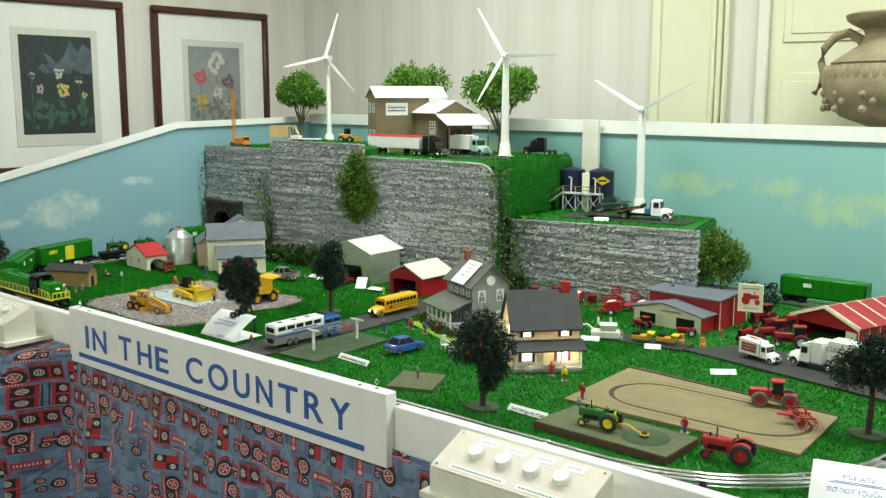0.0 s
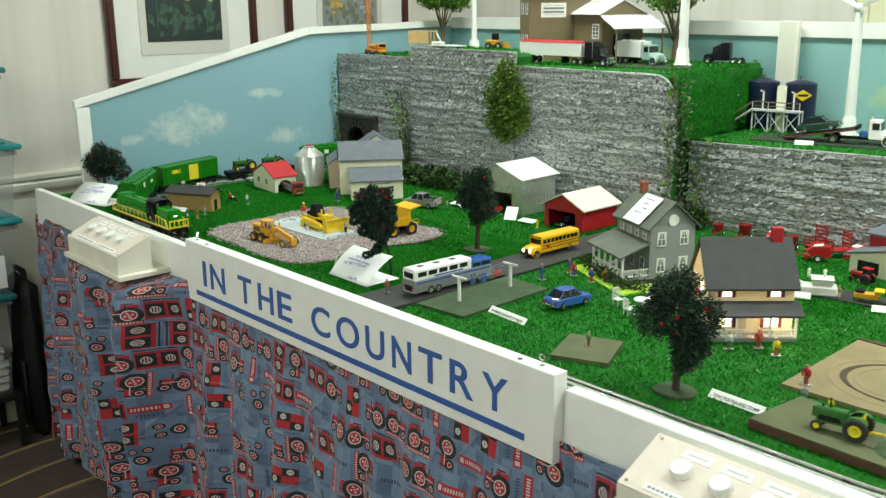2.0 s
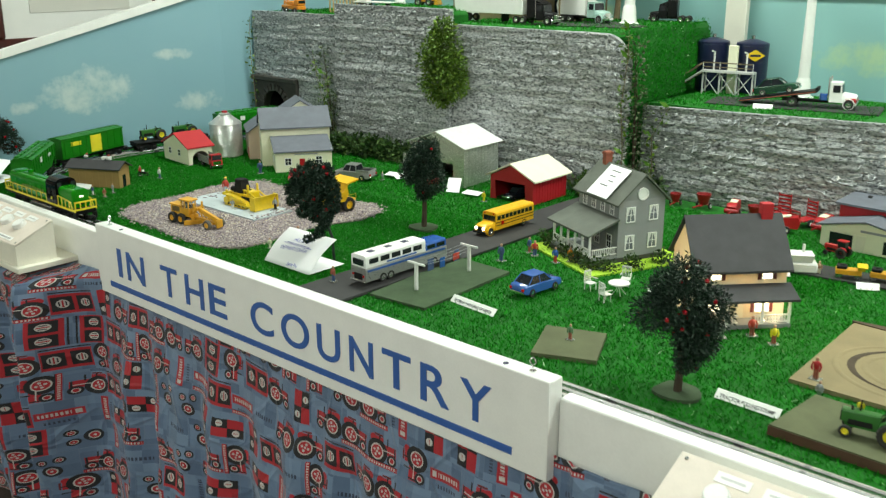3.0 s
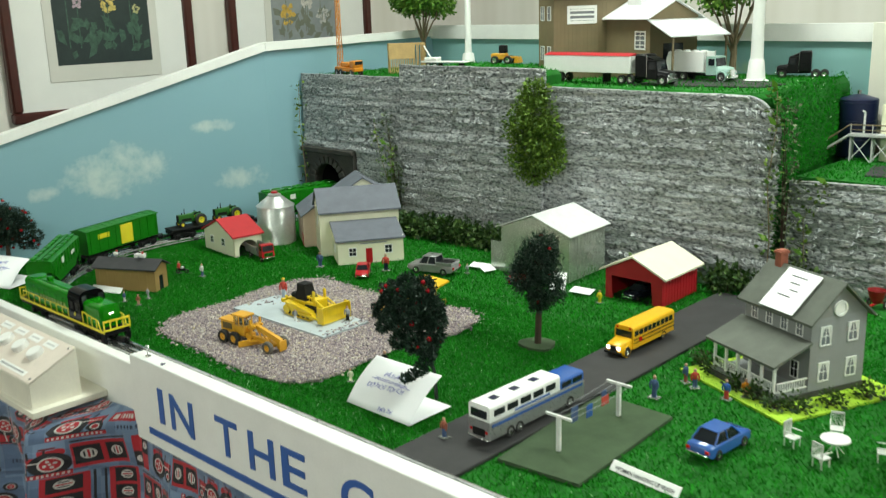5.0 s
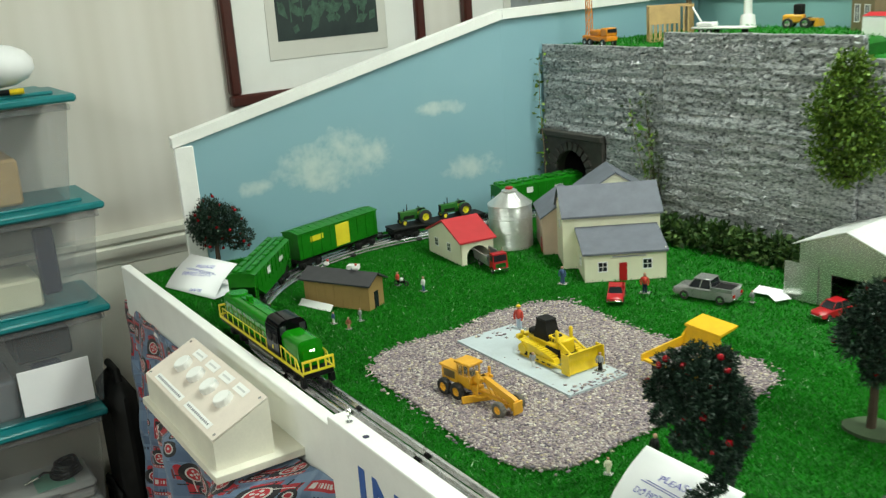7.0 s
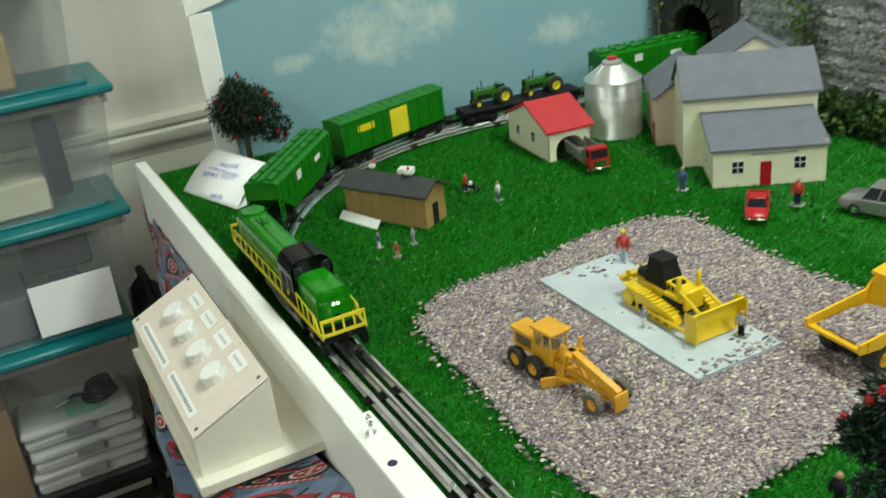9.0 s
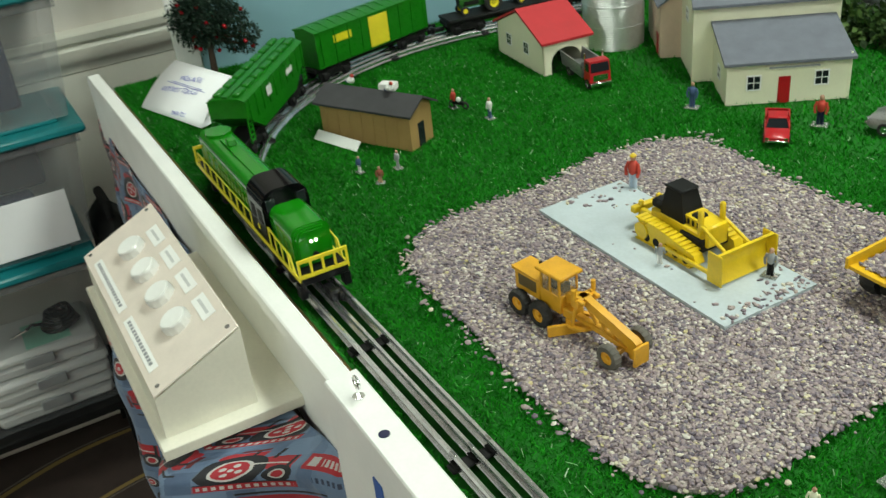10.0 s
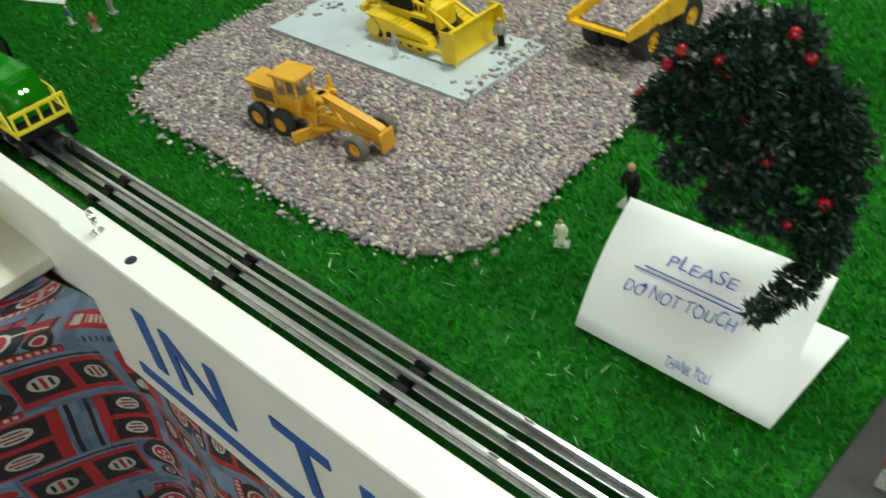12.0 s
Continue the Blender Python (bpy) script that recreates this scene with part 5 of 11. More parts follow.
def cliff(name, x0, x1, z0, z1, y, seed, label, corner=0.0, tilt=0.0, arch=None):
    """A moulded sheet of layered stone: thin uneven courses that stand out by turns."""
    rnd = random.Random(seed)
    edges, z = [z0 - 0.01], z0 - 0.01
    while z < z1 + 0.03:
        z += rnd.uniform(0.0035, 0.0085)
        edges.append(z)
    step = 0.0030
    nx, nz = int((x1 - x0) / 0.004), int((z1 - z0) / 0.0015)
    courses = []
    for e in edges:
        x, runs = x0 - rnd.uniform(0, 0.08), []
        while x < x1 + 0.1:
            runs.append((x, rnd.uniform(-0.0032, 0.0032)))
            x += rnd.uniform(0.03, 0.20)
        courses.append((rnd.uniform(-0.0035, 0.0035), runs))
    vs = []
    for i in range(nx + 1):
        px = x0 + (x1 - x0) * i / nx
        top = z1 + tilt * (px - x0) + 0.0015 * noise.noise((px * 14, seed, 3))
        if corner and px > x1 - corner:
            top -= corner * (1 - math.sqrt(max(0.0, 1 - ((px - x1 + corner) / corner) ** 2)))
        for j in range(nz + 1):
            pz = z0 + (top - z0) * j / nz
            wz = pz + 0.0026 * noise.noise((px * 4, pz * 3, seed)) + 0.0009 * noise.noise((px * 40, pz * 9, seed + 4))
            c = int(np.searchsorted(edges, wz)) - 1
            c = max(0, min(c, len(courses) - 1))
            base, runs = courses[c]
            k = 0
            while k + 1 < len(runs) and runs[k + 1][0] < px:
                k += 1
            f = (wz - edges[c]) / (edges[min(c + 1, len(edges) - 1)] - edges[c] + 1e-9)
            face = min(1.0, f * 1.35 + 0.1) - (0.9 if f < 0.14 else 0.0)  # each course hangs a little over the one below
            depth = base * 0.45 + runs[k][1] * 0.9 + 0.0026 * face + 0.0012 * noise.noise((px * 70, pz * 160, seed)) + 0.0012 * noise.noise((px * 6, pz * 10, seed))
            if j > nz - 4:
                depth = 0.003
            lean = 0.02 * (pz - z0)
            vs.append((px, y - depth + lean, pz))
    fs = []
    for i in range(nx):
        for j in range(nz):
            if arch:
                cx, cz = x0 + (x1 - x0) * (i + 0.5) / nx, z0 + (z1 - z0) * (j + 0.5) / nz
                if abs(cx - arch[0]) < arch[1] and cz < arch[2]:
                    continue
            fs.append((i * (nz + 1) + j, (i + 1) * (nz + 1) + j, (i + 1) * (nz + 1) + j + 1, i * (nz + 1) + j + 1))
    me = bpy.data.meshes.new(name)
    me.from_pydata(vs, [], fs)
    me.materials.append(ROCK)
    smoothed(me, 16)
    ob = single(name, me, None, label, "cliff", "structure")
    so = ob.modifiers.new("thickness", "SOLIDIFY")
    so.thickness, so.offset = 0.012, 1.0
    return ob


cliff("cliff_left", -3.207, -2.752, 0.90, 1.325, 2.252, 11, "grey layered stone cliff with a tunnel mouth", arch=(-3.085, 0.118, 1.105))
cliff("cliff_middle", -2.765, -2.272, 0.90, 1.360, 2.242, 12, "grey layered stone cliff, taller middle section")
cliff("cliff_right", -2.285, -1.692, 0.90, 1.317, 2.254, 13, "grey layered stone cliff with a rounded top corner", corner=0.07)
cliff("cliff_low", -1.700, -1.040, 0.90, 1.131, 2.360, 14, "lower grey layered stone cliff", tilt=0.03)

# plateau and shelf, closed round
PLATEAU, SHELF = 1.318, 1.135
for nm, a, z0, z1, k, lab in (("plateau", (-3.19, -1.745, 2.284, 2.785), 0.90, PLATEAU, TURF, "green turf plateau above the cliffs"), ("shelf_ground", (-1.70, -1.06, 2.382, 2.785), 0.90, SHELF, TURF, "green turf shelf above the lower cliff")):
    if nm == "plateau":
        sh = Shape().box(a[0], a[1], a[2], a[3], 1.272, z1, 0.012).box(-2.93, a[1], a[2], a[3], z0, 1.272)
        sh.box(a[0], -2.93, 2.75, a[3], z0, 1.272)
    else:
        out = [(a[0], a[2]), (-1.085, a[2]), (-1.10, 2.45), (-1.135, 2.58), (-1.165, 2.70), (-1.18, a[3]), (a[0], a[3])]
        sh = Shape().prism(out, z0, z1 - 0.008, "z").prism([(x - 0.006 if x > -1.3 else x, y) for x, y in out], z1 - 0.008, z1, "z")
    single(nm, sh, k, lab, "turf hill", "structure")
STEP = PLATEAU + 0.033
single("plateau_step", Shape().box(-2.75, -2.385, 2.262, 2.50, PLATEAU - 0.01, STEP, 0.01).box(-2.386, -2.29, 2.262, 2.345, PLATEAU - 0.01, STEP - 0.0005, 0.01), TURF, "raised turf strip on the plateau", "turf hill", "structure")
sl = Shape()
n1, n2 = 60, 24
for i in range(n1 + 1):
    for j in range(n2 + 1):
        u, v = i / n1, j / n2
        py = 2.266 + 0.53 * u
        out = 0.035 * math.sin(v * math.pi * 0.5) + 0.004 * noise.noise((u * 5, v * 3, 2))
        sl.v.append((-1.712 - 0.05 * u - 0.01 + 0.03 - 0.03 * v ** 3 + 0.4 * (out - 0.02), py, SHELF + (PLATEAU + 0.004 - SHELF) * v))
sl.f = [(i * (n2 + 1) + j, (i + 1) * (n2 + 1) + j, (i + 1) * (n2 + 1) + j + 1, i * (n2 + 1) + j + 1) for i in range(n1) for j in range(n2)]
sl.m = [0] * len(sl.f)
single("green_bank", sl, TURF, "steep bank of green turf beside the shelf", "turf hill", "structure")
bk = np.array(sl.v)
pick = rng.integers(0, len(bk), 9000)  # short felt-like pile
bp = bk[pick] + rng.normal(0, 0.006, (9000, 3))
d1 = np.stack([np.full(9000, 0.0022) * rng.uniform(0.5, 1.2, 9000), rng.normal(0, 0.003, 9000), rng.normal(0.002, 0.003, 9000)], 1)
w1 = np.stack([np.zeros(9000), rng.normal(0, 0.0013, 9000), rng.normal(0, 0.0013, 9000)], 1)
bp[:, 0] = bk[pick, 0]
bv = np.stack([bp - w1, bp + w1, bp + d1 + w1 * 0.5, bp + d1 - w1 * 0.5], 1).reshape(-1, 3)
flatsets = [blades(9000, -3.18, -1.75, 2.285, 2.75, 0.007, 0.0026, lambda a, b: np.where((a > -2.75) & (((a < -2.385) & (b < 2.5)) | ((a < -2.29) & (b < 2.345))), STEP - 0.001, PLATEAU - 0.001), False), blades(4000, -1.69, -1.17, 2.385, 2.75, 0.007, 0.0026, lambda a, b: np.full(len(a), SHELF - 0.001), False)]
allv = [bv] + [v for v, _ in flatsets]
allf = np.concatenate([np.arange(len(bv)).reshape(-1, 4) + 0] + [f + o for (_, f), o in zip(flatsets, np.cumsum([len(bv)] + [len(v) for v, _ in flatsets[:-1]]))])
single("hill_grass", from_arrays("hill_grass", np.concatenate(allv), allf, BLADES), None, "short green plastic grass on the hill", "grass", "stuff")

# tunnel mouth in dark stone
tp = thing("tunnel_portal", -3.085, 2.235, G, 0, "dark stone tunnel portal with a round arch", "tunnel portal")
DARKSTONE = paint("dark_stone", (0.045, 0.042, 0.036), 0.85, vary=0.3, scale=40, fine=300, bump=0.6, rise=0.002)
n = 20
arc = [(0.058 * math.cos(math.pi * i / n), 0.10 + 0.058 * math.sin(math.pi * i / n)) for i in range(n + 1)]
poly = [(0.058, 0.0)] + arc + [(-0.058, 0.0), (-0.115, 0.0), (-0.115, 0.205), (0.115, 0.205), (0.115, 0.0)]
part("face", Shape().prism(poly, -0.004, 0.02), DARKSTONE, tp)
for i in range(11):
    a = math.pi * (i + 0.5) / 11
    st1 = Shape().box(-0.0075, 0.0075, -0.010, -0.003, 0.0, 0.022, 0.001)
    part("arch_stone", st1, DARKSTONE, tp, at=pose(0.059 * math.cos(a), 0, 0.10 + 0.059 * math.sin(a), 0, 90 - math.degrees(a), 0))
part("ledge", Shape().box(-0.118, 0.118, -0.014, 0.0, 0.19, 0.205, 0.002), DARKSTONE, tp)
part("bore", Shape().box(-0.068, -0.060, 0.02, 0.5, 0, 0.2).box(0.06, 0.068, 0.02, 0.5, 0, 0.2).box(-0.068, 0.068, 0.02, 0.5, 0.2, 0.208), MATBLACK, tp)

# ---------------------------------------------------------------- the train
def loop_s(x, y):
    return LOOP_S[int(np.argmin([(p.x - x) ** 2 + (p.y - y) ** 2 for p in LOOP]))]


S_FRONT = loop_s(-2.48, 1.197)


def wheel_pair(parent, x, r=0.0085, z=0.0125):
    for s in (-1, 1):
        part("wheel", Shape().lathe([(r * 0.3, -0.003), (r, -0.003), (r, 0.001), (r * 1.2, 0.0012), (r * 1.2, 0.003), (r * 0.3, 0.003)], (x, s * 0.0165, z + r), "y", 16), STEEL if r < 0.008 else MATBLACK, parent)


def bogie(parent, x, k=MATBLACK, wide=0.04):
    b = part("truck", Shape().box(x - 0.034, x + 0.034, -wide / 2, -wide / 2 + 0.006, 0.018, 0.028, 0.002).box(x - 0.034, x + 0.034, wide / 2 - 0.006, wide / 2, 0.018, 0.028, 0.002).box(x - 0.008, x + 0.008, -wide / 2, wide / 2, 0.020, 0.032, 0.002), k, parent)
    for dx in (-0.022, 0.022):
        wheel_pair(b, x + dx)
        for s in (-1, 1):
            b2 = Shape().box(x + dx - 0.006, x + dx + 0.006, s * wide / 2 - 0.004, s * wide / 2 + 0.004, 0.014, 0.026, 0.002)
            part("axle_box", b2, k, b)
    return b


def coupler(parent, x, s):
    sh = Shape().box(min(x, x + s * 0.024), max(x, x + s * 0.024), -0.004, 0.004, 0.020, 0.027, 0.001)
    sh.box(x + s * 0.022 - 0.004, x + s * 0.022 + 0.005, -0.007, 0.007, 0.018, 0.030, 0.002)
    sh.box(x + s * 0.029 - 0.004, x + s * 0.029 + 0.004, 0.001, 0.007, 0.019, 0.029, 0.002)
    part("coupler", sh, BLACK, parent)


def arch_prof(w, z0, z1, r, n=6):
    """A body section with rounded shoulders, as (y, z)."""
    pts = [(-w, z0), (-w, z1 - r)]
    pts += [(-w + r - r * math.cos(a), z1 - r + r * math.sin(a)) for a in [math.pi / 2 * i / n for i in range(1, n + 1)]]
    pts += [(w - r + r * math.sin(a), z1 - r + r * math.cos(a)) for a in [math.pi / 2 * i / n for i in range(0, n + 1)]]
    return pts + [(w, z0)]


def locomotive():
    x, y, a = on_loop(S_FRONT - 0.185)
    L = thing("diesel_locomotive", x, y, G, a, "glossy green toy diesel locomotive with black cab and yellow handrails", "locomotive")
    part("frame", Shape().box(-0.182, 0.182, -0.026, 0.026, 0.030, 0.040, 0.001).box(-0.05, 0.05, -0.02, 0.02, 0.016, 0.030, 0.004), BLACK, L)
    for bx in (-0.115, 0.115):
        bogie(L, bx)
    hood = part("long_hood", Shape().prism(arch_prof(0.0195, 0.040, 0.086, 0.010), -0.165, 0.042, "x"), LOCO_G, L)
    part("fan_cover", Shape().cyl((-0.14, 0, 0.086), 0.0165, 0.003, n=24), LOCO_G, hood)
    part("roof_rib", Shape().box(-0.112, 0.035, -0.007, 0.007, 0.0855, 0.088, 0.0008), LOCO_G, hood)
    part("exhaust_stack", Shape().box(-0.092, -0.080, -0.005, 0.005, 0.088, 0.096, 0.001), LOCO_G, hood)
    for s in (-1, 1):
        for q in range(7):
            part("hood_door", Shape().box(-0.155 + q * 0.027, -0.131 + q * 0.027, s * 0.0195 - 0.0007, s * 0.0195 + 0.0007, 0.044, 0.073, 0.0003), LOCO_G, hood)
        for q in range(9):
            part("lettering_bar", Shape().box(-0.095 + q * 0.013, -0.087 + q * 0.013, s * 0.0205 - 0.0004, s * 0.0205 + 0.0004, 0.055, 0.063), paint("faded_lettering", (0.13, 0.22, 0.015), 0.3) if q == 0 and s < 0 else bpy.data.materials["faded_lettering"], hood)
    gloss = paint("gloss_black", (0.003, 0.003, 0.004), 0.10, vary=0.1, bump=0.0)
    gloss.node_tree.nodes["Principled BSDF"].inputs["IOR"].default_value = 1.22
    cs = Shape().prism(arch_prof(0.0265, 0.040, 0.101, 0.017), 0.044, 0.093, "x")
    cs.prism(arch_prof(0.0258, 0.041, 0.1002, 0.0165), 0.0425, 0.0945, "x").prism(arch_prof(0.0246, 0.042, 0.099, 0.0158), 0.041, 0.0958, "x")
    cab = part("cab", cs, gloss, L, "glossy black cab")
    for s in (-1, 1):
        for wx in (0.052, 0.074):
            part("cab_window", Shape().box(wx, wx + 0.013, s * 0.0266 - 0.0006, s * 0.0266 + 0.0006, 0.062, 0.077, 0.0004), MATBLACK, cab)
        part("cab_badge", Shape().box(0.066, 0.071, s * 0.0266 - 0.0006, s * 0.0266 + 0.0006, 0.050, 0.056), JD_Y, cab)
    for wy in (-0.0225, 0.012):
        part("cab_window", Shape().box(0.0950, 0.0964, wy, wy + 0.0105, 0.078, 0.092, 0.0004), GLASS, cab)
    nose = part("short_hood", Shape().prism(arch_prof(0.0208, 0.040, 0.084, 0.010), 0.0950, 0.158, "x"), LOCO_G, L)
    part("nose_cap", Shape().prism(arch_prof(0.0198, 0.041, 0.083, 0.010), 0.158, 0.1605, "x").prism(arch_prof(0.0182, 0.0415, 0.0812, 0.0095), 0.1605, 0.1625, "x").prism(arch_prof(0.0162, 0.042, 0.079, 0.009), 0.1625, 0.164, "x"), LOCO_G, nose)
    part("bell", Shape().lathe([(0.0022, 0.0), (0.0034, 0.0004), (0.0034, 0.0014), (0.0022, 0.0018)], (0.1638, 0.0, 0.052), "x", 12), BLACK, nose)
    for wy in (-0.0026, 0.0026):
        part("headlight", Shape().cyl((0.164, wy, 0.068), 0.0016, 0.0015, "x", 12), HEADLAMP, nose, "small lit headlight")
    for s in (-1, 1):
        yy = s * 0.0262
        rl = Shape().tube([(-0.165, yy, 0.058), (0.040, yy, 0.058)], 0.0011, 6)
        for q in range(9):
            px = -0.165 + q * 0.0256
            rl.tube([(px, yy, 0.040), (px, yy, 0.058)], 0.001, 5)
        part("handrail", rl, RAIL_Y, L, "yellow side handrail")
        part("side_sill", Shape().box(-0.182, 0.182, s * 0.0265 - 0.0008, s * 0.0265 + 0.0008, 0.036, 0.041), RAIL_Y, L)
        f = Shape().tube([(0.100, yy, 0.064), (0.160, yy, 0.058), (0.168, yy, 0.041)], 0.0012, 6)
        for q in range(4):
            f.tube([(0.100 + q * 0.018, yy, 0.040), (0.100 + q * 0.018, yy, 0.064 - 0.0018 * q)], 0.001, 5)
        part("handrail", f, RAIL_Y, L)
        part("step", Shape().box(0.168, 0.180, s * 0.024 - 0.004, s * 0.024 + 0.004, 0.014, 0.030, 0.001), BLACK, L)
    for ex in (-0.182, 0.182):
        e = Shape().box(ex - 0.0012, ex + 0.0012, -0.027, 0.027, 0.057, 0.0605).box(ex - 0.0012, ex + 0.0012, -0.027, 0.027, 0.0395, 0.043)
        for q in range(5):
            e.box(ex - 0.001, ex + 0.001, -0.027 + q * 0.0129, -0.0246 + q * 0.0129, 0.043, 0.057)
        part("end_rail", e, RAIL_Y, L, "yellow end railing")
    for s in (-1, 1):
        part("fuel_tank", Shape().cyl((-0.05, s * 0.017, 0.022), 0.008, 0.10, "x", 16), STEEL, L, "bright metal underbody tank")
    coupler(L, 0.182, 1)
    coupler(L, -0.182, -1)


def freight_car(kind, s_mid, label):
    x, y, a = on_loop(s_mid)
    c = thing(kind, x, y, G, a, label, "rail car", "freight train")
    part("underframe", Shape().box(-0.128, 0.128, -0.018, 0.018, 0.028, 0.036, 0.001), MATBLACK, c)
    for bx in (-0.088, 0.088):
        bogie(c, bx)
    coupler(c, 0.128, 1)
    coupler(c, -0.128, -1)
    return c


def hopper_car(s_mid):
    c = freight_car("hopper_car", s_mid, "green toy covered hopper car with roof hatches")
    body = part("body", Shape().prism([(-0.122, 0.070), (-0.122, 0.094), (0.122, 0.094), (0.122, 0.070), (0.070, 0.038), (-0.070, 0.038)], -0.027, 0.027), CAR_G, c)
    part("roof", Shape().prism([(-0.0275, 0.094), (-0.018, 0.0985), (0.018, 0.0985), (0.0275, 0.094)], -0.125, 0.125, "x"), CAR_G, c)
    for s in (-1, 1):
        for q in range(10):
            px = -0.112 + q * 0.0248
            part("side_rib", Shape().box(px - 0.0012, px + 0.0012, s * 0.0275 - 0.0012, s * 0.0275 + 0.0012, 0.060, 0.094, 0.0003), CAR_G, body)
        for q in range(7):
            px = -0.105 + q * 0.035
            part("hatch", Shape().box(px - 0.014, px + 0.014, s * 0.0135 - 0.0055, s * 0.0135 + 0.0055, 0.098, 0.1035, 0.0018), CAR_G, c)
        part("white_mark", Shape().box(0.030, 0.048, s * 0.0288 - 0.0004, s * 0.0288 + 0.0004, 0.072, 0.086), FIGWHITE, body)
        part("white_mark", Shape().box(-0.06, -0.035, s * 0.0288 - 0.0004, s * 0.0288 + 0.0004, 0.072, 0.080), FIGWHITE, body)
        for ex in (-0.116, 0.116):
            lad = Shape()
            for q in range(5):
                lad.box(ex - 0.006, ex + 0.006, s * 0.0255 - 0.001, s * 0.0255 + 0.001, 0.036 + q * 0.0075, 0.0375 + q * 0.0075)
            lad.box(ex - 0.007, ex - 0.0055, s * 0.0255 - 0.001, s * 0.0255 + 0.001, 0.034, 0.070).box(ex + 0.0055, ex + 0.007, s * 0.0255 - 0.001, s * 0.0255 + 0.001, 0.034, 0.070)
            part("ladder", lad, CAR_G, c)
    part("running_board", Shape().box(-0.124, 0.124, -0.0045, 0.0045, 0.0995, 0.1015), CAR_G, c)


def box_car(s_mid):
    c = freight_car("box_car", s_mid, "green toy box car with a yellow sliding door")
    body = part("body", Shape().box(-0.124, 0.124, -0.026, 0.026, 0.036, 0.094, 0.001), CAR_G, c)
    part("roof", Shape().prism([(-0.0275, 0.0935), (-0.0275, 0.0955), (0, 0.101), (0.0275, 0.0955), (0.0275, 0.0935)], -0.126, 0.126, "x"), CAR_G, c)
    for q in range(12):
        px = -0.115 + q * 0.0209
        part("roof_rib", Shape().prism([(-0.027, 0.0958), (0, 0.1022), (0.027, 0.0958)], px - 0.0012, px + 0.0012, "x"), CAR_G, c)
    for s in (-1, 1):
        part("sliding_door", Shape().box(-0.030, 0.012, s * 0.0268 - 0.001, s * 0.0268 + 0.001, 0.040, 0.090, 0.0005), RAIL_Y, c, "yellow sliding door")
        part("yellow_mark", Shape().box(0.05, 0.088, s * 0.0263 - 0.0005, s * 0.0263 + 0.0005, 0.070, 0.082), JD_Y, body)
        for q in range(9):
            px = -0.115 + q * 0.0285
            if not -0.04 < px < 0.02:
                part("side_rib", Shape().box(px - 0.0012, px + 0.0012, s * 0.0265 - 0.0008, s * 0.0265 + 0.0008, 0.040, 0.092), CAR_G, body)


locomotive()
hopper_car(S_FRONT - 0.525)
box_car(S_FRONT - 0.815)
fc = freight_car("flat_car", S_FRONT - 1.105, "black toy flat car carrying green tractors")
part("deck", Shape().box(-0.126, 0.126, -0.026, 0.026, 0.036, 0.041, 0.001), MATBLACK, fc)
hopper_car(S_FRONT - 1.40)

# second green hopper and flat cars on the back of the loop
def standing_car(x, y, yaw, label):
    c = thing("gondola_car", x, y, G, yaw, label, "rail car", "freight train")
    part("body", Shape().prism([(-0.026, 0.034), (-0.026, 0.088), (-0.0235, 0.088), (-0.0235, 0.037), (0.0235, 0.037), (0.0235, 0.088), (0.026, 0.088), (0.026, 0.034)], -0.125, 0.125, "x"), CAR_G, c)
    part("end_wall", Shape().box(-0.126, -0.122, -0.026, 0.026, 0.037, 0.090), CAR_G, c)
    part("end_wall", Shape().box(0.122, 0.126, -0.026, 0.026, 0.037, 0.090), CAR_G, c)
    part("load", Shape().box(-0.12, 0.12, -0.022, 0.022, 0.04, 0.092, 0.004), CAR_G, c)
    for s in (-1, 1):
        for q in range(9):
            px = -0.112 + q * 0.028
            part("side_rib", Shape().box(px - 0.0015, px + 0.0015, s * 0.0265 - 0.001, s * 0.0265 + 0.001, 0.036, 0.088), CAR_G, c)
        part("white_mark", Shape().box(0.03, 0.055, s * 0.0279 - 0.0004, s * 0.0279 + 0.0004, 0.062, 0.074), FIGWHITE, c)
    part("underframe", Shape().box(-0.128, 0.128, -0.018, 0.018, 0.028, 0.034, 0.001), MATBLACK, c)
    for bx in (-0.088, 0.088):
        bogie(c, bx)
    return c


standing_car(-0.795, 2.71, 180, "green ribbed gondola car on the back track")
fc2 = freight_car("flat_car", loop_s(-0.50, 2.705), "dark toy flat car on the back track")
part("deck", Shape().box(-0.126, 0.126, -0.026, 0.026, 0.036, 0.041, 0.001), JD_G, fc2)

# ---------------------------------------------------------------- buildings
def walls_gable(parent, x0, x1, y0, y1, eave, ridge, k, axis="x", name="wall_shell"):
    """Closed walls under a gabled roof; the ridge runs along the axis."""
    if axis == "x":
        m = (y0 + y1) / 2
        sh = Shape().prism([(y0, 0), (y1, 0), (y1, eave), (m, ridge), (y0, eave)], x0, x1, "x")
    else:
        m = (x0 + x1) / 2
        sh = Shape().prism([(x0, 0), (x1, 0), (x1, eave), (m, ridge), (x0, eave)], y0, y1, "y")
    return part(name, sh, k, parent)


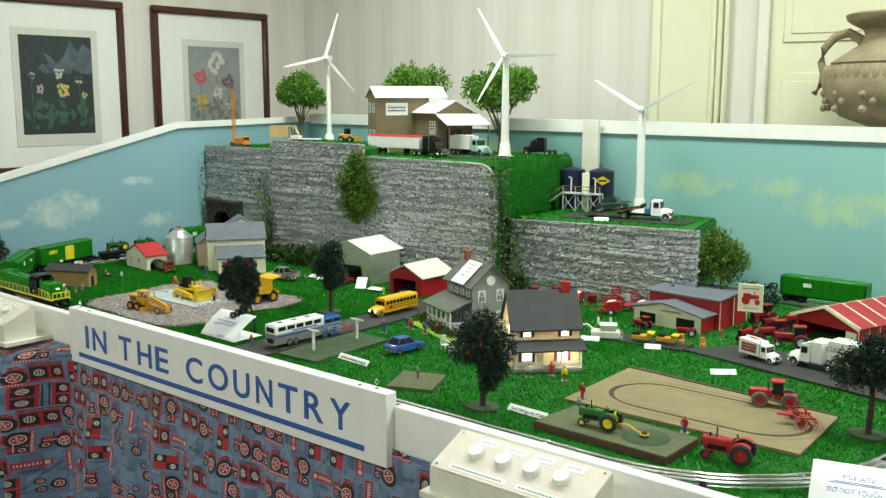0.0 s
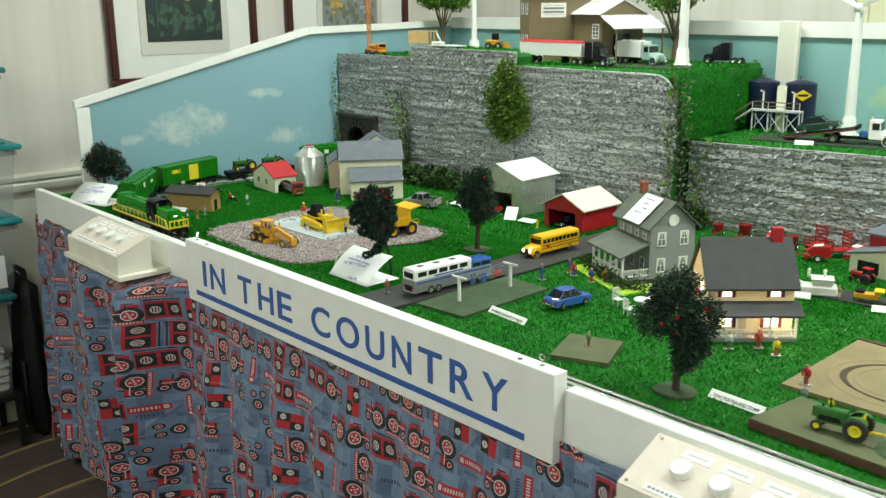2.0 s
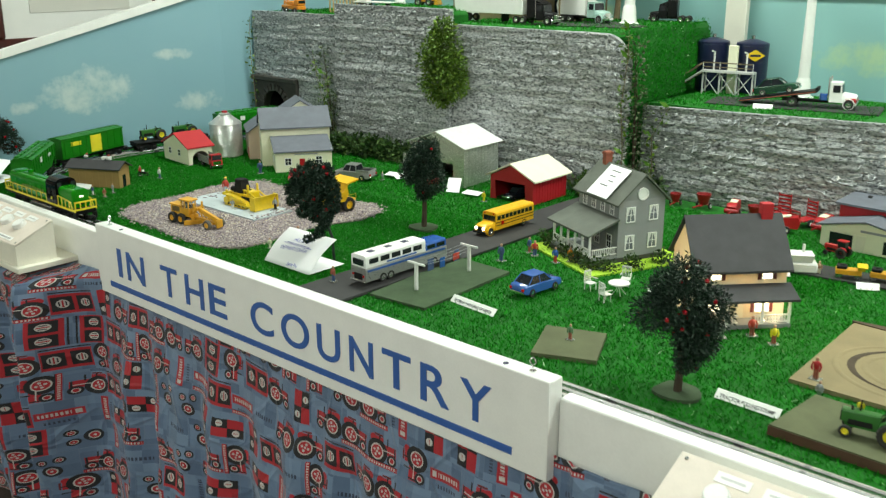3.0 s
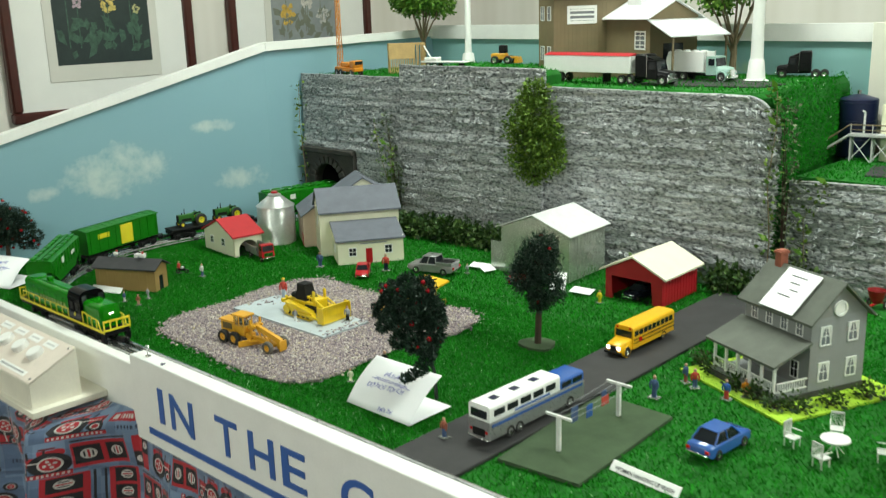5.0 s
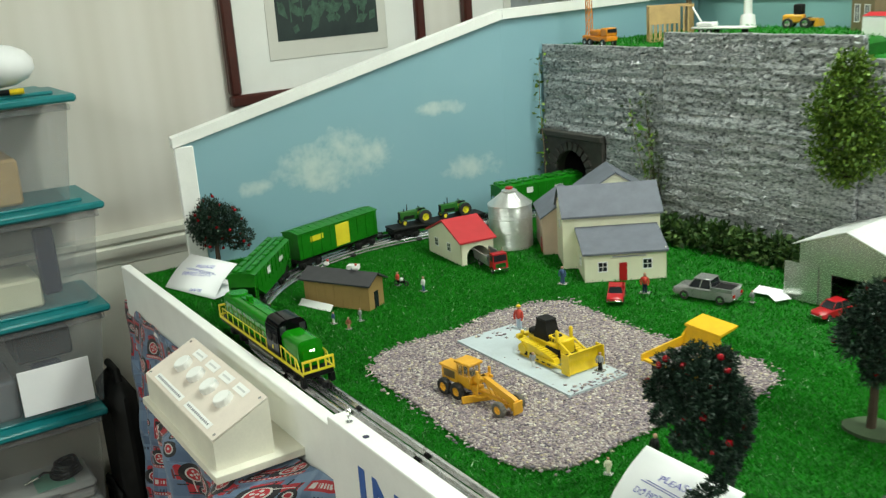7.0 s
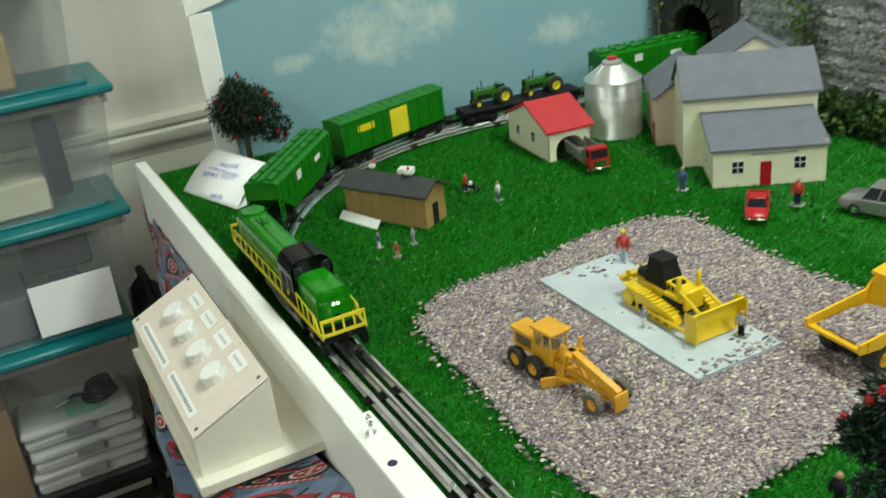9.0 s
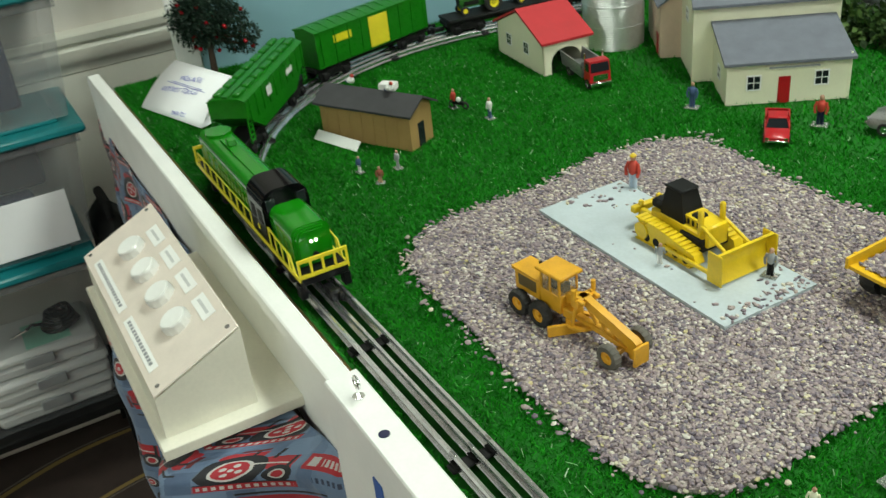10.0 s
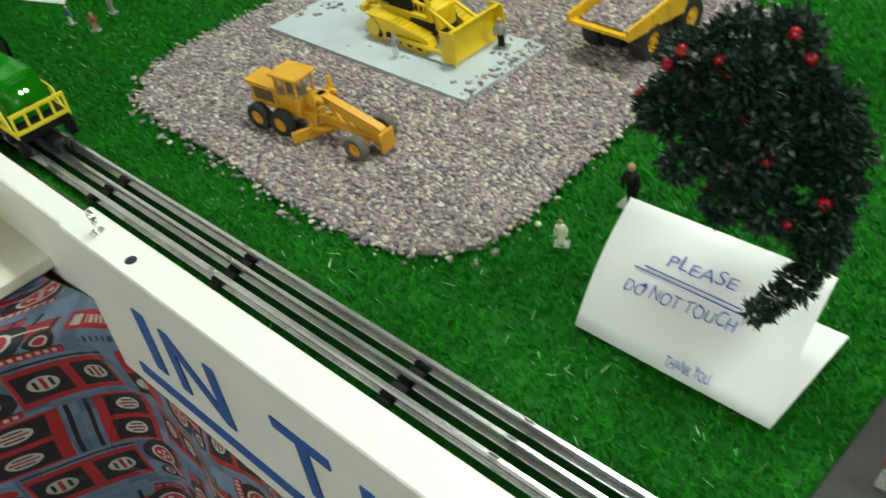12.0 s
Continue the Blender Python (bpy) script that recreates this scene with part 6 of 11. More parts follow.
def roof_gable(parent, x0, x1, y0, y1, eave, ridge, k, axis="x", over=0.006, thick=0.003, out=0.005, label=""):
    """Two thin roof slopes with a small overhang."""
    a0, a1 = (y0, y1) if axis == "x" else (x0, x1)
    b0, b1 = (x0 - out, x1 + out) if axis == "x" else (y0 - out, y1 + out)
    m = (a0 + a1) / 2
    drop = (ridge - eave) / (m - a0) * over
    for e, s in ((a0 - over, 1), (a1 + over, -1)):
        poly = [(e, eave - drop + 0.0008), (m, ridge + 0.0008), (m, ridge + thick + 0.0008), (e, eave - drop + thick + 0.0008)]
        part("roof_slope", Shape().prism(poly, b0, b1, "x" if axis == "x" else "y"), k, parent, label)


def window(parent, at, w, h, frame_k=WHITE, pane_k=GLASS, cols=2, rows=2, proud=0.0012):
    """A framed window in the local x, z plane that faces -y."""
    t = max(0.0012, w * 0.09)
    f = Shape()
    for a in ((-w / 2, w / 2, 0, t), (-w / 2, w / 2, h - t, h), (-w / 2, -w / 2 + t, t, h - t), (w / 2 - t, w / 2, t, h - t)):
        f.box(a[0], a[1], -proud, 0.0, a[2], a[3])
    for i in range(1, cols):
        q = -w / 2 + w * i / cols
        f.box(q - t * 0.3, q + t * 0.3, -proud * 0.8, 0, t, h - t)
    for j in range(1, rows):
        q = h * j / rows
        f.box(-w / 2 + t, w / 2 - t, -proud * 0.8, 0, q - t * 0.3, q + t * 0.3)
    win = part("window", f, frame_k, parent, at=at)
    part("pane", Shape().box(-w / 2 + t, w / 2 - t, -proud * 0.45, -0.0002, t, h - t), pane_k, win)
    return win


def siding(parent, at, w, h, k, step=0.0045, name="siding"):
    """Lapped boards on a wall in the local x, z plane that faces -y."""
    sh = Shape()
    z = 0.0
    while z < h - 1e-4:
        t = min(step, h - z)
        sh.add([(-w / 2, -0.0012, z), (w / 2, -0.0012, z), (w / 2, -0.0003, z + t), (-w / 2, -0.0003, z + t), (-w / 2, 0, z), (w / 2, 0, z)], [(0, 1, 2, 3), (4, 5, 1, 0)])
        z += step
    return part(name, sh, k, parent, at=at, smooth=0)


# store with a lean-to in front and a wing behind
b = thing("store_building", -2.564, 1.917, G, 57, "pale yellow toy store with grey roofs and a red door", "building")
W = 0.0815
part("annex_shell", Shape().prism([(0, 0), (0.10, 0), (0.10, 0.086), (0, 0.060)], -W, W, "x"), BUFF, b)
part("annex_roof", Shape().prism([(-0.008, 0.0582), (0.099, 0.0864), (0.099, 0.0904), (-0.008, 0.0622)], -W - 0.005, W + 0.005, "x"), ROOF_GREY, b)
walls_gable(b, -W - 0.028, W + 0.012, 0.10, 0.215, 0.118, 0.163, BUFF)
roof_gable(b, -W - 0.028, W + 0.012, 0.10, 0.215, 0.118, 0.163, ROOF_GREY, over=0.010, thick=0.004)
walls_gable(b, -W - 0.060, -W + 0.06, 0.215, 0.36, 0.085, 0.125, PINKWALL, "y", "wing_shell")
roof_gable(b, -W - 0.060, -W + 0.06, 0.215, 0.36, 0.085, 0.125, ROOF_GREY, "y")
walls_gable(b, -0.05, W + 0.01, 0.215, 0.33, 0.13, 0.175, BUFF, "y", "rear_shell")
roof_gable(b, -0.05, W + 0.01, 0.215, 0.33, 0.13, 0.175, ROOF_GREY, "y")
window(b, pose(-0.045, 0, 0.020), 0.020, 0.022)
window(b, pose(0.045, 0, 0.022), 0.020, 0.022)
part("door", Shape().box(-0.012, 0.004, -0.0015, 0, 0.0, 0.038, 0.0004), RED, b, "red front door")
part("name_board", Shape().box(-0.03, 0.045, -0.002, 0, 0.048, 0.055, 0.0005), ROOF_CREAM, b)
part("name_print", Shape().box(-0.026, 0.041, -0.0024, -0.002, 0.050, 0.053), GREYBAR, b)
window(b, pose(-W, 0.05, 0.022, 0, 0, -90), 0.018, 0.020)
window(b, pose(-W - 0.028, 0.16, 0.075, 0, 0, -90), 0.018, 0.020)
part("side_door", Shape().box(-W - 0.0615, -W - 0.060, 0.235, 0.25, 0.0, 0.034), RED, b)
part("corner_board", Shape().box(-W - 0.030, -W - 0.026, 0.098, 0.102, 0, 0.117), BUFF, b)
part("corner_board", Shape().box(W - 0.001, W + 0.0015, -0.0015, 0.001, 0, 0.066), BUFF, b)

# garage with red roof
b = thing("garage_shed", -2.963, 1.744, G, -6, "cream toy garage with red roof and arched opening", "shed")
x0, x1, y0, y1 = -0.078, 0.080, 0.0, 0.082
n = 10
ar = [(0.041 + 0.027 * math.cos(math.pi * i / n), 0.018 + 0.022 * math.sin(math.pi * i / n)) for i in range(n + 1)]
sidep = [(y0, 0), (y0 + 0.014, 0)] + ar[::-1] + [(0.068, 0), (y1, 0), (y1, 0.052), (y0, 0.052)]
part("arched_wall", Shape().prism(sidep, x1 - 0.003, x1, "x"), BUFF, b)
part("rear_wall", Shape().box(x0, x0 + 0.003, y0, y1, 0, 0.052), BUFF, b)
m = (x0 + x1) / 2
for yy in (y0, y1 - 0.003):
    part("gable_wall", Shape().prism([(x0, 0), (x1, 0), (x1, 0.052), (m, 0.086), (x0, 0.052)], yy, yy + 0.003), BUFF, b)
part("floor_board", Shape().box(x0 + 0.003, x1 - 0.003, y0 + 0.003, y1 - 0.003, 0, 0.001), MATBLACK, b)
roof_gable(b, x0, x1, y0, y1, 0.052, 0.086, ROOF_RED, "y", over=0.006, thick=0.004, label="bright red roof slope")
window(b, pose(-0.036, 0, 0.022), 0.018, 0.020)
window(b, pose(0.024, 0, 0.022), 0.018, 0.020)

def silo(x, y, h, r, label):
    s = thing("grain_bin", x, y, G, 0, label, "grain bin", "grain bins")
    prof = [(r, 0.0)]
    z = 0.0
    while z < h - 0.001:
        prof += [(r + 0.0006, z + 0.0015), (r, z + 0.003)]
        z += 0.003
    part("wall", Shape().lathe(prof + [(r, h)], n=48), GALV, s)
    part("roof", Shape().lathe([(r + 0.002, h - 0.001), (r + 0.002, h + 0.001), (r * 0.36, h + 0.026), (r * 0.36, h + 0.031), (r * 0.22, h + 0.034), (0.001, h + 0.034)], n=48), GALV, s)
    part("cap", Shape().cyl((0, 0, h + 0.034), 0.009, 0.005, n=16), RED, s)
    for q in range(16):
        a = 2 * math.pi * q / 16
        part("roof_seam", Shape().tube([(r * math.cos(a), r * math.sin(a), h + 0.0012), (r * 0.37 * math.cos(a), r * 0.37 * math.sin(a), h + 0.0265)], 0.0006, 5), GALV, s)
    for zz in (h * 0.36, h * 0.70):
        part("wall_band", Shape().lathe([(r, zz), (r + 0.0012, zz + 0.0006), (r + 0.0012, zz + 0.0018), (r, zz + 0.0024)], n=48, ring=True), GALV, s)


silo(-2.937, 1.914, 0.101, 0.050, "corrugated galvanised grain bin with red cap")

# brown workshop
b = thing("workshop", -2.838, 1.405, G, 28, "tan toy workshop with a dark low roof", "building")
W = 0.077
sh = Shape().prism([(0.0, 0), (0.052, 0), (0.052, 0.054), (0.026, 0.068), (0.0, 0.054)], -W, W, "x")
part("wall_shell", sh, TANWALL, b)
for e, s in ((-0.008, 1), (0.060, -1)):
    part("roof_slope", Shape().prism([(e, 0.0505), (0.026, 0.0689), (0.026, 0.0719), (e, 0.0535)], -W - 0.006, W + 0.008, "x"), ROOF_DARK, b)
part("doorway", Shape().box(W, W + 0.0008, 0.018, 0.032, 0, 0.034), GLASS, b)
for q in range(8):
    px = -W + 0.01 + q * 0.0205
    part("wall_batten", Shape().box(px, px + 0.001, -0.0008, 0, 0, 0.053), TANWALL, b)

# galvanised machine shed
b = thing("machine_shed", -2.166, 2.062, G, 3, "shiny galvanised toy machine shed with open front", "shed")
x0, x1, y0, y1, ev, rg = -0.094, 0.094, 0.0, 0.155, 0.110, 0.145
for a in ((x0, x0 + 0.003), (x1 - 0.003, x1)):
    part("side_wall", Shape().box(a[0], a[1], y0, y1, 0, ev), SHEET, b)
m = 0.0
part("gable_wall", Shape().prism([(x0 + 0.003, 0), (x1 - 0.003, 0), (x1 - 0.003, ev), (m, rg), (x0 + 0.003, ev)], y1 - 0.003, y1), SHEET, b)
part("gable_wall", Shape().prism([(x0 + 0.003, 0.0), (-0.03, 0.0), (-0.03, 0.062), (0.055, 0.062), (0.055, 0), (x1 - 0.003, 0), (x1 - 0.003, ev), (m, rg), (x0 + 0.003, ev)], y0, y0 + 0.003), SHEET, b)
roof_gable(b, x0, x1, y0, y1, ev, rg, paint("white_sheet_roof", (0.80, 0.81, 0.80), 0.35, 0.25, vary=0.08, scale=50), "y", over=0.010, thick=0.002, out=0.010)
part("sliding_door", Shape().box(x0 - 0.028, x0 + 0.04, -0.004, -0.002, 0.001, 0.072), SHEET, b)
part("floor_board", Shape().box(x0 + 0.003, x1 - 0.003, 0.003, y1 - 0.003, 0, 0.001), MATBLACK, b)
for q in range(11):
    yy = y0 + 0.006 + q * 0.0140
    part("wall_rib", Shape().box(x1, x1 + 0.0007, yy, yy + 0.002, 0, ev - 0.002), SHEET, b)

# red covered garage with cream roof
b = thing("covered_garage", -1.889, 2.035, G, 1, "red toy covered garage with cream gabled roof", "shed")
x0, x1, y0, y1, ev, rg = -0.064, 0.071, 0.0, 0.15, 0.064, 0.096
for a in ((x0, x0 + 0.004), (x1 - 0.004, x1)):
    part("side_wall", Shape().box(a[0], a[1], y0, y1, 0, ev), BARN_RED, b)
m = (x0 + x1) / 2
part("gable_wall", Shape().prism([(x0 + 0.004, 0), (x1 - 0.004, 0), (x1 - 0.004, ev), (m, rg), (x0 + 0.004, ev)], y1 - 0.004, y1), BARN_RED, b)
part("gable_wall", Shape().prism([(x0 + 0.004, 0), (x0 + 0.018, 0), (x0 + 0.014, 0.050), (x1 - 0.026, 0.050), (x1 - 0.022, 0), (x1 - 0.004, 0), (x1 - 0.004, ev), (m, rg), (x0 + 0.004, ev)], y0, y0 + 0.004), BARN_RED, b)
roof_gable(b, x0, x1, y0, y1, ev, rg, ROOF_CREAM, "y", over=0.012, thick=0.004, out=0.008, label="cream roof slope")
part("floor_board", Shape().box(x0 + 0.004, x1 - 0.004, 0.004, y1 - 0.004, 0, 0.001), MATBLACK, b)
for q in range(12):
    yy = 0.004 + q * 0.0122
    part("wall_batten", Shape().box(x1, x1 + 0.0006, yy, yy + 0.001, 0, ev - 0.001), BARN_RED, b)

# grey farmhouse with porch
b = thing("grey_farmhouse", -1.383, 1.823, G, 66, "grey two-storey toy farmhouse with porch and curtained windows", "house")
W, D = 0.056, 0.150
walls_gable(b, -W, W, 0.0, D, 0.130, 0.180, GREYWALL, "y")
roof_gable(b, -W, W, 0.0, D, 0.130, 0.180, ROOF_OLIVE, "y", over=0.010, thick=0.004, out=0.010)
siding(b, pose(0, -0.0002, 0.0), 2 * W, 0.13, GREYWALL)
for wx in (-0.028, 0.028):
    for wz in (0.026, 0.085):
        wn = window(b, pose(wx, -0.0012, wz), 0.022, 0.032, WHITE, PANEGREY, 2, 2, 0.002)
        cur = Shape()
        for s in (-1, 1):
            cur.add([(s * 0.010, -0.0011, 0.030), (s * 0.002, -0.0011, 0.030), (s * 0.007, -0.0011, 0.016), (s * 0.009, -0.0011, 0.004), (s * 0.0105, -0.0011, 0.004)], [(0, 1, 2, 3, 4)])
        part("curtain", cur, FIGWHITE, wn, smooth=0)
part("round_window", Shape().lathe([(0.0095, -0.003), (0.013, -0.003), (0.013, 0.0), (0.0095, 0.0)], (0, 0, 0.142), "y", 20, ring=True), WHITE, b)
part("round_pane", Shape().cyl((0, -0.0016, 0.142), 0.0095, 0.0012, "y", 20), WHITE, b)
part("foundation", Shape().box(-W - 0.07, W + 0.001, -0.003, D + 0.002, 0, 0.012), paint("foundation_dark", (0.05, 0.05, 0.045), 0.8), b)
part("porch_floor", Shape().box(-W - 0.066, -W - 0.0005, 0.0, D, 0.012, 0.017), GREYWALL, b)
part("porch_roof", Shape().prism([(-W - 0.075, 0.064), (-W - 0.0005, 0.092), (-W - 0.0005, 0.096), (-W - 0.075, 0.068)], -0.006, D + 0.006), ROOF_OLIVE, b)
for q in range(6):
    yy = 0.004 + q * (D - 0.010) / 5
    part("porch_post", Shape().box(-W - 0.064, -W - 0.060, yy, yy + 0.004, 0.017, 0.066), WHITE, b)
rl = Shape().box(-W - 0.063, -W - 0.061, 0.006, D - 0.006, 0.034, 0.036).box(-W - 0.063, -W - 0.061, 0.006, D - 0.006, 0.020, 0.022)
for q in range(29):
    rl.box(-W - 0.0626, -W - 0.0614, 0.008 + q * 0.0047, 0.0092 + q * 0.0047, 0.022, 0.034)
part("porch_railing", rl, WHITE, b)
rl = Shape().box(-W - 0.06, -W, 0.001, 0.003, 0.034, 0.036).box(-W - 0.06, -W, 0.001, 0.003, 0.020, 0.022)
for q in range(12):
    rl.box(-W - 0.058 + q * 0.0047, -W - 0.0568 + q * 0.0047, 0.0014, 0.0026, 0.022, 0.034)
part("porch_railing", rl, WHITE, b)
for q in range(4):
    window(b, pose(-W, 0.024 + q * 0.034, 0.098, 0, 0, -90), 0.015, 0.024, WHITE, PANEGREY)
for q in range(3):
    window(b, pose(-W, 0.030 + q * 0.044, 0.026, 0, 0, -90), 0.018, 0.030, WHITE, GLASS)
ch = part("chimney", Shape().box(-0.008, 0.008, D * 0.84, D * 0.84 + 0.014, 0.165, 0.206, 0.0006), BRICK, b)
part("chimney_cap", Shape().box(-0.0095, 0.0095, D * 0.84 - 0.0015, D * 0.84 + 0.0155, 0.200, 0.204), BRICK, ch)
note = Shape().prism([(0, 0), (0.080, 0), (0.080, 0.001), (0, 0.001)], 0, 0.074)
single("roof_note", note, PAPER, "white handwritten note lying on the grey farmhouse roof", "note", at=pose(-1.383, 1.823, G, 0, 0, 66) @ pose(-0.066, 0.075, 0.1226, 0, -41.8, 0) @ pose(0.004, -0.044, 0.0066))
lines = Shape()
for q in range(4):
    lines.box(0.066 - q * 0.013, 0.0680 - q * 0.013, 0.022 + 0.006 * (q % 2), 0.056 - 0.008 * (q % 3), 0.0, 0.0003)
single("note_writing", lines, DARKBAR, "faint handwriting on the roof note", "writing", at=pose(-1.383, 1.823, G, 0, 0, 66) @ pose(-0.066, 0.075, 0.1226, 0, -41.8, 0) @ pose(0.004, -0.044, 0.0078))
yard = Shape().box(-0.155, 0.09, -0.055, 0.19, 0.0, 0.004)
single("yard_board", yard, LIME, "lime green edged lawn board under the farmhouse", "board", at=pose(-1.383, 1.823, G - 0.001, 0, 0, 66))

# cream lit house: thin plastic walls that let the lamp inside show through
LITWALL, lt, lb = blank("thin_cream_plastic")
link(lt, mixed(lt, noise_of(lt, 20, 3), (0.70, 0.67, 0.50), (0.78, 0.75, 0.58)), lb.inputs["Base Color"])
lb.inputs["Roughness"].default_value = 0.55
thin = lt.nodes.new("ShaderNodeBsdfTranslucent")
thin.inputs[0].default_value = (0.85, 0.66, 0.42, 1)
both = lt.nodes.new("ShaderNodeMixShader")
both.inputs[0].default_value = 0.22
lt.links.new(lb.outputs[0], both.inputs[1])
lt.links.new(thin.outputs[0], both.inputs[2])
lt.links.new(both.outputs[0], lt.nodes["Material Output"].inputs["Surface"])
b = thing("cream_house", -1.050, 1.608, G, 47, "cream two-storey toy house with dark roof, lit from inside", "house")
W, D = 0.080, 0.115
PORCH = 0.034
walls_gable(b, -W, W, PORCH, PORCH + D, 0.105, 0.173, LITWALL, name="house_shell")
roof_gable(b, -W, W, PORCH, PORCH + D, 0.105, 0.173, ROOF_DARK, over=0.012, thick=0.004, out=0.007)
siding(b, pose(0, PORCH - 0.0002, 0.060), 2 * W, 0.046, LITWALL)
siding(b, pose(0, PORCH - 0.0002, 0.008), 2 * W, 0.040, LITWALL)
part("porch_floor", Shape().box(-W, W, 0.0, PORCH - 0.0005, 0, 0.008, 0.0006), GREYWALL, b)
part("porch_roof", Shape().prism([(-0.010, 0.050), (PORCH - 0.0005, 0.066), (PORCH - 0.0005, 0.070), (-0.010, 0.054)], -W - 0.008, W + 0.008, "x"), ROOF_DARK, b)
for px in (-W + 0.003, -0.03, 0.03, W - 0.003):
    part("porch_post", Shape().box(px - 0.002, px + 0.002, 0.002, 0.006, 0.008, 0.052), WHITE, b)
for lo, hi in ((-W, -0.012), (0.016, W)):
    rl = Shape().box(lo, hi, 0.003, 0.005, 0.022, 0.024).box(lo, hi, 0.003, 0.005, 0.010, 0.0115)
    px = lo + 0.002
    while px < hi - 0.002:
        rl.box(px, px + 0.0014, 0.0034, 0.0046, 0.0115, 0.022)
        px += 0.0047
    part("porch_railing", rl, WHITE, b)
for wx, wz in ((-0.045, 0.077), (0.045, 0.077), (0.040, 0.018), (-0.045, 0.018)):
    w = window(b, pose(wx, PORCH - 0.0012, wz), 0.020 if wz > 0.05 else 0.026, 0.022 if wz > 0.05 else 0.024, WHITE, WINDOWLIT, 2, 2, 0.0018)
    hw = 0.0105 if wz > 0.05 else 0.0135
    for s in (-1, 1):
        part("shutter", Shape().box(s * (hw + 0.003) - 0.003, s * (hw + 0.003) + 0.003, -0.0016, 0, 0.0, 0.023), paint("maroon_shutter", (0.10, 0.02, 0.018), 0.6), w)
part("door", Shape().box(-0.006, 0.008, PORCH - 0.0022, PORCH - 0.001, 0.008, 0.042), BUFF, b)
for zz in (0.022, 0.076):
    window(b, pose(-W, PORCH + 0.04, zz, 0, 0, -90), 0.018, 0.022, WHITE, WINDOWLIT)
    window(b, pose(-W, PORCH + 0.09, zz, 0, 0, -90), 0.018, 0.022, WHITE, GLASS)
part("chimney", Shape().box(0.048, 0.068, PORCH + D / 2 - 0.008, PORCH + D / 2 + 0.008, 0.165, 0.196, 0.0006), BARN_RED, b, "red chimney")
lampw = bpy.data.lights.new("house_lamp", "POINT")
lampw.energy, lampw.color, lampw.shadow_soft_size = 0.22, (1.0, 0.72, 0.42), 0.004
new("house_lamp", lampw).matrix_basis = pose(-1.050, 1.608, G, 0, 0, 47) @ pose(0.045, 0.018, 0.046)
inner = bpy.data.lights.new("room_lamp", "POINT")
inner.energy, inner.color, inner.shadow_soft_size = 0.9, (1.0, 0.74, 0.45), 0.006
new("room_lamp", inner).matrix_basis = pose(-1.050, 1.608, G, 0, 0, 47) @ pose(0.035, 0.075, 0.070)
part("porch_lamp", Shape().cyl((0.045, 0.018, 0.051), 0.003, 0.004, n=10), WINDOWLIT, b, "small lit porch lamp")

# tractor dealership
b = thing("dealership", -1.044, 2.180, G, -4, "red toy tractor dealership with cream showroom and grey roofs", "building")
W = 0.105
part("showroom_shell", Shape().prism([(-W, 0), (W, 0), (W, 0.045), (-0.01, 0.066), (-W, 0.045)], 0.0, 0.07), BUFF, b)
part("showroom_side", Shape().prism([(0, 0), (0.07, 0), (0.07, 0.044), (0, 0.044)], W, W + 0.001, "x"), BARN_RED, b)
for e, s in ((-W - 0.010, 1), (W + 0.010, -1)):
    part("showroom_roof", Shape().prism([(e, 0.0435), (-0.01, 0.0668), (-0.01, 0.0703), (e, 0.0470)], -0.008, 0.0718), ROOF_GREY, b)
for a, c in ((-0.085, -0.035), (0.030, 0.085)):
    part("showroom_opening", Shape().box(a, c, -0.001, 0.0, 0.006, 0.034), GLASS, b)
    part("opening_trim", Shape().box(a - 0.003, c + 0.003, -0.002, 0.0, 0.034, 0.037), ROOF_CREAM, b)
part("showroom_door", Shape().box(-0.028, -0.008, -0.0012, 0, 0, 0.036), ROOF_CREAM, b)
part("sign_print", Shape().box(-0.02, 0.045, -0.0012, 0.0, 0.044, 0.049), GREYBAR, b)
part("hall_shell", Shape().box(-W + 0.005, W + 0.014, 0.072, 0.235, 0.0, 0.080), BARN_RED, b)
part("hall_roof", Shape().prism([(0.060, 0.0805), (0.150, 0.0865), (0.245, 0.0825), (0.245, 0.0870), (0.150, 0.0910), (0.060, 0.0850)], -W - 0.002, W + 0.022, "x"), ROOF_GREY, b)
for q in range(3):
    part("roof_vent", Shape().cyl((-0.06 + q * 0.06, 0.13 + 0.03 * q, 0.0885), 0.005, 0.006, n=12), ROOF_DARK, b)
for px in (W + 0.014,):
    for yy in (0.076, 0.154, 0.231):
        part("corner_trim", Shape().box(px, px + 0.0012, yy - 0.002, yy + 0.002, 0, 0.079), ROOF_CREAM, b)

# red barn with cream trim
b = thing("red_barn", -0.650, 2.290, G, -20, "red toy barn with cream trim and ribbed red roof", "barn")
W, D, ev, rg = 0.094, 0.30, 0.062, 0.096
for a in ((-0.0, D),):
    part("side_wall", Shape().box(-W, -W + 0.004, 0, D, 0, ev), BARN_RED, b)
    part("side_wall", Shape().box(W - 0.004, W, 0, D, 0, ev), BARN_RED, b)
part("rear_wall", Shape().prism([(-W + 0.004, 0), (W - 0.004, 0), (W - 0.004, ev), (0, rg), (-W + 0.004, ev)], D - 0.004, D), BARN_RED, b)
part("front_gable", Shape().prism([(-W + 0.004, 0.046), (W - 0.034, 0.046), (W - 0.034, 0.0), (W - 0.004, 0), (W - 0.004, ev), (0, rg), (-W + 0.004, ev)], 0, 0.004), BARN_RED, b)
part("door_panel", Shape().box(W - 0.034, W - 0.004, -0.002, 0, 0.0, 0.046), BUFF, b)
roof_gable(b, -W, W, 0, D, ev, rg, BARN_ROOF, "y", over=0.012, thick=0.003, out=0.012)
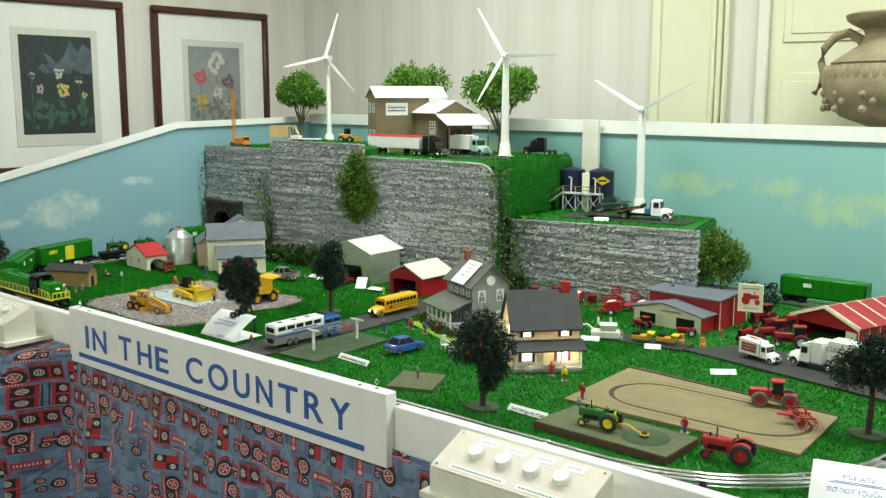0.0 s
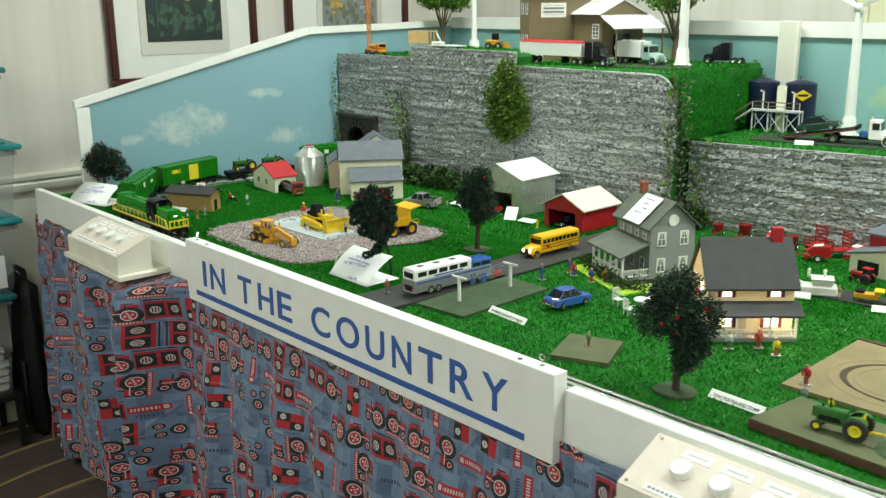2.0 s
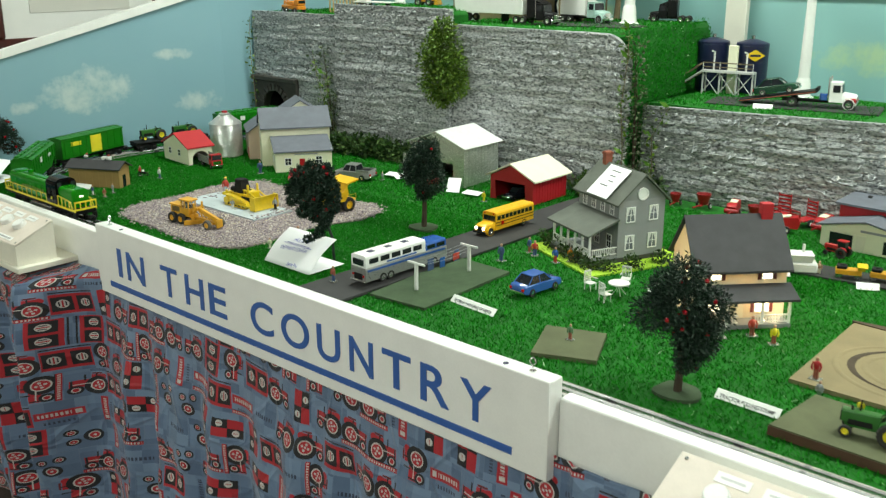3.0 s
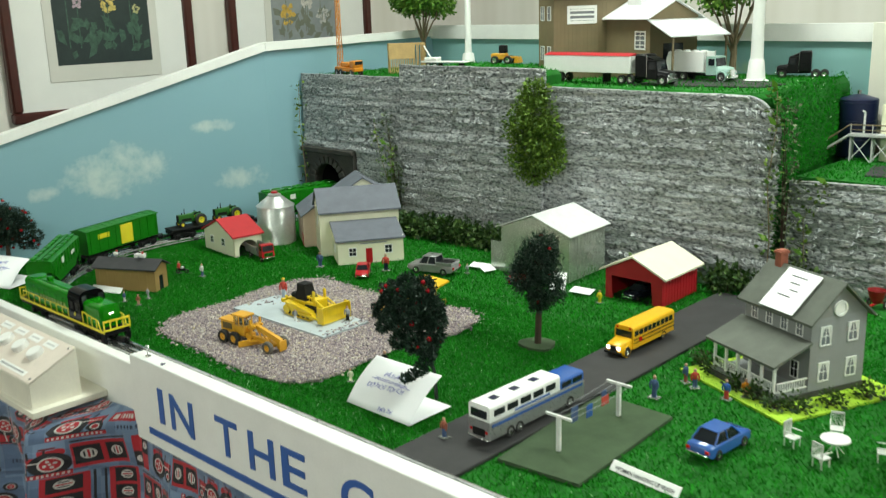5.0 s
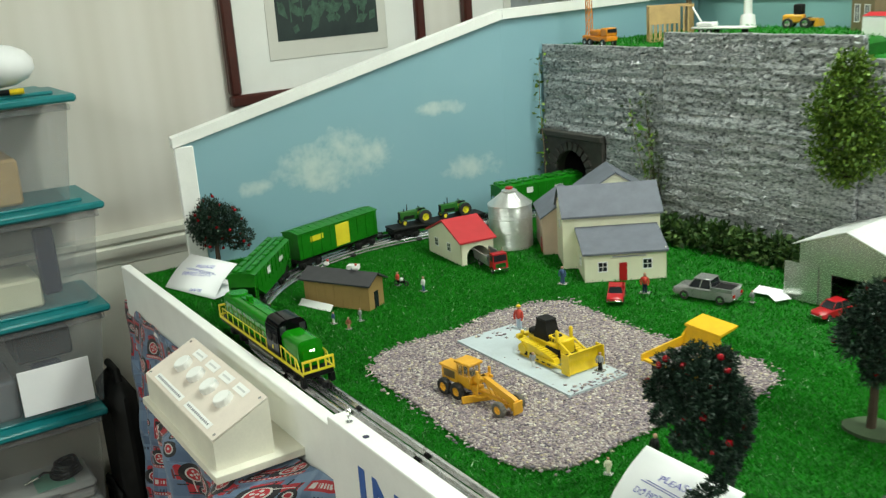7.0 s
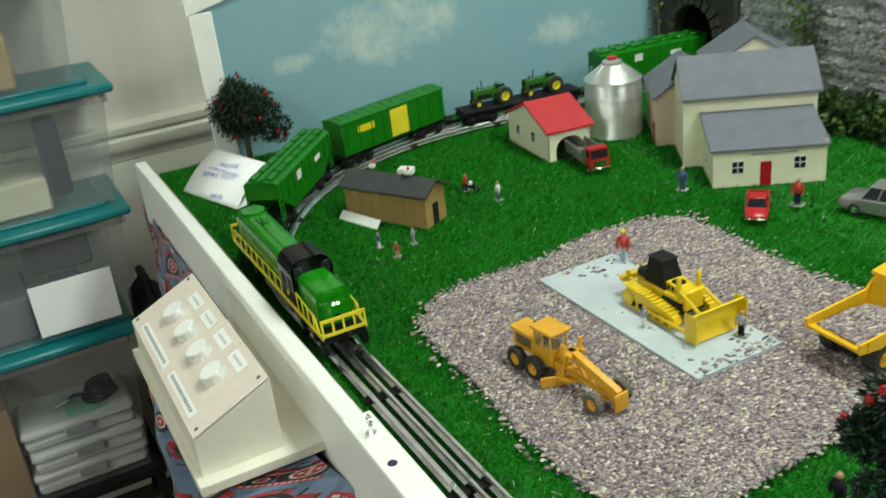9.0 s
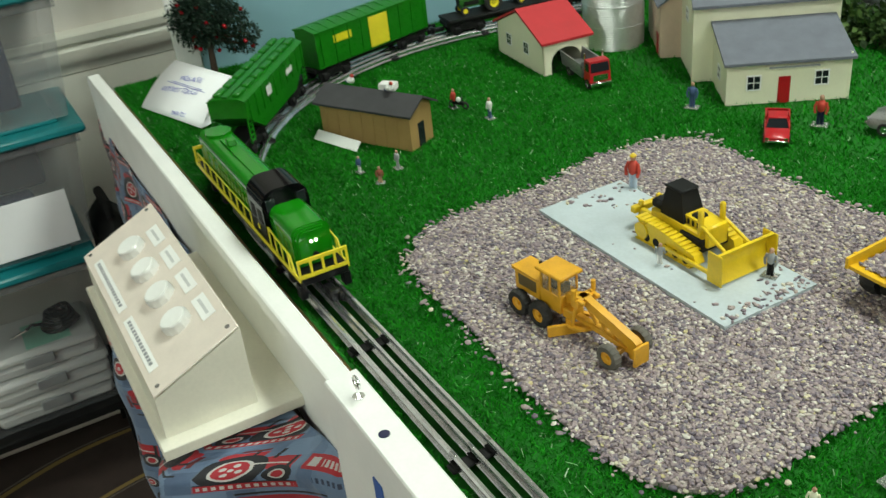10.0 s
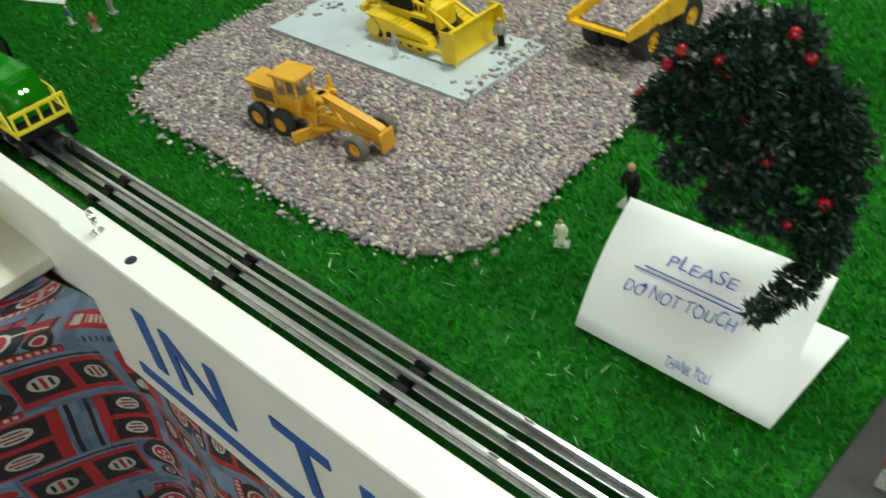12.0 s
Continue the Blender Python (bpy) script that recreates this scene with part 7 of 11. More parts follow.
for s in (-1, 1):
    for q in range(6):
        yy = -0.010 + q * 0.062
        part("roof_batten", Shape().prism([(s * 0.001, rg + 0.004), (s * (W + 0.012), ev - 0.001), (s * (W + 0.012), ev + 0.0015), (s * 0.001, rg + 0.0066)], yy, yy + 0.0045), ROOF_CREAM, b)
    part("gable_trim", Shape().prism([(0, rg - 0.002), (s * (W + 0.012), ev - 0.008), (s * (W + 0.012), ev - 0.001), (0, rg + 0.005)], -0.014, -0.012), ROOF_CREAM, b)
for q in range(8):
    part("wall_batten", Shape().box(W, W + 0.0008, q * 0.042, q * 0.042 + 0.003, 0, ev - 0.002), ROOF_CREAM, b)

# feed mill on the plateau
b = thing("feed_mill", -2.362, 2.40, PLATEAU, 67.6, "brown toy feed mill with white ribbed metal roofs", "building")
WROOF = paint("white_ribbed_roof", (0.76, 0.77, 0.78), 0.4, 0.1, vary=0.12, scale=60)
walls_gable(b, 0.0, 0.29, 0.0, 0.075, 0.212, 0.245, BROWNWALL, "x", "tower_shell")
roof_gable(b, 0.0, 0.29, 0.0, 0.075, 0.212, 0.245, WROOF, over=0.010, thick=0.003, out=0.008)
walls_gable(b, 0.160, 0.305, -0.190, -0.001, 0.155, 0.193, BROWNWALL, "y", "annex_shell")
roof_gable(b, 0.160, 0.305, -0.190, 0.03, 0.155, 0.193, WROOF, "y", over=0.014, thick=0.003, out=0.010)
part("canopy", Shape().prism([(-0.285, 0.108), (-0.191, 0.146), (-0.191, 0.149), (-0.285, 0.111)], 0.150, 0.330, "x"), WROOF, b)
for px in (0.160, 0.320):
    part("canopy_post", Shape().box(px, px + 0.004, -0.280, -0.276, 0, 0.110), BROWNWALL, b)
part("cupola", Shape().box(0.205, 0.250, -0.09, -0.03, 0.180, 0.205, 0.001), WROOF, b)
window(b, pose(0.085, 0, 0.140), 0.090, 0.046, WHITE, PANEGREY, 1, 4)
for wy in (0.022, 0.055):
    for wz in (0.150, 0.050):
        window(b, pose(0.0, wy, wz, 0, 0, -90), 0.018, 0.036, WHITE, PANEGREY)
window(b, pose(0.160, -0.150, 0.075, 0, 0, -90), 0.045, 0.046, WHITE, PANEGREY, 2, 4)
part("door", Shape().box(0.20, 0.26, -0.1915, -0.1902, 0, 0.09), GLASS, b)
part("loading_door", Shape().box(0.02, 0.05, -0.0012, 0, 0, 0.06), WHITE, b)
for q in range(14):
    part("wall_batten", Shape().box(0.01 + q * 0.0115, 0.0108 + q * 0.0115, -0.0006, 0, 0, 0.210), BROWNWALL, b)

# ---------------------------------------------------------------- vehicles and machines, each facing its own +x
def wheel(parent, x, y, r, w, tyre=RUBBER, rim=CHROME, lugs=0, name="wheel"):
    """A tyre with its rim; y is the middle of the tread."""
    prof = [(r * 0.56, -w / 2), (r * 0.9, -w / 2), (r, -w * 0.30), (r, w * 0.30), (r * 0.9, w / 2), (r * 0.56, w / 2)]
    n = max(20, lugs * 2)
    sh = Shape().lathe(prof, (0, 0, 0), "y", n, ring=True)
    if lugs:  # every other strip of the tread stands proud
        for j in (1, 2, 3, 4):
            for i in range(0, n, 2):
                v = sh.v[j * n + i]
                sh.v[j * n + i] = (v[0] * 1.07, v[1], v[2] * 1.07)
    t = part(name, sh, tyre, parent, at=pose(x, y, r))
    s = 1 if y >= 0 else -1
    part("rim", Shape().lathe([(r * 0.57, -s * w * 0.42), (r * 0.57, s * w * 0.40), (r * 0.5, s * w * 0.40), (r * 0.46, s * w * 0.28), (r * 0.2, s * w * 0.22), (r * 0.16, s * w * 0.46), (0.0005, s * w * 0.46)], (0, 0, 0), "y", 18), rim, t)
    return t


def loft(sections, k, name, parent, label=""):
    """Skins cross sections given as (x, half width, z low, z high, shoulder)."""
    sh, n = Shape(), 8
    for x, w, z0, z1, s in sections:
        sh.v += [(x, -w, z0), (x, w, z0), (x, w, z1 - s), (x, w - s, z1), (x, -w + s, z1), (x, -w, z1 - s)]
    m = 6
    for i in range(len(sections) - 1):
        sh.f += [(i * m + q, i * m + (q + 1) % m, (i + 1) * m + (q + 1) % m, (i + 1) * m + q) for q in range(m)]
    sh.f += [tuple(range(m - 1, -1, -1)), tuple((len(sections) - 1) * m + q for q in range(m))]
    sh.m = [0] * len(sh.f)
    return part(name, sh, k, parent, label, smooth=45)


def car(x, y, z, yaw, L, body_k, label, kind="car", group=""):
    """A passenger car or pickup of length L."""
    c = thing("toy_" + kind, x, y, z, yaw, label, kind, group)
    u = L / 0.075
    w, r = 0.0145 * u, 0.0055 * u
    loft([(-0.037 * u, w * 0.86, 0.007 * u, 0.014 * u, 0.002 * u), (-0.034 * u, w, 0.005 * u, 0.0165 * u, 0.002 * u), (-0.008 * u, w, 0.004 * u, 0.017 * u, 0.002 * u), (0.014 * u, w, 0.004 * u, 0.0165 * u, 0.002 * u), (0.034 * u, w * 0.97, 0.005 * u, 0.0145 * u, 0.002 * u), (0.038 * u, w * 0.86, 0.007 * u, 0.012 * u, 0.002 * u)], body_k, "body", c)
    if kind == "pickup":
        g0, g1, b0, b1 = -0.008 * u, 0.012 * u, -0.010 * u, 0.018 * u
        part("cargo_bed", Shape().box(-0.033 * u, -0.011 * u, -w * 0.82, w * 0.82, 0.0166 * u, 0.0175 * u), MATBLACK, c)
        rail = Shape().box(-0.035 * u, -0.010 * u, -w, -w * 0.84, 0.0155 * u, 0.0195 * u).box(-0.035 * u, -0.010 * u, w * 0.84, w, 0.0155 * u, 0.0195 * u).box(-0.036 * u, -0.0345 * u, -w, w, 0.0155 * u, 0.0195 * u)
        part("bed_rail", rail, body_k, c)
    else:
        g0, g1, b0, b1 = -0.018 * u, 0.006 * u, -0.028 * u, 0.016 * u
    part("glasshouse", Shape().frustum((b0, b1, -w * 0.92, w * 0.92), (g0, g1, -w * 0.72, w * 0.72), 0.0165 * u, 0.0262 * u), GLASS, c)
    part("roof", Shape().box(g0 - 0.001 * u, g1 + 0.001 * u, -w * 0.76, w * 0.76, 0.0258 * u, 0.0275 * u, 0.0008 * u), body_k, c)
    for s in (-1, 1):
        for xb, xg in ((b0, g0), (b1, g1), ((b0 + b1) / 2, (g0 + g1) / 2)):
            part("pillar", Shape().tube([(xb, s * w * 0.92, 0.0165 * u), (xg, s * w * 0.73, 0.026 * u)], 0.0008 * u, 5), body_k, c)
    for wx in (-0.022 * u, 0.023 * u):
        for s in (-1, 1):
            wheel(c, wx, s * (w - 0.001 * u), r, 0.004 * u)
    for ex, s in ((-0.0385 * u, -1), (0.0385 * u, 1)):
        part("bumper", Shape().box(ex - 0.001 * u, ex + 0.001 * u, -w * 0.9, w * 0.9, 0.006 * u, 0.009 * u, 0.0006 * u), CHROME, c)
    for s in (-1, 1):
        part("headlight", Shape().box(0.0372 * u, 0.0388 * u, s * w * 0.72 - 0.002 * u, s * w * 0.72 + 0.002 * u, 0.0098 * u, 0.0122 * u), CHROME, c)
        part("tail_light", Shape().box(-0.0382 * u, -0.0368 * u, s * w * 0.76 - 0.002 * u, s * w * 0.76 + 0.002 * u, 0.010 * u, 0.013 * u), TAIL, c)
    return c


def truck_cab(c, x, u, k, sleeper=False, hood=True):
    """A lorry cab with its bonnet from x forwards."""
    w = 0.018 * u
    part("cab", Shape().frustum((x, x + 0.022 * u, -w, w), (x, x + 0.018 * u, -w * 0.94, w * 0.94), 0.012 * u, 0.045 * u), k, c)
    part("windscreen", Shape().add([(x + 0.0212 * u, -w * 0.85, 0.028 * u), (x + 0.0212 * u, w * 0.85, 0.028 * u), (x + 0.0192 * u, w * 0.82, 0.042 * u), (x + 0.0192 * u, -w * 0.82, 0.042 * u), (x + 0.0200 * u, -w * 0.85, 0.028 * u), (x + 0.0200 * u, w * 0.85, 0.028 * u), (x + 0.018 * u, w * 0.82, 0.042 * u), (x + 0.018 * u, -w * 0.82, 0.042 * u)], [(0, 1, 2, 3), (7, 6, 5, 4), (0, 4, 5, 1), (1, 5, 6, 2), (2, 6, 7, 3), (3, 7, 4, 0)]), GLASS, c)
    for s in (-1, 1):
        part("side_window", Shape().box(x + 0.005 * u, x + 0.017 * u, s * w * 0.975 - 0.0006 * u, s * w * 0.975 + 0.0008 * u, 0.029 * u, 0.041 * u), GLASS, c)
    if hood:
        loft([(x + 0.020 * u, w * 0.85, 0.012 * u, 0.028 * u, 0.003 * u), (x + 0.040 * u, w * 0.72, 0.012 * u, 0.025 * u, 0.003 * u), (x + 0.043 * u, w * 0.66, 0.012 * u, 0.023 * u, 0.003 * u)], k, "bonnet", c)
        part("grille", Shape().box(x + 0.0428 * u, x + 0.044 * u, -w * 0.5, w * 0.5, 0.012 * u, 0.022 * u), CHROME, c)
        for s in (-1, 1):
            part("mudguard", Shape().lathe([(0.0085 * u, -0.003 * u), (0.0095 * u, -0.003 * u), (0.0095 * u, 0.003 * u), (0.0085 * u, 0.003 * u)], (x + 0.032 * u, s * w * 0.86, 0.0098 * u), "y", 14, ring=True), k, c)
            part("headlight", Shape().cyl((x + 0.0425 * u, s * w * 0.74, 0.017 * u), 0.0022 * u, 0.002 * u, "x", 8), CHROME, c)
        fx = x + 0.032 * u
    else:
        part("grille", Shape().box(x + 0.022 * u, x + 0.023 * u, -w * 0.7, w * 0.7, 0.014 * u, 0.024 * u), CHROME, c)
        fx = x + 0.012 * u
    part("bumper", Shape().box(fx + 0.011 * u, fx + 0.0135 * u, -w, w, 0.006 * u, 0.012 * u, 0.0008 * u), CHROME, c)
    for s in (-1, 1):
        part("exhaust_stack", Shape().cyl((x - 0.002 * u, s * w * 0.85, 0.014 * u), 0.0014 * u, 0.040 * u, n=8), CHROME, c)
        wheel(c, fx, s * w * 0.86, 0.0085 * u, 0.006 * u)
    if sleeper:
        part("sleeper", Shape().box(x - 0.026 * u, x - 0.0005 * u, -w * 1.02, w * 1.02, 0.012 * u, 0.056 * u, 0.003 * u), k, c)
        part("air_deflector", Shape().prism([(x - 0.01 * u, 0.056 * u), (x + 0.014 * u, 0.046 * u), (x - 0.01 * u, 0.046 * u)], -w * 0.9, w * 0.9), k, c)
    return fx


def chassis(c, x0, x1, u, axles):
    part("chassis", Shape().box(x0, x1, -0.007 * u, 0.007 * u, 0.009 * u, 0.0135 * u, 0.001 * u), MATBLACK, c)
    for ax in axles:
        for s in (-1, 1):
            wheel(c, ax, s * 0.0145 * u, 0.0085 * u, 0.008 * u)


def semi(x, y, z, yaw, cab_k, trailer_k, label, u=1.0, length=0.21, top_k=None, bar_k=None, high=0.062, low=0.016):
    """A tractor unit with its box trailer; the middle of the whole is at x, y."""
    c = thing("semi_truck", x, y, z, yaw, label, "truck")
    h = (length + 0.08) * u / 2
    xc = h - 0.045 * u
    truck_cab(c, xc, u, cab_k, True)
    chassis(c, xc - 0.062 * u, xc + 0.03 * u, u, (xc - 0.036 * u, xc - 0.055 * u))
    t0, t1 = -h, -h + length * u
    tr = part("trailer", Shape().box(t0, t1, -0.0195 * u, 0.0195 * u, low * u, high * u, 0.001), trailer_k, c)
    if top_k:
        part("tarpaulin", Shape().prism([(-0.020 * u, high * u), (0, (high + 0.005) * u), (0.020 * u, high * u)], t0, t1, "x"), top_k, c)
    if bar_k:
        for s in (-1, 1):
            part("lettering_bar", Shape().box(t0 + 0.02 * u, t1 - 0.03 * u, s * 0.0197 * u - 0.0003, s * 0.0197 * u + 0.0004, (low + high) / 2 * u, ((low + high) / 2 + 0.008) * u), bar_k, tr)
    for ax in (t0 + 0.018 * u, t0 + 0.038 * u):
        for s in (-1, 1):
            wheel(c, ax, s * 0.0145 * u, 0.0085 * u, 0.008 * u)
    part("landing_leg", Shape().box(t1 - 0.065 * u, t1 - 0.062 * u, -0.012 * u, 0.012 * u, 0.002 * u, low * u), MATBLACK, c)
    return c


def tractor(x, y, z, yaw, L, body_k, rim_k, label, tyre=RUBBER, cab=False, seat_k=MATBLACK):
    """A row-crop farm tractor of length L."""
    c = thing("toy_tractor", x, y, z, yaw, label, "tractor", "farm tractors")
    u = L / 0.09
    part("bonnet", Shape().prism(arch_prof(0.0075 * u, 0.020 * u, 0.036 * u, 0.003 * u), -0.004 * u, 0.044 * u, "x"), body_k, c)
    part("grille", Shape().box(0.044 * u, 0.0455 * u, -0.0065 * u, 0.0065 * u, 0.019 * u, 0.034 * u), MATBLACK, c)
    part("engine", Shape().box(-0.026 * u, 0.040 * u, -0.006 * u, 0.006 * u, 0.012 * u, 0.0205 * u, 0.001 * u), body_k, c)
    part("engine_side", Shape().box(0.004 * u, 0.036 * u, -0.0078 * u, 0.0078 * u, 0.016 * u, 0.025 * u, 0.001 * u), MATBLACK, c)
    part("rear_axle", Shape().cyl((-0.020 * u, -0.022 * u, 0.017 * u), 0.0035 * u, 0.044 * u, "y", 10), body_k, c)
    part("front_axle", Shape().box(0.034 * u, 0.039 * u, -0.014 * u, 0.014 * u, 0.008 * u, 0.013 * u, 0.0006 * u), body_k, c)
    part("exhaust_pipe", Shape().cyl((0.022 * u, 0, 0.036 * u), 0.0013 * u, 0.016 * u, n=8), MATBLACK, c)
    part("air_cleaner", Shape().cyl((0.032 * u, 0.002 * u, 0.036 * u), 0.0016 * u, 0.006 * u, n=8), MATBLACK, c)
    part("seat", Shape().box(-0.026 * u, -0.016 * u, -0.006 * u, 0.006 * u, 0.026 * u, 0.029 * u, 0.001 * u).box(-0.028 * u, -0.0255 * u, -0.006 * u, 0.006 * u, 0.028 * u, 0.037 * u, 0.001 * u), seat_k, c)
    st = Shape().tube([(-0.004 * u, 0, 0.034 * u), (-0.011 * u, 0, 0.040 * u)], 0.0007 * u, 5)
    st.tube([(-0.011 * u + 0.002 * u * math.cos(a), 0.0045 * u * math.sin(a), 0.040 * u + 0.004 * u * math.cos(a)) for a in [2 * math.pi * i / 14 for i in range(15)]], 0.0006 * u, 5)
    part("steering_wheel", st, MATBLACK, c)
    for s in (-1, 1):
        n = 8
        fen = [(-0.020 * u + 0.0185 * u * math.cos(a), 0.017 * u + 0.0185 * u * math.sin(a)) for a in [0.5 + 1.9 * i / n for i in range(n + 1)]]
        fen += [(-0.020 * u + 0.0175 * u * math.cos(a), 0.017 * u + 0.0175 * u * math.sin(a)) for a in [0.5 + 1.9 * i / n for i in range(n, -1, -1)]]
        part("mudguard", Shape().prism(fen, s * 0.009 * u, s * 0.019 * u), body_k, c)
        wheel(c, -0.020 * u, s * 0.0185 * u, 0.017 * u, 0.009 * u, tyre, rim_k, 18)
        wheel(c, 0.0365 * u, s * 0.0135 * u, 0.0085 * u, 0.0045 * u, tyre, rim_k)
    if cab:
        part("cab_glass", Shape().box(-0.028 * u, -0.002 * u, -0.011 * u, 0.011 * u, 0.030 * u, 0.052 * u, 0.001), GLASS, c)
        part("cab_roof", Shape().box(-0.031 * u, 0.001 * u, -0.0125 * u, 0.0125 * u, 0.052 * u, 0.056 * u, 0.0012 * u), body_k, c)
    return c


def implement(x, y, z, yaw, s, label, kind=0):
    """A red towed farm machine: spreader tub, baler or slatted rack."""
    s *= 0.84
    c = thing("farm_implement", x, y, z, yaw, label, "farm machine", "red farm machines")
    if kind == 0:
        part("tub", Shape().lathe([(0.010 * s, 0.012 * s), (0.014 * s, 0.016 * s), (0.021 * s, 0.040 * s), (0.022 * s, 0.044 * s), (0.020 * s, 0.044 * s), (0.012 * s, 0.018 * s), (0.001 * s, 0.016 * s)], n=18), DARKRED, c)
        part("chassis_beam", Shape().box(-0.020 * s, 0.024 * s, -0.004 * s, 0.004 * s, 0.008 * s, 0.0125 * s, 0.001 * s), RED, c)
        part("spinner", Shape().cyl((-0.022 * s, 0, 0.006 * s), 0.008 * s, 0.002 * s, n=14), RED, c)
    elif kind == 1:
        part("bale_chamber", Shape().prism([(-0.030 * s, 0.012 * s), (0.020 * s, 0.012 * s), (0.024 * s, 0.026 * s), (0.010 * s, 0.036 * s), (-0.028 * s, 0.040 * s), (-0.034 * s, 0.026 * s)], -0.013 * s, 0.013 * s), RED, c)
        part("pickup_head", Shape().lathe([(0.006 * s, -0.022 * s), (0.008 * s, -0.020 * s), (0.008 * s, 0.020 * s), (0.006 * s, 0.022 * s)], (0.022 * s, 0, 0.012 * s), "y", 12), DARKRED, c)
        part("flywheel", Shape().cyl((0.012 * s, -0.017 * s, 0.024 * s), 0.009 * s, 0.003 * s, "y", 16), DARKRED, c)
        part("panel", Shape().prism([(-0.012 * s, 0.0405 * s), (0.010 * s, 0.0370 * s), (0.010 * s, 0.0385 * s), (-0.012 * s, 0.042 * s)], -0.011 * s, 0.011 * s), BUFF, c)
    else:
        part("bed", Shape().box(-0.030 * s, 0.030 * s, -0.016 * s, 0.016 * s, 0.014 * s, 0.018 * s, 0.001 * s), RED, c)
        for q in range(5):
            part("rack_slat", Shape().box(-0.031 * s, -0.029 * s, -0.016 * s, 0.016 * s, (0.020 + q * 0.009) * s, (0.024 + q * 0.009) * s), RED, c)
        for yy in (-0.016, 0.0145):
            part("rack_post", Shape().box(-0.0305 * s, -0.0285 * s, yy * s, (yy + 0.0015) * s, 0.018 * s, 0.064 * s), RED, c)
            part("rack_post", Shape().box(0.0285 * s, 0.0305 * s, yy * s, (yy + 0.0015) * s, 0.018 * s, 0.044 * s), RED, c)
        for q in range(3):
            part("rack_slat", Shape().box(0.029 * s, 0.031 * s, -0.016 * s, 0.016 * s, (0.022 + q * 0.009) * s, (0.025 + q * 0.009) * s), RED, c)
    part("drawbar", Shape().box(0.022 * s, 0.058 * s, -0.0016 * s, 0.0016 * s, 0.010 * s, 0.013 * s), RED, c)
    for q in (-1, 1):
        wheel(c, -0.004 * s, q * 0.020 * s, 0.0095 * s, 0.005 * s, RUBBER, FIGWHITE)
    return c


# ---- road grader
c = thing("road_grader", -2.293, 1.364, G + 0.004, 7, "orange-yellow toy road grader on the gravel", "road grader")
c.matrix_basis = c.matrix_basis @ Matrix.Diagonal((0.92, 0.90, 0.875, 1.0))
part("engine_cover", Shape().box(-0.083, -0.042, -0.0125, 0.0125, 0.022, 0.046, 0.002), AMBER, c)
part("bonnet_lid", Shape().prism([(-0.085, 0.047), (-0.040, 0.0455), (-0.040, 0.0485), (-0.085, 0.0505)], -0.0138, 0.0138), AMBER, c)
part("cover_panel", Shape().box(-0.076, -0.048, -0.0126, -0.0118, 0.030, 0.044), paint("dark_decal", (0.12, 0.08, 0.03), 0.5), c)
cab = part("cab", Shape().box(-0.042, -0.012, -0.0125, 0.0125, 0.020, 0.042, 0.001), AMBER, c)
part("cab_window", Shape().box(-0.041, -0.013, -0.0118, 0.0118, 0.042, 0.063), CABGLASS, cab)
part("driver_seat", Shape().box(-0.036, -0.026, -0.006, 0.006, 0.042, 0.047, 0.001).box(-0.038, -0.0355, -0.006, 0.006, 0.046, 0.057, 0.001), MATBLACK, cab)
part("console", Shape().box(-0.020, -0.0145, -0.005, 0.005, 0.042, 0.052, 0.001), MATBLACK, cab)
part("cab_roof", Shape().box(-0.046, -0.007, -0.0158, 0.0158, 0.063, 0.0675, 0.0012), AMBER, cab)
for px in (-0.041, -0.028, -0.0145):
    for s in (-1, 1):
        part("cab_pillar", Shape().box(px, px + 0.002, s * 0.012 - 0.001, s * 0.012 + 0.001, 0.042, 0.063), AMBER, cab)
part("frame_beam", Shape().prism([(-0.014, 0.042), (0.004, 0.050), (0.014, 0.050), (0.078, 0.031), (0.083, 0.028), (0.083, 0.008), (0.074, 0.008), (0.071, 0.020), (0.014, 0.0405), (0.004, 0.0405), (-0.014, 0.030)], -0.0042, 0.0042), AMBER, c)
part("drawbar", Shape().prism([(-0.002, 0.017), (0.072, 0.012), (0.072, 0.0165), (0.030, 0.0215), (-0.002, 0.022)], -0.0035, 0.0035), AMBER, c)
for q in range(3):
    part("beam_strut", Shape().tube([(0.014 + 0.016 * q, 0, 0.0385 - 0.006 * q), (0.026 + 0.012 * q, 0, 0.021 - 0.001 * q)], 0.0018, 6), AMBER, c)
part("tank_box", Shape().box(-0.014, 0.000, -0.009, 0.009, 0.016, 0.028, 0.0012), AMBER, c)
part("headlight", Shape().box(0.012, 0.020, -0.0125, -0.0080, 0.046, 0.0505, 0.0008).box(0.012, 0.020, 0.0080, 0.0125, 0.046, 0.0505, 0.0008), AMBER, c)
part("nose_plate", Shape().box(0.0832, 0.0865, -0.010, 0.010, 0.005, 0.027, 0.0008), AMBER, c)
bl = Shape().box(-0.032, 0.032, -0.002, 0.002, 0.0, 0.013, 0.0008)
part("mouldboard", bl, AMBER, c, at=pose(0.004, -0.004, 0.0025, 0, 0, 62))
part("circle", Shape().lathe([(0.012, 0.014), (0.017, 0.014), (0.017, 0.017), (0.012, 0.017)], (0.006, 0, 0), "z", 20, ring=True), AMBER, c)
for s in (-1, 1):
    part("lift_cylinder", Shape().tube([(0.010, s * 0.010, 0.052), (0.006, s * 0.014, 0.016)], 0.0016, 8), AMBER, c)
part("lift_bracket", Shape().box(0.004, 0.014, -0.014, 0.014, 0.040, 0.050, 0.001), AMBER, c)
for s in (-1, 1):
    part("lift_post", Shape().cyl((0.009, s * 0.0135, 0.050), 0.0026, 0.012, n=10), AMBER, c)
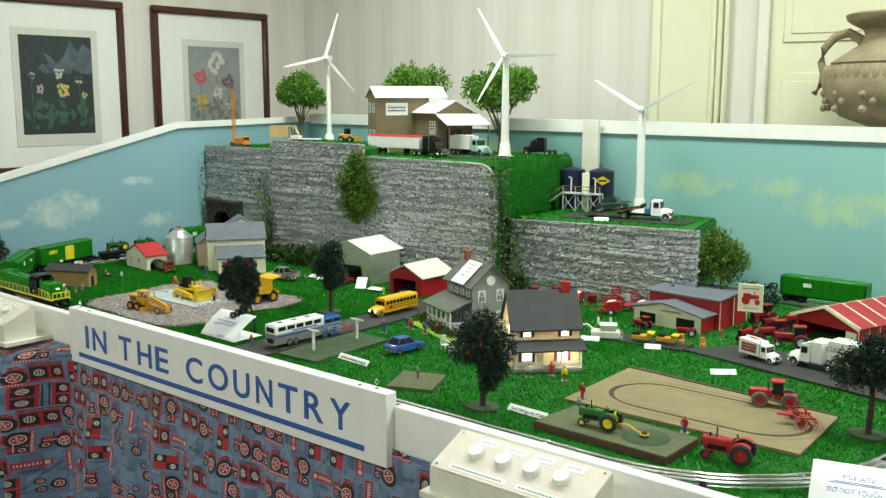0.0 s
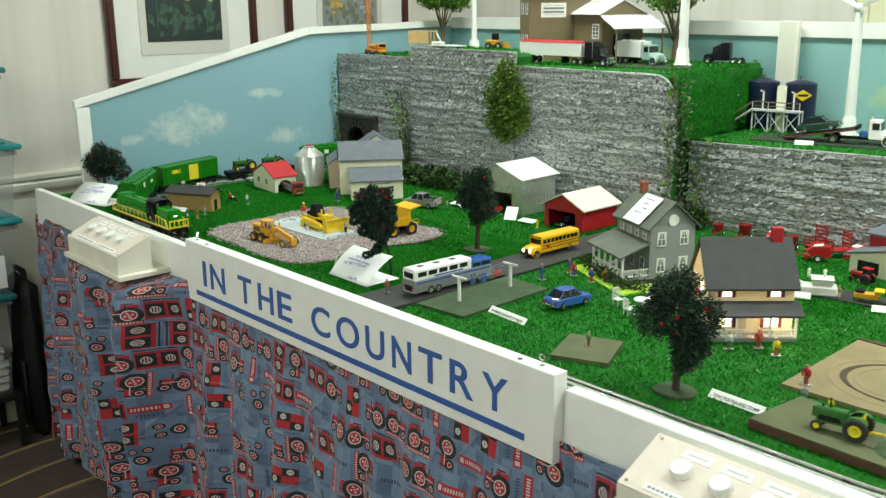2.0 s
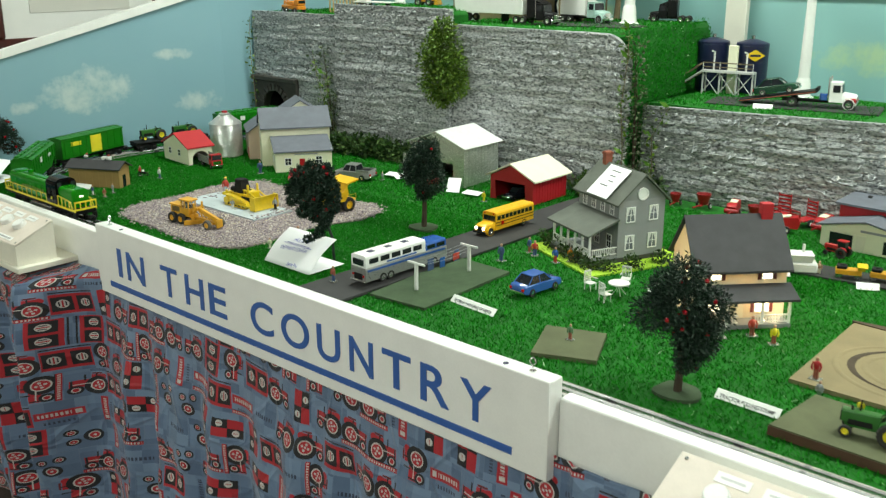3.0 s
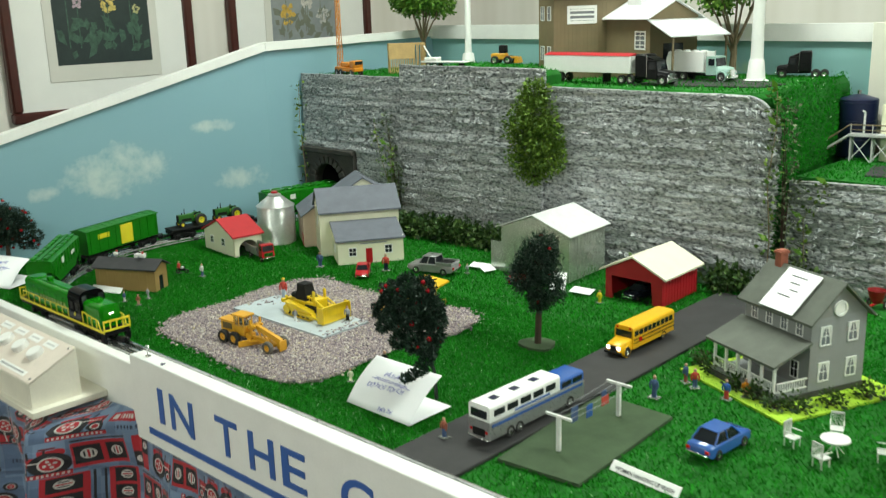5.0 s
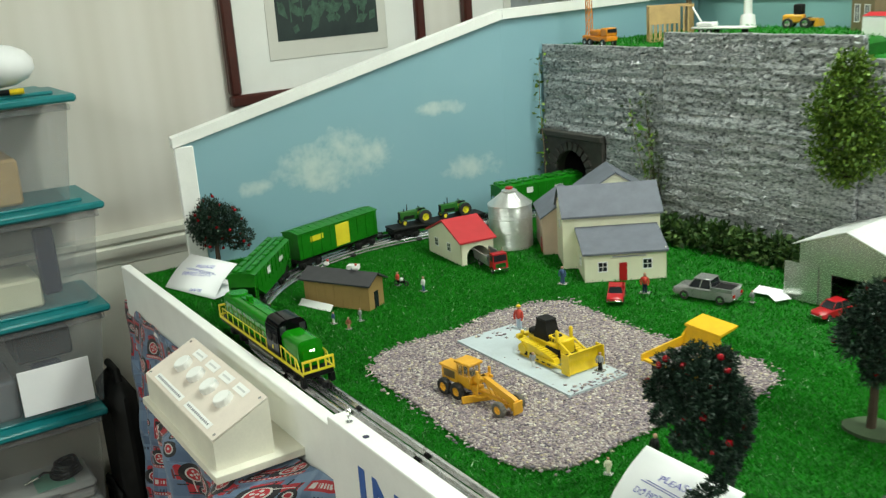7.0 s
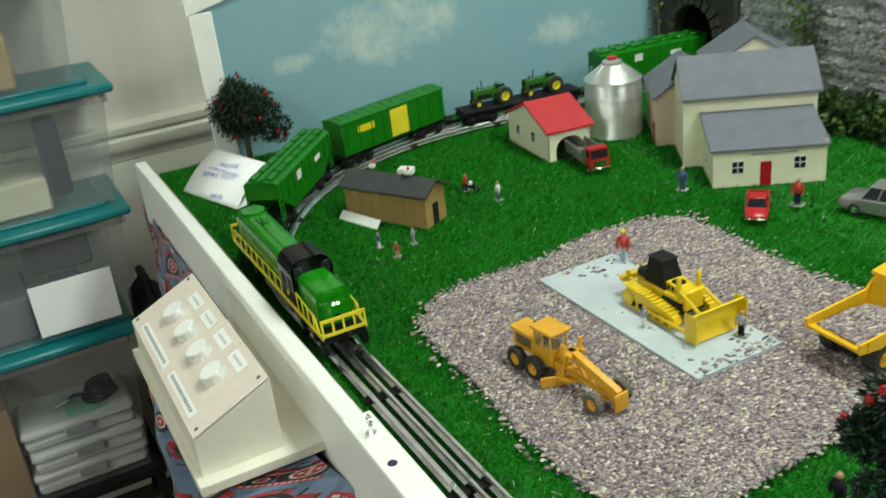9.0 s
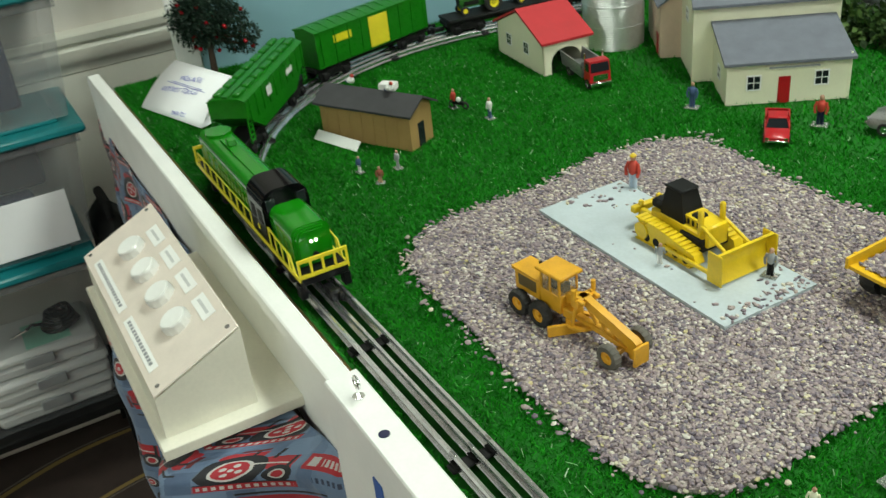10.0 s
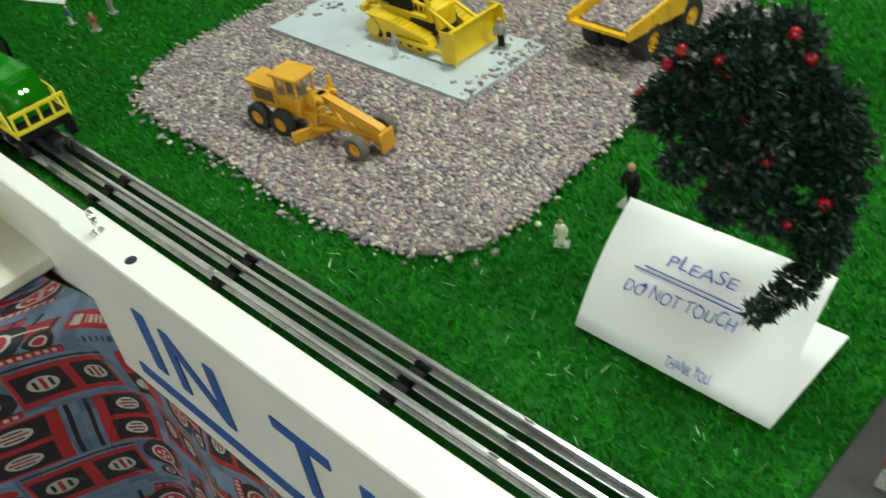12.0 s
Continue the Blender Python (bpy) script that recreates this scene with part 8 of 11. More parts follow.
part("front_axle", Shape().box(0.060, 0.067, -0.018, 0.018, 0.010, 0.016, 0.001), AMBER, c)
for wx in (-0.066, -0.034):
    for s in (-1, 1):
        wheel(c, wx, s * 0.0205, 0.0145, 0.010, RUBBER, AMBER, 16)
for s in (-1, 1):
    wheel(c, 0.064, s * 0.0215, 0.0130, 0.009, DUSTY, AMBER, 16)
part("exhaust_pipe", Shape().cyl((-0.058, 0.004, 0.05), 0.0018, 0.009, n=8), MATBLACK, c)

# ---- slab and bulldozer
single("slab", Shape().prism(SLAB, G - 0.001, G + 0.0085, "z"), CONCRETE, "pale grey-blue foundation slab in the gravel", "slab")
c = thing("bulldozer", -2.338, 1.544, G + 0.0085, 0, "yellow toy bulldozer with a black cab and wide blade", "bulldozer")
c.matrix_basis = c.matrix_basis @ Matrix.Diagonal((0.98, 0.87, 0.93, 1.0))
for s in (-1, 1):
    poly = [(-0.056, 0.008), (-0.048, 0.001), (0.030, 0.001), (0.040, 0.008), (0.036, 0.017), (-0.02, 0.026), (-0.034, 0.026), (-0.056, 0.016)]
    t = part("track_frame", Shape().prism(poly, s * 0.0235, s * 0.0365), YELLOW, c)
    for q in range(13):
        px = -0.050 + q * 0.0066
        part("track_shoe", Shape().box(px - 0.0028, px + 0.0028, s * 0.030 - 0.0085, s * 0.030 + 0.0085, 0.0, 0.0018, 0.0004), YELLOW, t)
        zz = 0.0265 if px < -0.02 else 0.0265 - (px + 0.02) * 0.16
        part("track_shoe", Shape().box(px - 0.0028, px + 0.0028, s * 0.030 - 0.0085, s * 0.030 + 0.0085, zz, zz + 0.0018, 0.0004), YELLOW, t)
    part("sprocket", Shape().cyl((-0.044, s * 0.0375 - 0.001, 0.013), 0.010, 0.002, "y", 14), YELLOW, t)
part("body", Shape().box(-0.050, 0.030, -0.018, 0.018, 0.014, 0.034, 0.002), YELLOW, c)
part("engine_block", Shape().box(-0.002, 0.032, -0.0215, 0.0215, 0.012, 0.028, 0.002), MATBLACK, c)
for s in (-1, 1):
    for q in range(4):
        part("hood_louvre", Shape().box(0.002 + q * 0.007, 0.005 + q * 0.007, s * 0.0122 - 0.0006, s * 0.0122 + 0.0006, 0.035, 0.041), MATBLACK, c)
    for q in range(5):
        part("track_roller", Shape().cyl((-0.036 + q * 0.015, s * 0.0366 - 0.0008, 0.0075), 0.005, 0.0016, "y", 12), MATBLACK, c)
part("engine_hood", Shape().prism([(-0.004, 0.034), (0.034, 0.034), (0.034, 0.042), (-0.004, 0.044)], -0.012, 0.014), YELLOW, c)
part("cab", Shape().frustum((-0.036, 0.002, -0.017, 0.017), (-0.031, -0.008, -0.0125, 0.0125), 0.030, 0.066), MATBLACK, c, "black rounded cab")
part("cab_roof", Shape().box(-0.033, -0.006, -0.0138, 0.0138, 0.066, 0.0695, 0.0017), MATBLACK, c)
part("operator_seat", Shape().box(0.0, 0.016, -0.010, 0.010, 0.030, 0.046, 0.004), MATBLACK, c)
part("fuel_tank", Shape().box(-0.052, -0.034, -0.017, 0.017, 0.034, 0.046, 0.004), MATBLACK, c)
part("lift_post", Shape().box(0.022, 0.029, 0.0135, 0.0195, 0.028, 0.062, 0.002), YELLOW, c)
part("lift_post", Shape().box(0.022, 0.029, -0.0195, -0.0135, 0.028, 0.062, 0.002), YELLOW, c)
part("front_guard", Shape().box(0.030, 0.036, -0.016, 0.016, 0.018, 0.044, 0.002), YELLOW, c)
n = 8
bp = [(0.066 + 0.010 * (2 * i / n - 1) ** 2, 0.002 + 0.036 * i / n) for i in range(n + 1)]
bp += [(px - 0.004, pz) for px, pz in reversed(bp)]
part("blade", Shape().prism(bp, -0.041, 0.041), YELLOW, c)
for s in (-1, 1):
    part("blade_end", Shape().box(0.060, 0.080, s * 0.041 - 0.001, s * 0.041 + 0.001, 0.002, 0.038, 0.0006), YELLOW, c)
    part("push_arm", Shape().box(-0.01, 0.066, s * 0.0395 - 0.002, s * 0.0395 + 0.002, 0.008, 0.013, 0.001), YELLOW, c)
    part("lift_cylinder", Shape().tube([(0.026, s * 0.017, 0.044), (0.062, s * 0.018, 0.028)], 0.0022, 8), YELLOW, c)
    part("ripper_arm", Shape().box(-0.072, -0.048, s * 0.014 - 0.003, s * 0.014 + 0.003, 0.018, 0.025, 0.001), YELLOW, c)
    part("ripper_upright", Shape().box(-0.072, -0.067, s * 0.014 - 0.003, s * 0.014 + 0.003, 0.006, 0.034, 0.001), YELLOW, c)
part("ripper_beam", Shape().box(-0.075, -0.067, -0.026, 0.026, 0.020, 0.028, 0.001), YELLOW, c)

# ---- quarry dump truck with a stone load
c = thing("dump_truck", -2.149, 1.654, G + 0.003, 88, "yellow toy quarry dump truck loaded with stones", "dump truck")
c.matrix_basis = c.matrix_basis @ Matrix.Scale(0.83, 4)
part("chassis", Shape().box(-0.058, 0.066, -0.014, 0.014, 0.014, 0.026, 0.002), MATBLACK, c)
floor = part("dump_body", Shape().prism([(-0.080, 0.042), (0.020, 0.034), (0.036, 0.052), (0.036, 0.056), (0.018, 0.039), (-0.080, 0.046)], -0.041, 0.041), TRUCK_Y, c)
for s in (-1, 1):
    part("side_board", Shape().prism([(-0.082, 0.042), (0.020, 0.034), (0.034, 0.054), (0.030, 0.077), (0.018, 0.064), (-0.082, 0.055)], s * 0.0395, s * 0.0430), TRUCK_Y, floor)
    for q in range(3):
        part("side_rib", Shape().box(-0.07 + q * 0.03, -0.066 + q * 0.03, s * 0.043 - 0.001, s * 0.043 + 0.0015, 0.041, 0.057), TRUCK_Y, floor)
part("headboard", Shape().prism([(0.018, 0.038), (0.022, 0.038), (0.036, 0.084), (0.030, 0.084)], -0.0395, 0.0395), TRUCK_Y, floor)
part("canopy", Shape().prism([(0.028, 0.082), (0.074, 0.091), (0.074, 0.095), (0.028, 0.087)], -0.043, 0.043), TRUCK_Y, floor)
part("cab", Shape().box(0.040, 0.062, 0.002, 0.030, 0.034, 0.072, 0.002), TRUCK_Y, c)
part("cab_window", Shape().box(0.0615, 0.0628, 0.005, 0.027, 0.054, 0.068), GLASS, c)
part("cab_window", Shape().box(0.043, 0.060, 0.0295, 0.0308, 0.054, 0.068), GLASS, c)
part("engine_deck", Shape().box(0.036, 0.070, -0.034, 0.034, 0.028, 0.036, 0.002), TRUCK_Y, c)
part("radiator", Shape().box(0.066, 0.072, -0.016, 0.016, 0.012, 0.034, 0.001), MATBLACK, c)
part("deck_railing", Shape().tube([(0.070, -0.033, 0.036), (0.070, -0.033, 0.048), (0.045, -0.033, 0.048), (0.045, -0.033, 0.036)], 0.0009, 5), TRUCK_Y, c)
for s in (-1, 1):
    wheel(c, -0.036, s * 0.033, 0.0215, 0.021, RUBBER, TRUCK_Y, 18)
    wheel(c, 0.036, s * 0.037, 0.0215, 0.014, RUBBER, TRUCK_Y, 18)
lx, ly = scattered(1900, -0.070, 0.014, -0.034, 0.034)
lz = 0.046 + 0.014 * np.exp(-((lx + 0.02) / 0.035) ** 2 - (ly / 0.026) ** 2) + 0.002 * rng.random(len(lx)) - 0.004
lv, lf = stones_at(lx, ly, lz + 0.003, 0.0030)
ld = from_arrays("stone_load", lv, lf, STONES)
stone = single("stone_load", ld, None, "crushed stone heaped in the dump truck", "gravel", "stuff", at=pose(-2.149, 1.654, G + 0.003, 0, 0, 88) @ Matrix.Scale(0.83, 4))

# ---- road, school bus and coach
single("road", Shape().box(-1.775, -1.655, 1.172, 2.13, G - 0.001, G + 0.005, 0.001), ROAD, "black painted road board across the layout", "road", "structure")
single("driveway", Shape().box(-1.775, -1.60, 2.131, 2.20, G - 0.001, G + 0.004, 0.001), ROAD, "black board at the end of the road", "road", "structure")
c = thing("school_bus", -1.732, 1.812, G + 0.005, -91, "yellow toy school bus with lit headlights", "bus")
part("body", Shape().prism(arch_prof(0.0195, 0.010, 0.050, 0.006), -0.085, 0.052, "x"), BUS_Y, c)
loft([(0.052, 0.0175, 0.009, 0.029, 0.003), (0.078, 0.0155, 0.009, 0.026, 0.003), (0.084, 0.0145, 0.010, 0.023, 0.003)], BUS_Y, "bonnet", c)
part("windscreen", Shape().box(0.0515, 0.0528, -0.0165, 0.0165, 0.030, 0.042), GLASS, c)
for s in (-1, 1):
    for q in range(9):
        part("side_window", Shape().box(-0.078 + q * 0.0142, -0.0665 + q * 0.0142, s * 0.0195 - 0.0006, s * 0.0195 + 0.0006, 0.032, 0.042, 0.0003), GLASS, c)
    for zz in (0.019, 0.026):
        part("rub_rail", Shape().box(-0.084, 0.051, s * 0.0197 - 0.0006, s * 0.0197 + 0.0006, zz, zz + 0.0014), MATBLACK, c)
    part("headlight", Shape().cyl((0.083, s * 0.0105, 0.018), 0.0036, 0.003, "x", 12), HEADLAMP, c, "lit headlight")
    part("mudguard", Shape().lathe([(0.0095, -0.0035), (0.0105, -0.0035), (0.0105, 0.0035), (0.0095, 0.0035)], (0.068, s * 0.0155, 0.010), "y", 16, ring=True), BUS_Y, c)
    part("warning_light", Shape().cyl((0.052, s * 0.013, 0.0465), 0.002, 0.0015, "x", 8), TAIL, c)
    wheel(c, 0.068, s * 0.0165, 0.009, 0.006)
    wheel(c, -0.050, s * 0.0155, 0.009, 0.008)
part("grille", Shape().box(0.0838, 0.0848, -0.007, 0.007, 0.011, 0.021), MATBLACK, c)
part("bumper", Shape().box(0.084, 0.088, -0.018, 0.018, 0.007, 0.0115, 0.0008), MATBLACK, c)
part("stop_arm", Shape().cyl((0.030, 0.0205, 0.024), 0.005, 0.001, "y", 8), TAIL, c)

c = thing("touring_coach", -1.690, 1.425, G + 0.005, 88, "white toy touring coach with blue lower front roof", "coach")
part("lower_body", Shape().prism(arch_prof(0.021, 0.009, 0.036, 0.003), -0.105, 0.115, "x"), SILVER, c)
part("upper_deck", Shape().prism(arch_prof(0.0205, 0.036, 0.060, 0.005), -0.104, 0.055, "x"), WHITE, c)
part("front_roof", Shape().prism(arch_prof(0.0205, 0.036, 0.051, 0.005), 0.055, 0.114, "x"), BLUE, c, "blue front roof")
part("upper_screen", Shape().box(0.0548, 0.0562, -0.017, 0.017, 0.0515, 0.0575), GLASS, c)
part("rear_window", Shape().box(-0.1055, -0.1038, -0.015, 0.015, 0.040, 0.052), GLASS, c)
part("windscreen", Shape().box(0.1135, 0.1155, -0.018, 0.018, 0.034, 0.046), GLASS, c)
for s in (-1, 1):
    for q in range(5):
        part("side_window", Shape().box(-0.095 + q * 0.029, -0.072 + q * 0.029, s * 0.0206 - 0.0007, s * 0.0206 + 0.0007, 0.043, 0.053, 0.0004), GLASS, c)
    for q in range(2):
        part("side_window", Shape().box(0.060 + q * 0.027, 0.082 + q * 0.027, s * 0.0206 - 0.0007, s * 0.0206 + 0.0007, 0.038, 0.046, 0.0004), GLASS, c)
    part("name_bar", Shape().box(-0.05, 0.03, s * 0.0208 - 0.0005, s * 0.0208 + 0.0005, 0.0375, 0.0405), SIGNBLUE, c)
    part("blue_stripe", Shape().box(-0.1, 0.11, s * 0.0212 - 0.0005, s * 0.0212 + 0.0005, 0.028, 0.032), SIGNBLUE, c)
    for wx in (-0.060, -0.040, 0.080):
        wheel(c, wx, s * 0.0185, 0.0095, 0.006)
    part("tail_light", Shape().box(-0.1058, -0.1045, s * 0.015 - 0.002, s * 0.015 + 0.002, 0.018, 0.022), TAIL, c)
for q in range(3):
    part("roof_hatch", Shape().box(-0.08 + q * 0.045, -0.066 + q * 0.045, -0.006, 0.006, 0.0598, 0.0608), NAVY, c)
part("rear_grille", Shape().box(-0.1056, -0.1045, -0.012, 0.012, 0.012, 0.024), MATBLACK, c)
part("bumper", Shape().box(-0.108, -0.105, -0.020, 0.020, 0.007, 0.011, 0.0008), CHROME, c)

# ---- cars
car(-1.428, 1.526, G + 0.002, 84, 0.104, BLUE, "glossy blue toy sedan with white roof sides on the grass", "car")
car(-2.492, 1.824, G + 0.002, -47, 0.080, RED, "red toy pickup parked before the store", "pickup")
car(-2.375, 1.945, G + 0.002, 197, 0.118, SILVER, "silver toy pickup with an empty black bed", "pickup")
car(-2.165, 2.025, G + 0.003, 262, 0.080, RED, "red toy car at the machine shed", "car")
car(-1.890, 2.068, G + 0.003, 262, 0.080, paint("black_car", (0.01, 0.012, 0.02), 0.15, vary=0.1, bump=0), "black toy car inside the covered garage", "car")
c = thing("grain_truck", -2.818, 1.773, G + 0.001, -12, "red-cab toy grain truck with a grey box, backing out", "truck")
truck_cab(c, 0.020, 0.95, RED, False, False)
chassis(c, -0.06, 0.03, 0.95, (-0.036,))
part("grain_box", Shape().prism([(-0.017, 0.012), (-0.020, 0.034), (-0.0175, 0.034), (-0.0155, 0.015), (0.0155, 0.015), (0.0175, 0.034), (0.020, 0.034), (0.017, 0.012)], -0.062, 0.014, "x"), SILVER, c)
part("box_end", Shape().box(0.012, 0.014, -0.018, 0.018, 0.012, 0.037), SILVER, c)

# ---- right-hand farm
tractor(-0.745, 1.330, G + 0.015, 190, 0.086, JD_G, JD_Y, "green and yellow toy tractor on a display board", seat_k=JD_Y)
tractor(-0.505, 1.362, G + 0.002, 192, 0.098, RED, RED, "red toy row-crop tractor by the track")
for x, y, yaw, L, cab in ((-0.81, 2.19, 250, 0.080, False), (-0.765, 2.235, 230, 0.085, True), (-0.70, 2.195, 200, 0.090, True), (-0.80, 2.345, 240, 0.085, False), (-0.755, 2.41, 215, 0.09, True), (-0.55, 2.165, 185, 0.080, False), (-0.86, 2.40, 250, 0.085, True)):
    tractor(x, y, G + 0.002, yaw, L, DARKRED, DARKRED if L < 0.09 else FIGWHITE, "red toy farm tractor parked with others" if not cab else "red toy cab tractor parked with others", cab=cab)
tractor(-0.955, 2.125, G + 0.002, 200, 0.055, RED, FIGWHITE, "small red toy lawn tractor before the dealership")
tractor(-1.085, 2.120, G + 0.002, 170, 0.058, RED, MATBLACK, "small red toy utility tractor with black canopy", cab=True)
for i, (x, y, yaw, s, kd) in enumerate(((-1.555, 2.285, 280, 0.8, 0), (-1.485, 2.30, 265, 1.0, 0), (-1.405, 2.30, 280, 0.95, 1), (-1.345, 2.285, 265, 0.9, 0), (-1.245, 2.225, 200, 1.15, 1), (-1.235, 2.305, 250, 1.1, 2), (-1.295, 2.31, 270, 1.15, 2), (-1.185, 2.30, 260, 1.0, 1), (-0.63, 2.20, 200, 0.85, 0), (-0.455, 2.12, 185, 1.0, 1))):
    implement(x, y, G + 0.001, yaw, s, ["red toy hopper wagon near the cliff", "red toy baler with a cream panel", "red toy hay rake with thin tines"][kd], kd)

c = thing("articulated_tractor", -0.556, 1.694, G + 0.006, 205, "large red four-wheel-drive toy tractor with dusty tyres", "tractor", "farm tractors")
c.matrix_basis = c.matrix_basis @ Matrix.Scale(0.80, 4)
part("front_bonnet", Shape().prism(arch_prof(0.012, 0.022, 0.044, 0.004), 0.004, 0.060, "x"), RED, c)
part("front_grille", Shape().box(0.060, 0.0615, -0.010, 0.010, 0.022, 0.040), MATBLACK, c)
part("rear_frame", Shape().box(-0.056, 0.0, -0.013, 0.013, 0.018, 0.032, 0.002), RED, c)
part("cab_glass", Shape().frustum((-0.022, 0.006, -0.014, 0.014), (-0.020, 0.004, -0.012, 0.012), 0.032, 0.062), GLASS, c)
part("cab_roof", Shape().box(-0.025, 0.009, -0.016, 0.016, 0.062, 0.068, 0.002), RED, c)
part("exhaust_pipe", Shape().cyl((0.016, 0.010, 0.044), 0.0018, 0.022, n=8), MATBLACK, c)
for wx in (-0.036, 0.036):
    for s in (-1, 1):
        wheel(c, wx, s * 0.024, 0.0195, 0.012, DUSTY, RED, 18)
c = thing("field_cultivator", -0.474, 1.622, G + 0.006, 215, "red toy field cultivator with many tines", "farm machine")
c.matrix_basis = c.matrix_basis @ Matrix.Scale(0.84, 4)
for q in (-0.018, 0.0, 0.018):
    part("frame_bar", Shape().box(q - 0.0018, q + 0.0018, -0.055, 0.055, 0.020, 0.0235), RED, c)
for s in (-0.04, 0.0, 0.04):
    part("frame_bar", Shape().box(-0.02, 0.02, s - 0.0016, s + 0.0016, 0.0236, 0.0265), RED, c)
part("hitch", Shape().prism([(0.018, -0.016), (0.018, 0.016), (0.055, 0.002), (0.055, -0.002)], 0.020, 0.0235, "z"), RED, c)
for i, q in enumerate((-0.018, 0.0, 0.018)):
    for j in range(8):
        yy = -0.052 + j * 0.0145 + i * 0.004
        part("tine", Shape().tube([(q, yy, 0.021), (q - 0.006, yy, 0.014), (q - 0.001, yy, 0.002)], 0.0009, 5), RED, c)
for s in (-0.03, 0.03):
    wheel(c, 0.008, s, 0.010, 0.005, DUSTY, RED)
    part("upright", Shape().box(-0.002, 0.001, s - 0.001, s + 0.001, 0.026, 0.045), RED, c)

single("right_road", Shape().prism([(-0.905, 1.985), (-0.35, 1.875), (0.1, 1.80), (0.1, 2.06), (-0.80, 2.125)], G - 0.001, G + 0.005, "z"), ROAD, "black road board beside the red barn", "road", "structure")
single("work_road", Shape().prism([(-1.15, 1.945), (-0.90, 1.975), (-0.90, 2.05), (-1.12, 2.03)], G - 0.001, G + 0.004, "z"), ROAD, "strip of unfinished black road", "road", "structure")
c = thing("delivery_truck", -0.710, 2.012, G + 0.005, -18, "white toy delivery truck with rows of red crates", "truck")
c.matrix_basis = c.matrix_basis @ Matrix.Scale(0.86, 4)
truck_cab(c, 0.010, 1.05, WHITE)
chassis(c, -0.058, 0.03, 1.05, (-0.036,))
part("cargo_body", Shape().prism([(-0.060, 0.014), (0.008, 0.014), (0.008, 0.052), (-0.060, 0.056)], -0.021, 0.021), WHITE, c)
for s in (-1, 1):
    for q in range(3):
        part("crate_row", Shape().box(-0.052, 0.0, s * 0.0212 - 0.001, s * 0.0212 + 0.001, 0.022 + q * 0.0085, 0.0295 + q * 0.0085, 0.0005), BRICK, c)
part("roof_sign", Shape().box(-0.052, 0.0, -0.002, 0.002, 0.055, 0.062), FIGWHITE, c)
part("roof_sign_print", Shape().box(-0.036, -0.014, -0.0024, 0.0024, 0.0575, 0.060), TAIL, c)
semi(-0.497, 2.018, G + 0.005, 171, WHITE, WHITE, "long white toy semi-trailer truck", 1.24, 0.165, None, None)
tl = thing("trailer_lettering", -0.497, 2.018, G + 0.005, 171, "dark red words on the white trailer side", "lettering")
me = lettering("CUSTOM LIT", 0.082, 0.0115, 0.0005, 0.0)
me.materials.append(paint("faded_red_print", (0.25, 0.04, 0.04), 0.6))
part("words", me, None, tl, at=pose(0.056, 0.0246, 0.052, 0, 0, 180))

for i, (x, y, yaw, lab) in enumerate(((-1.015, 1.985, 20, "yellow toy paving machine on the unfinished road"), (-0.955, 2.005, 10, "yellow toy road roller on the unfinished road"))):
    c = thing("paving_machine", x, y, G + 0.004, yaw, lab, "paving machine")
    c.matrix_basis = c.matrix_basis @ Matrix.Scale(0.8, 4)
    part("engine_deck", Shape().box(-0.028, -0.004, -0.0125, 0.0125, 0.024, 0.032, 0.002), MATBLACK, c)
    part("canopy_post", Shape().tube([(-0.024, 0.01, 0.03), (-0.024, 0.01, 0.05)], 0.001, 5), MATBLACK, c)
    part("body", Shape().box(-0.03, 0.03, -0.014, 0.014, 0.010, 0.024, 0.002), AMBER, c)
    part("hopper", Shape().frustum((0.02, 0.034, -0.014, 0.014), (0.018, 0.042, -0.020, 0.020), 0.024, 0.034), YELLOW, c)
    part("seat", Shape().box(-0.02, -0.010, -0.005, 0.005, 0.024, 0.034, 0.001), MATBLACK, c)
    part("roller", Shape().cyl((-0.022, -0.013, 0.009), 0.009, 0.026, "y", 16), STEEL, c)
    part("roller", Shape().cyl((0.022, -0.013, 0.009), 0.009, 0.026, "y", 16), STEEL, c)
for x, y in ((-0.925, 2.03), (-0.868, 2.03)):
    bb = thing("traffic_barrel", x, y, G + 0.004, 0, "orange toy traffic barrel at the road works", "barrel", "traffic barrels")
    part("drum", Shape().lathe([(0.007, 0), (0.0075, 0.004), (0.0068, 0.010), (0.0072, 0.016), (0.006, 0.026)], n=14), ORANGE, bb)
    part("white_band", Shape().lathe([(0.0073, 0.009), (0.0075, 0.010), (0.0075, 0.013), (0.0073, 0.014)], n=14, ring=True), FIGWHITE, bb)
c = thing("white_machine", -1.110, 1.965, G + 0.004, 30, "pale toy milling machine beside the road works", "machine")
part("base", Shape().box(-0.038, 0.038, -0.020, 0.020, 0.0, 0.020, 0.003), FIGWHITE, c)
part("hopper", Shape().frustum((-0.012, 0.026, -0.016, 0.016), (-0.016, 0.03, -0.02, 0.02), 0.020, 0.036), FIGWHITE, c)
for q in (-0.02, 0.012):
    part("upright", Shape().cyl((q, 0.008, 0.034), 0.003, 0.018, n=8), FIGWHITE, c)
part("boom", Shape().tube([(-0.03, 0, 0.02), (-0.05, 0, 0.034), (-0.062, 0, 0.030)], 0.003, 8), FIGWHITE, c)

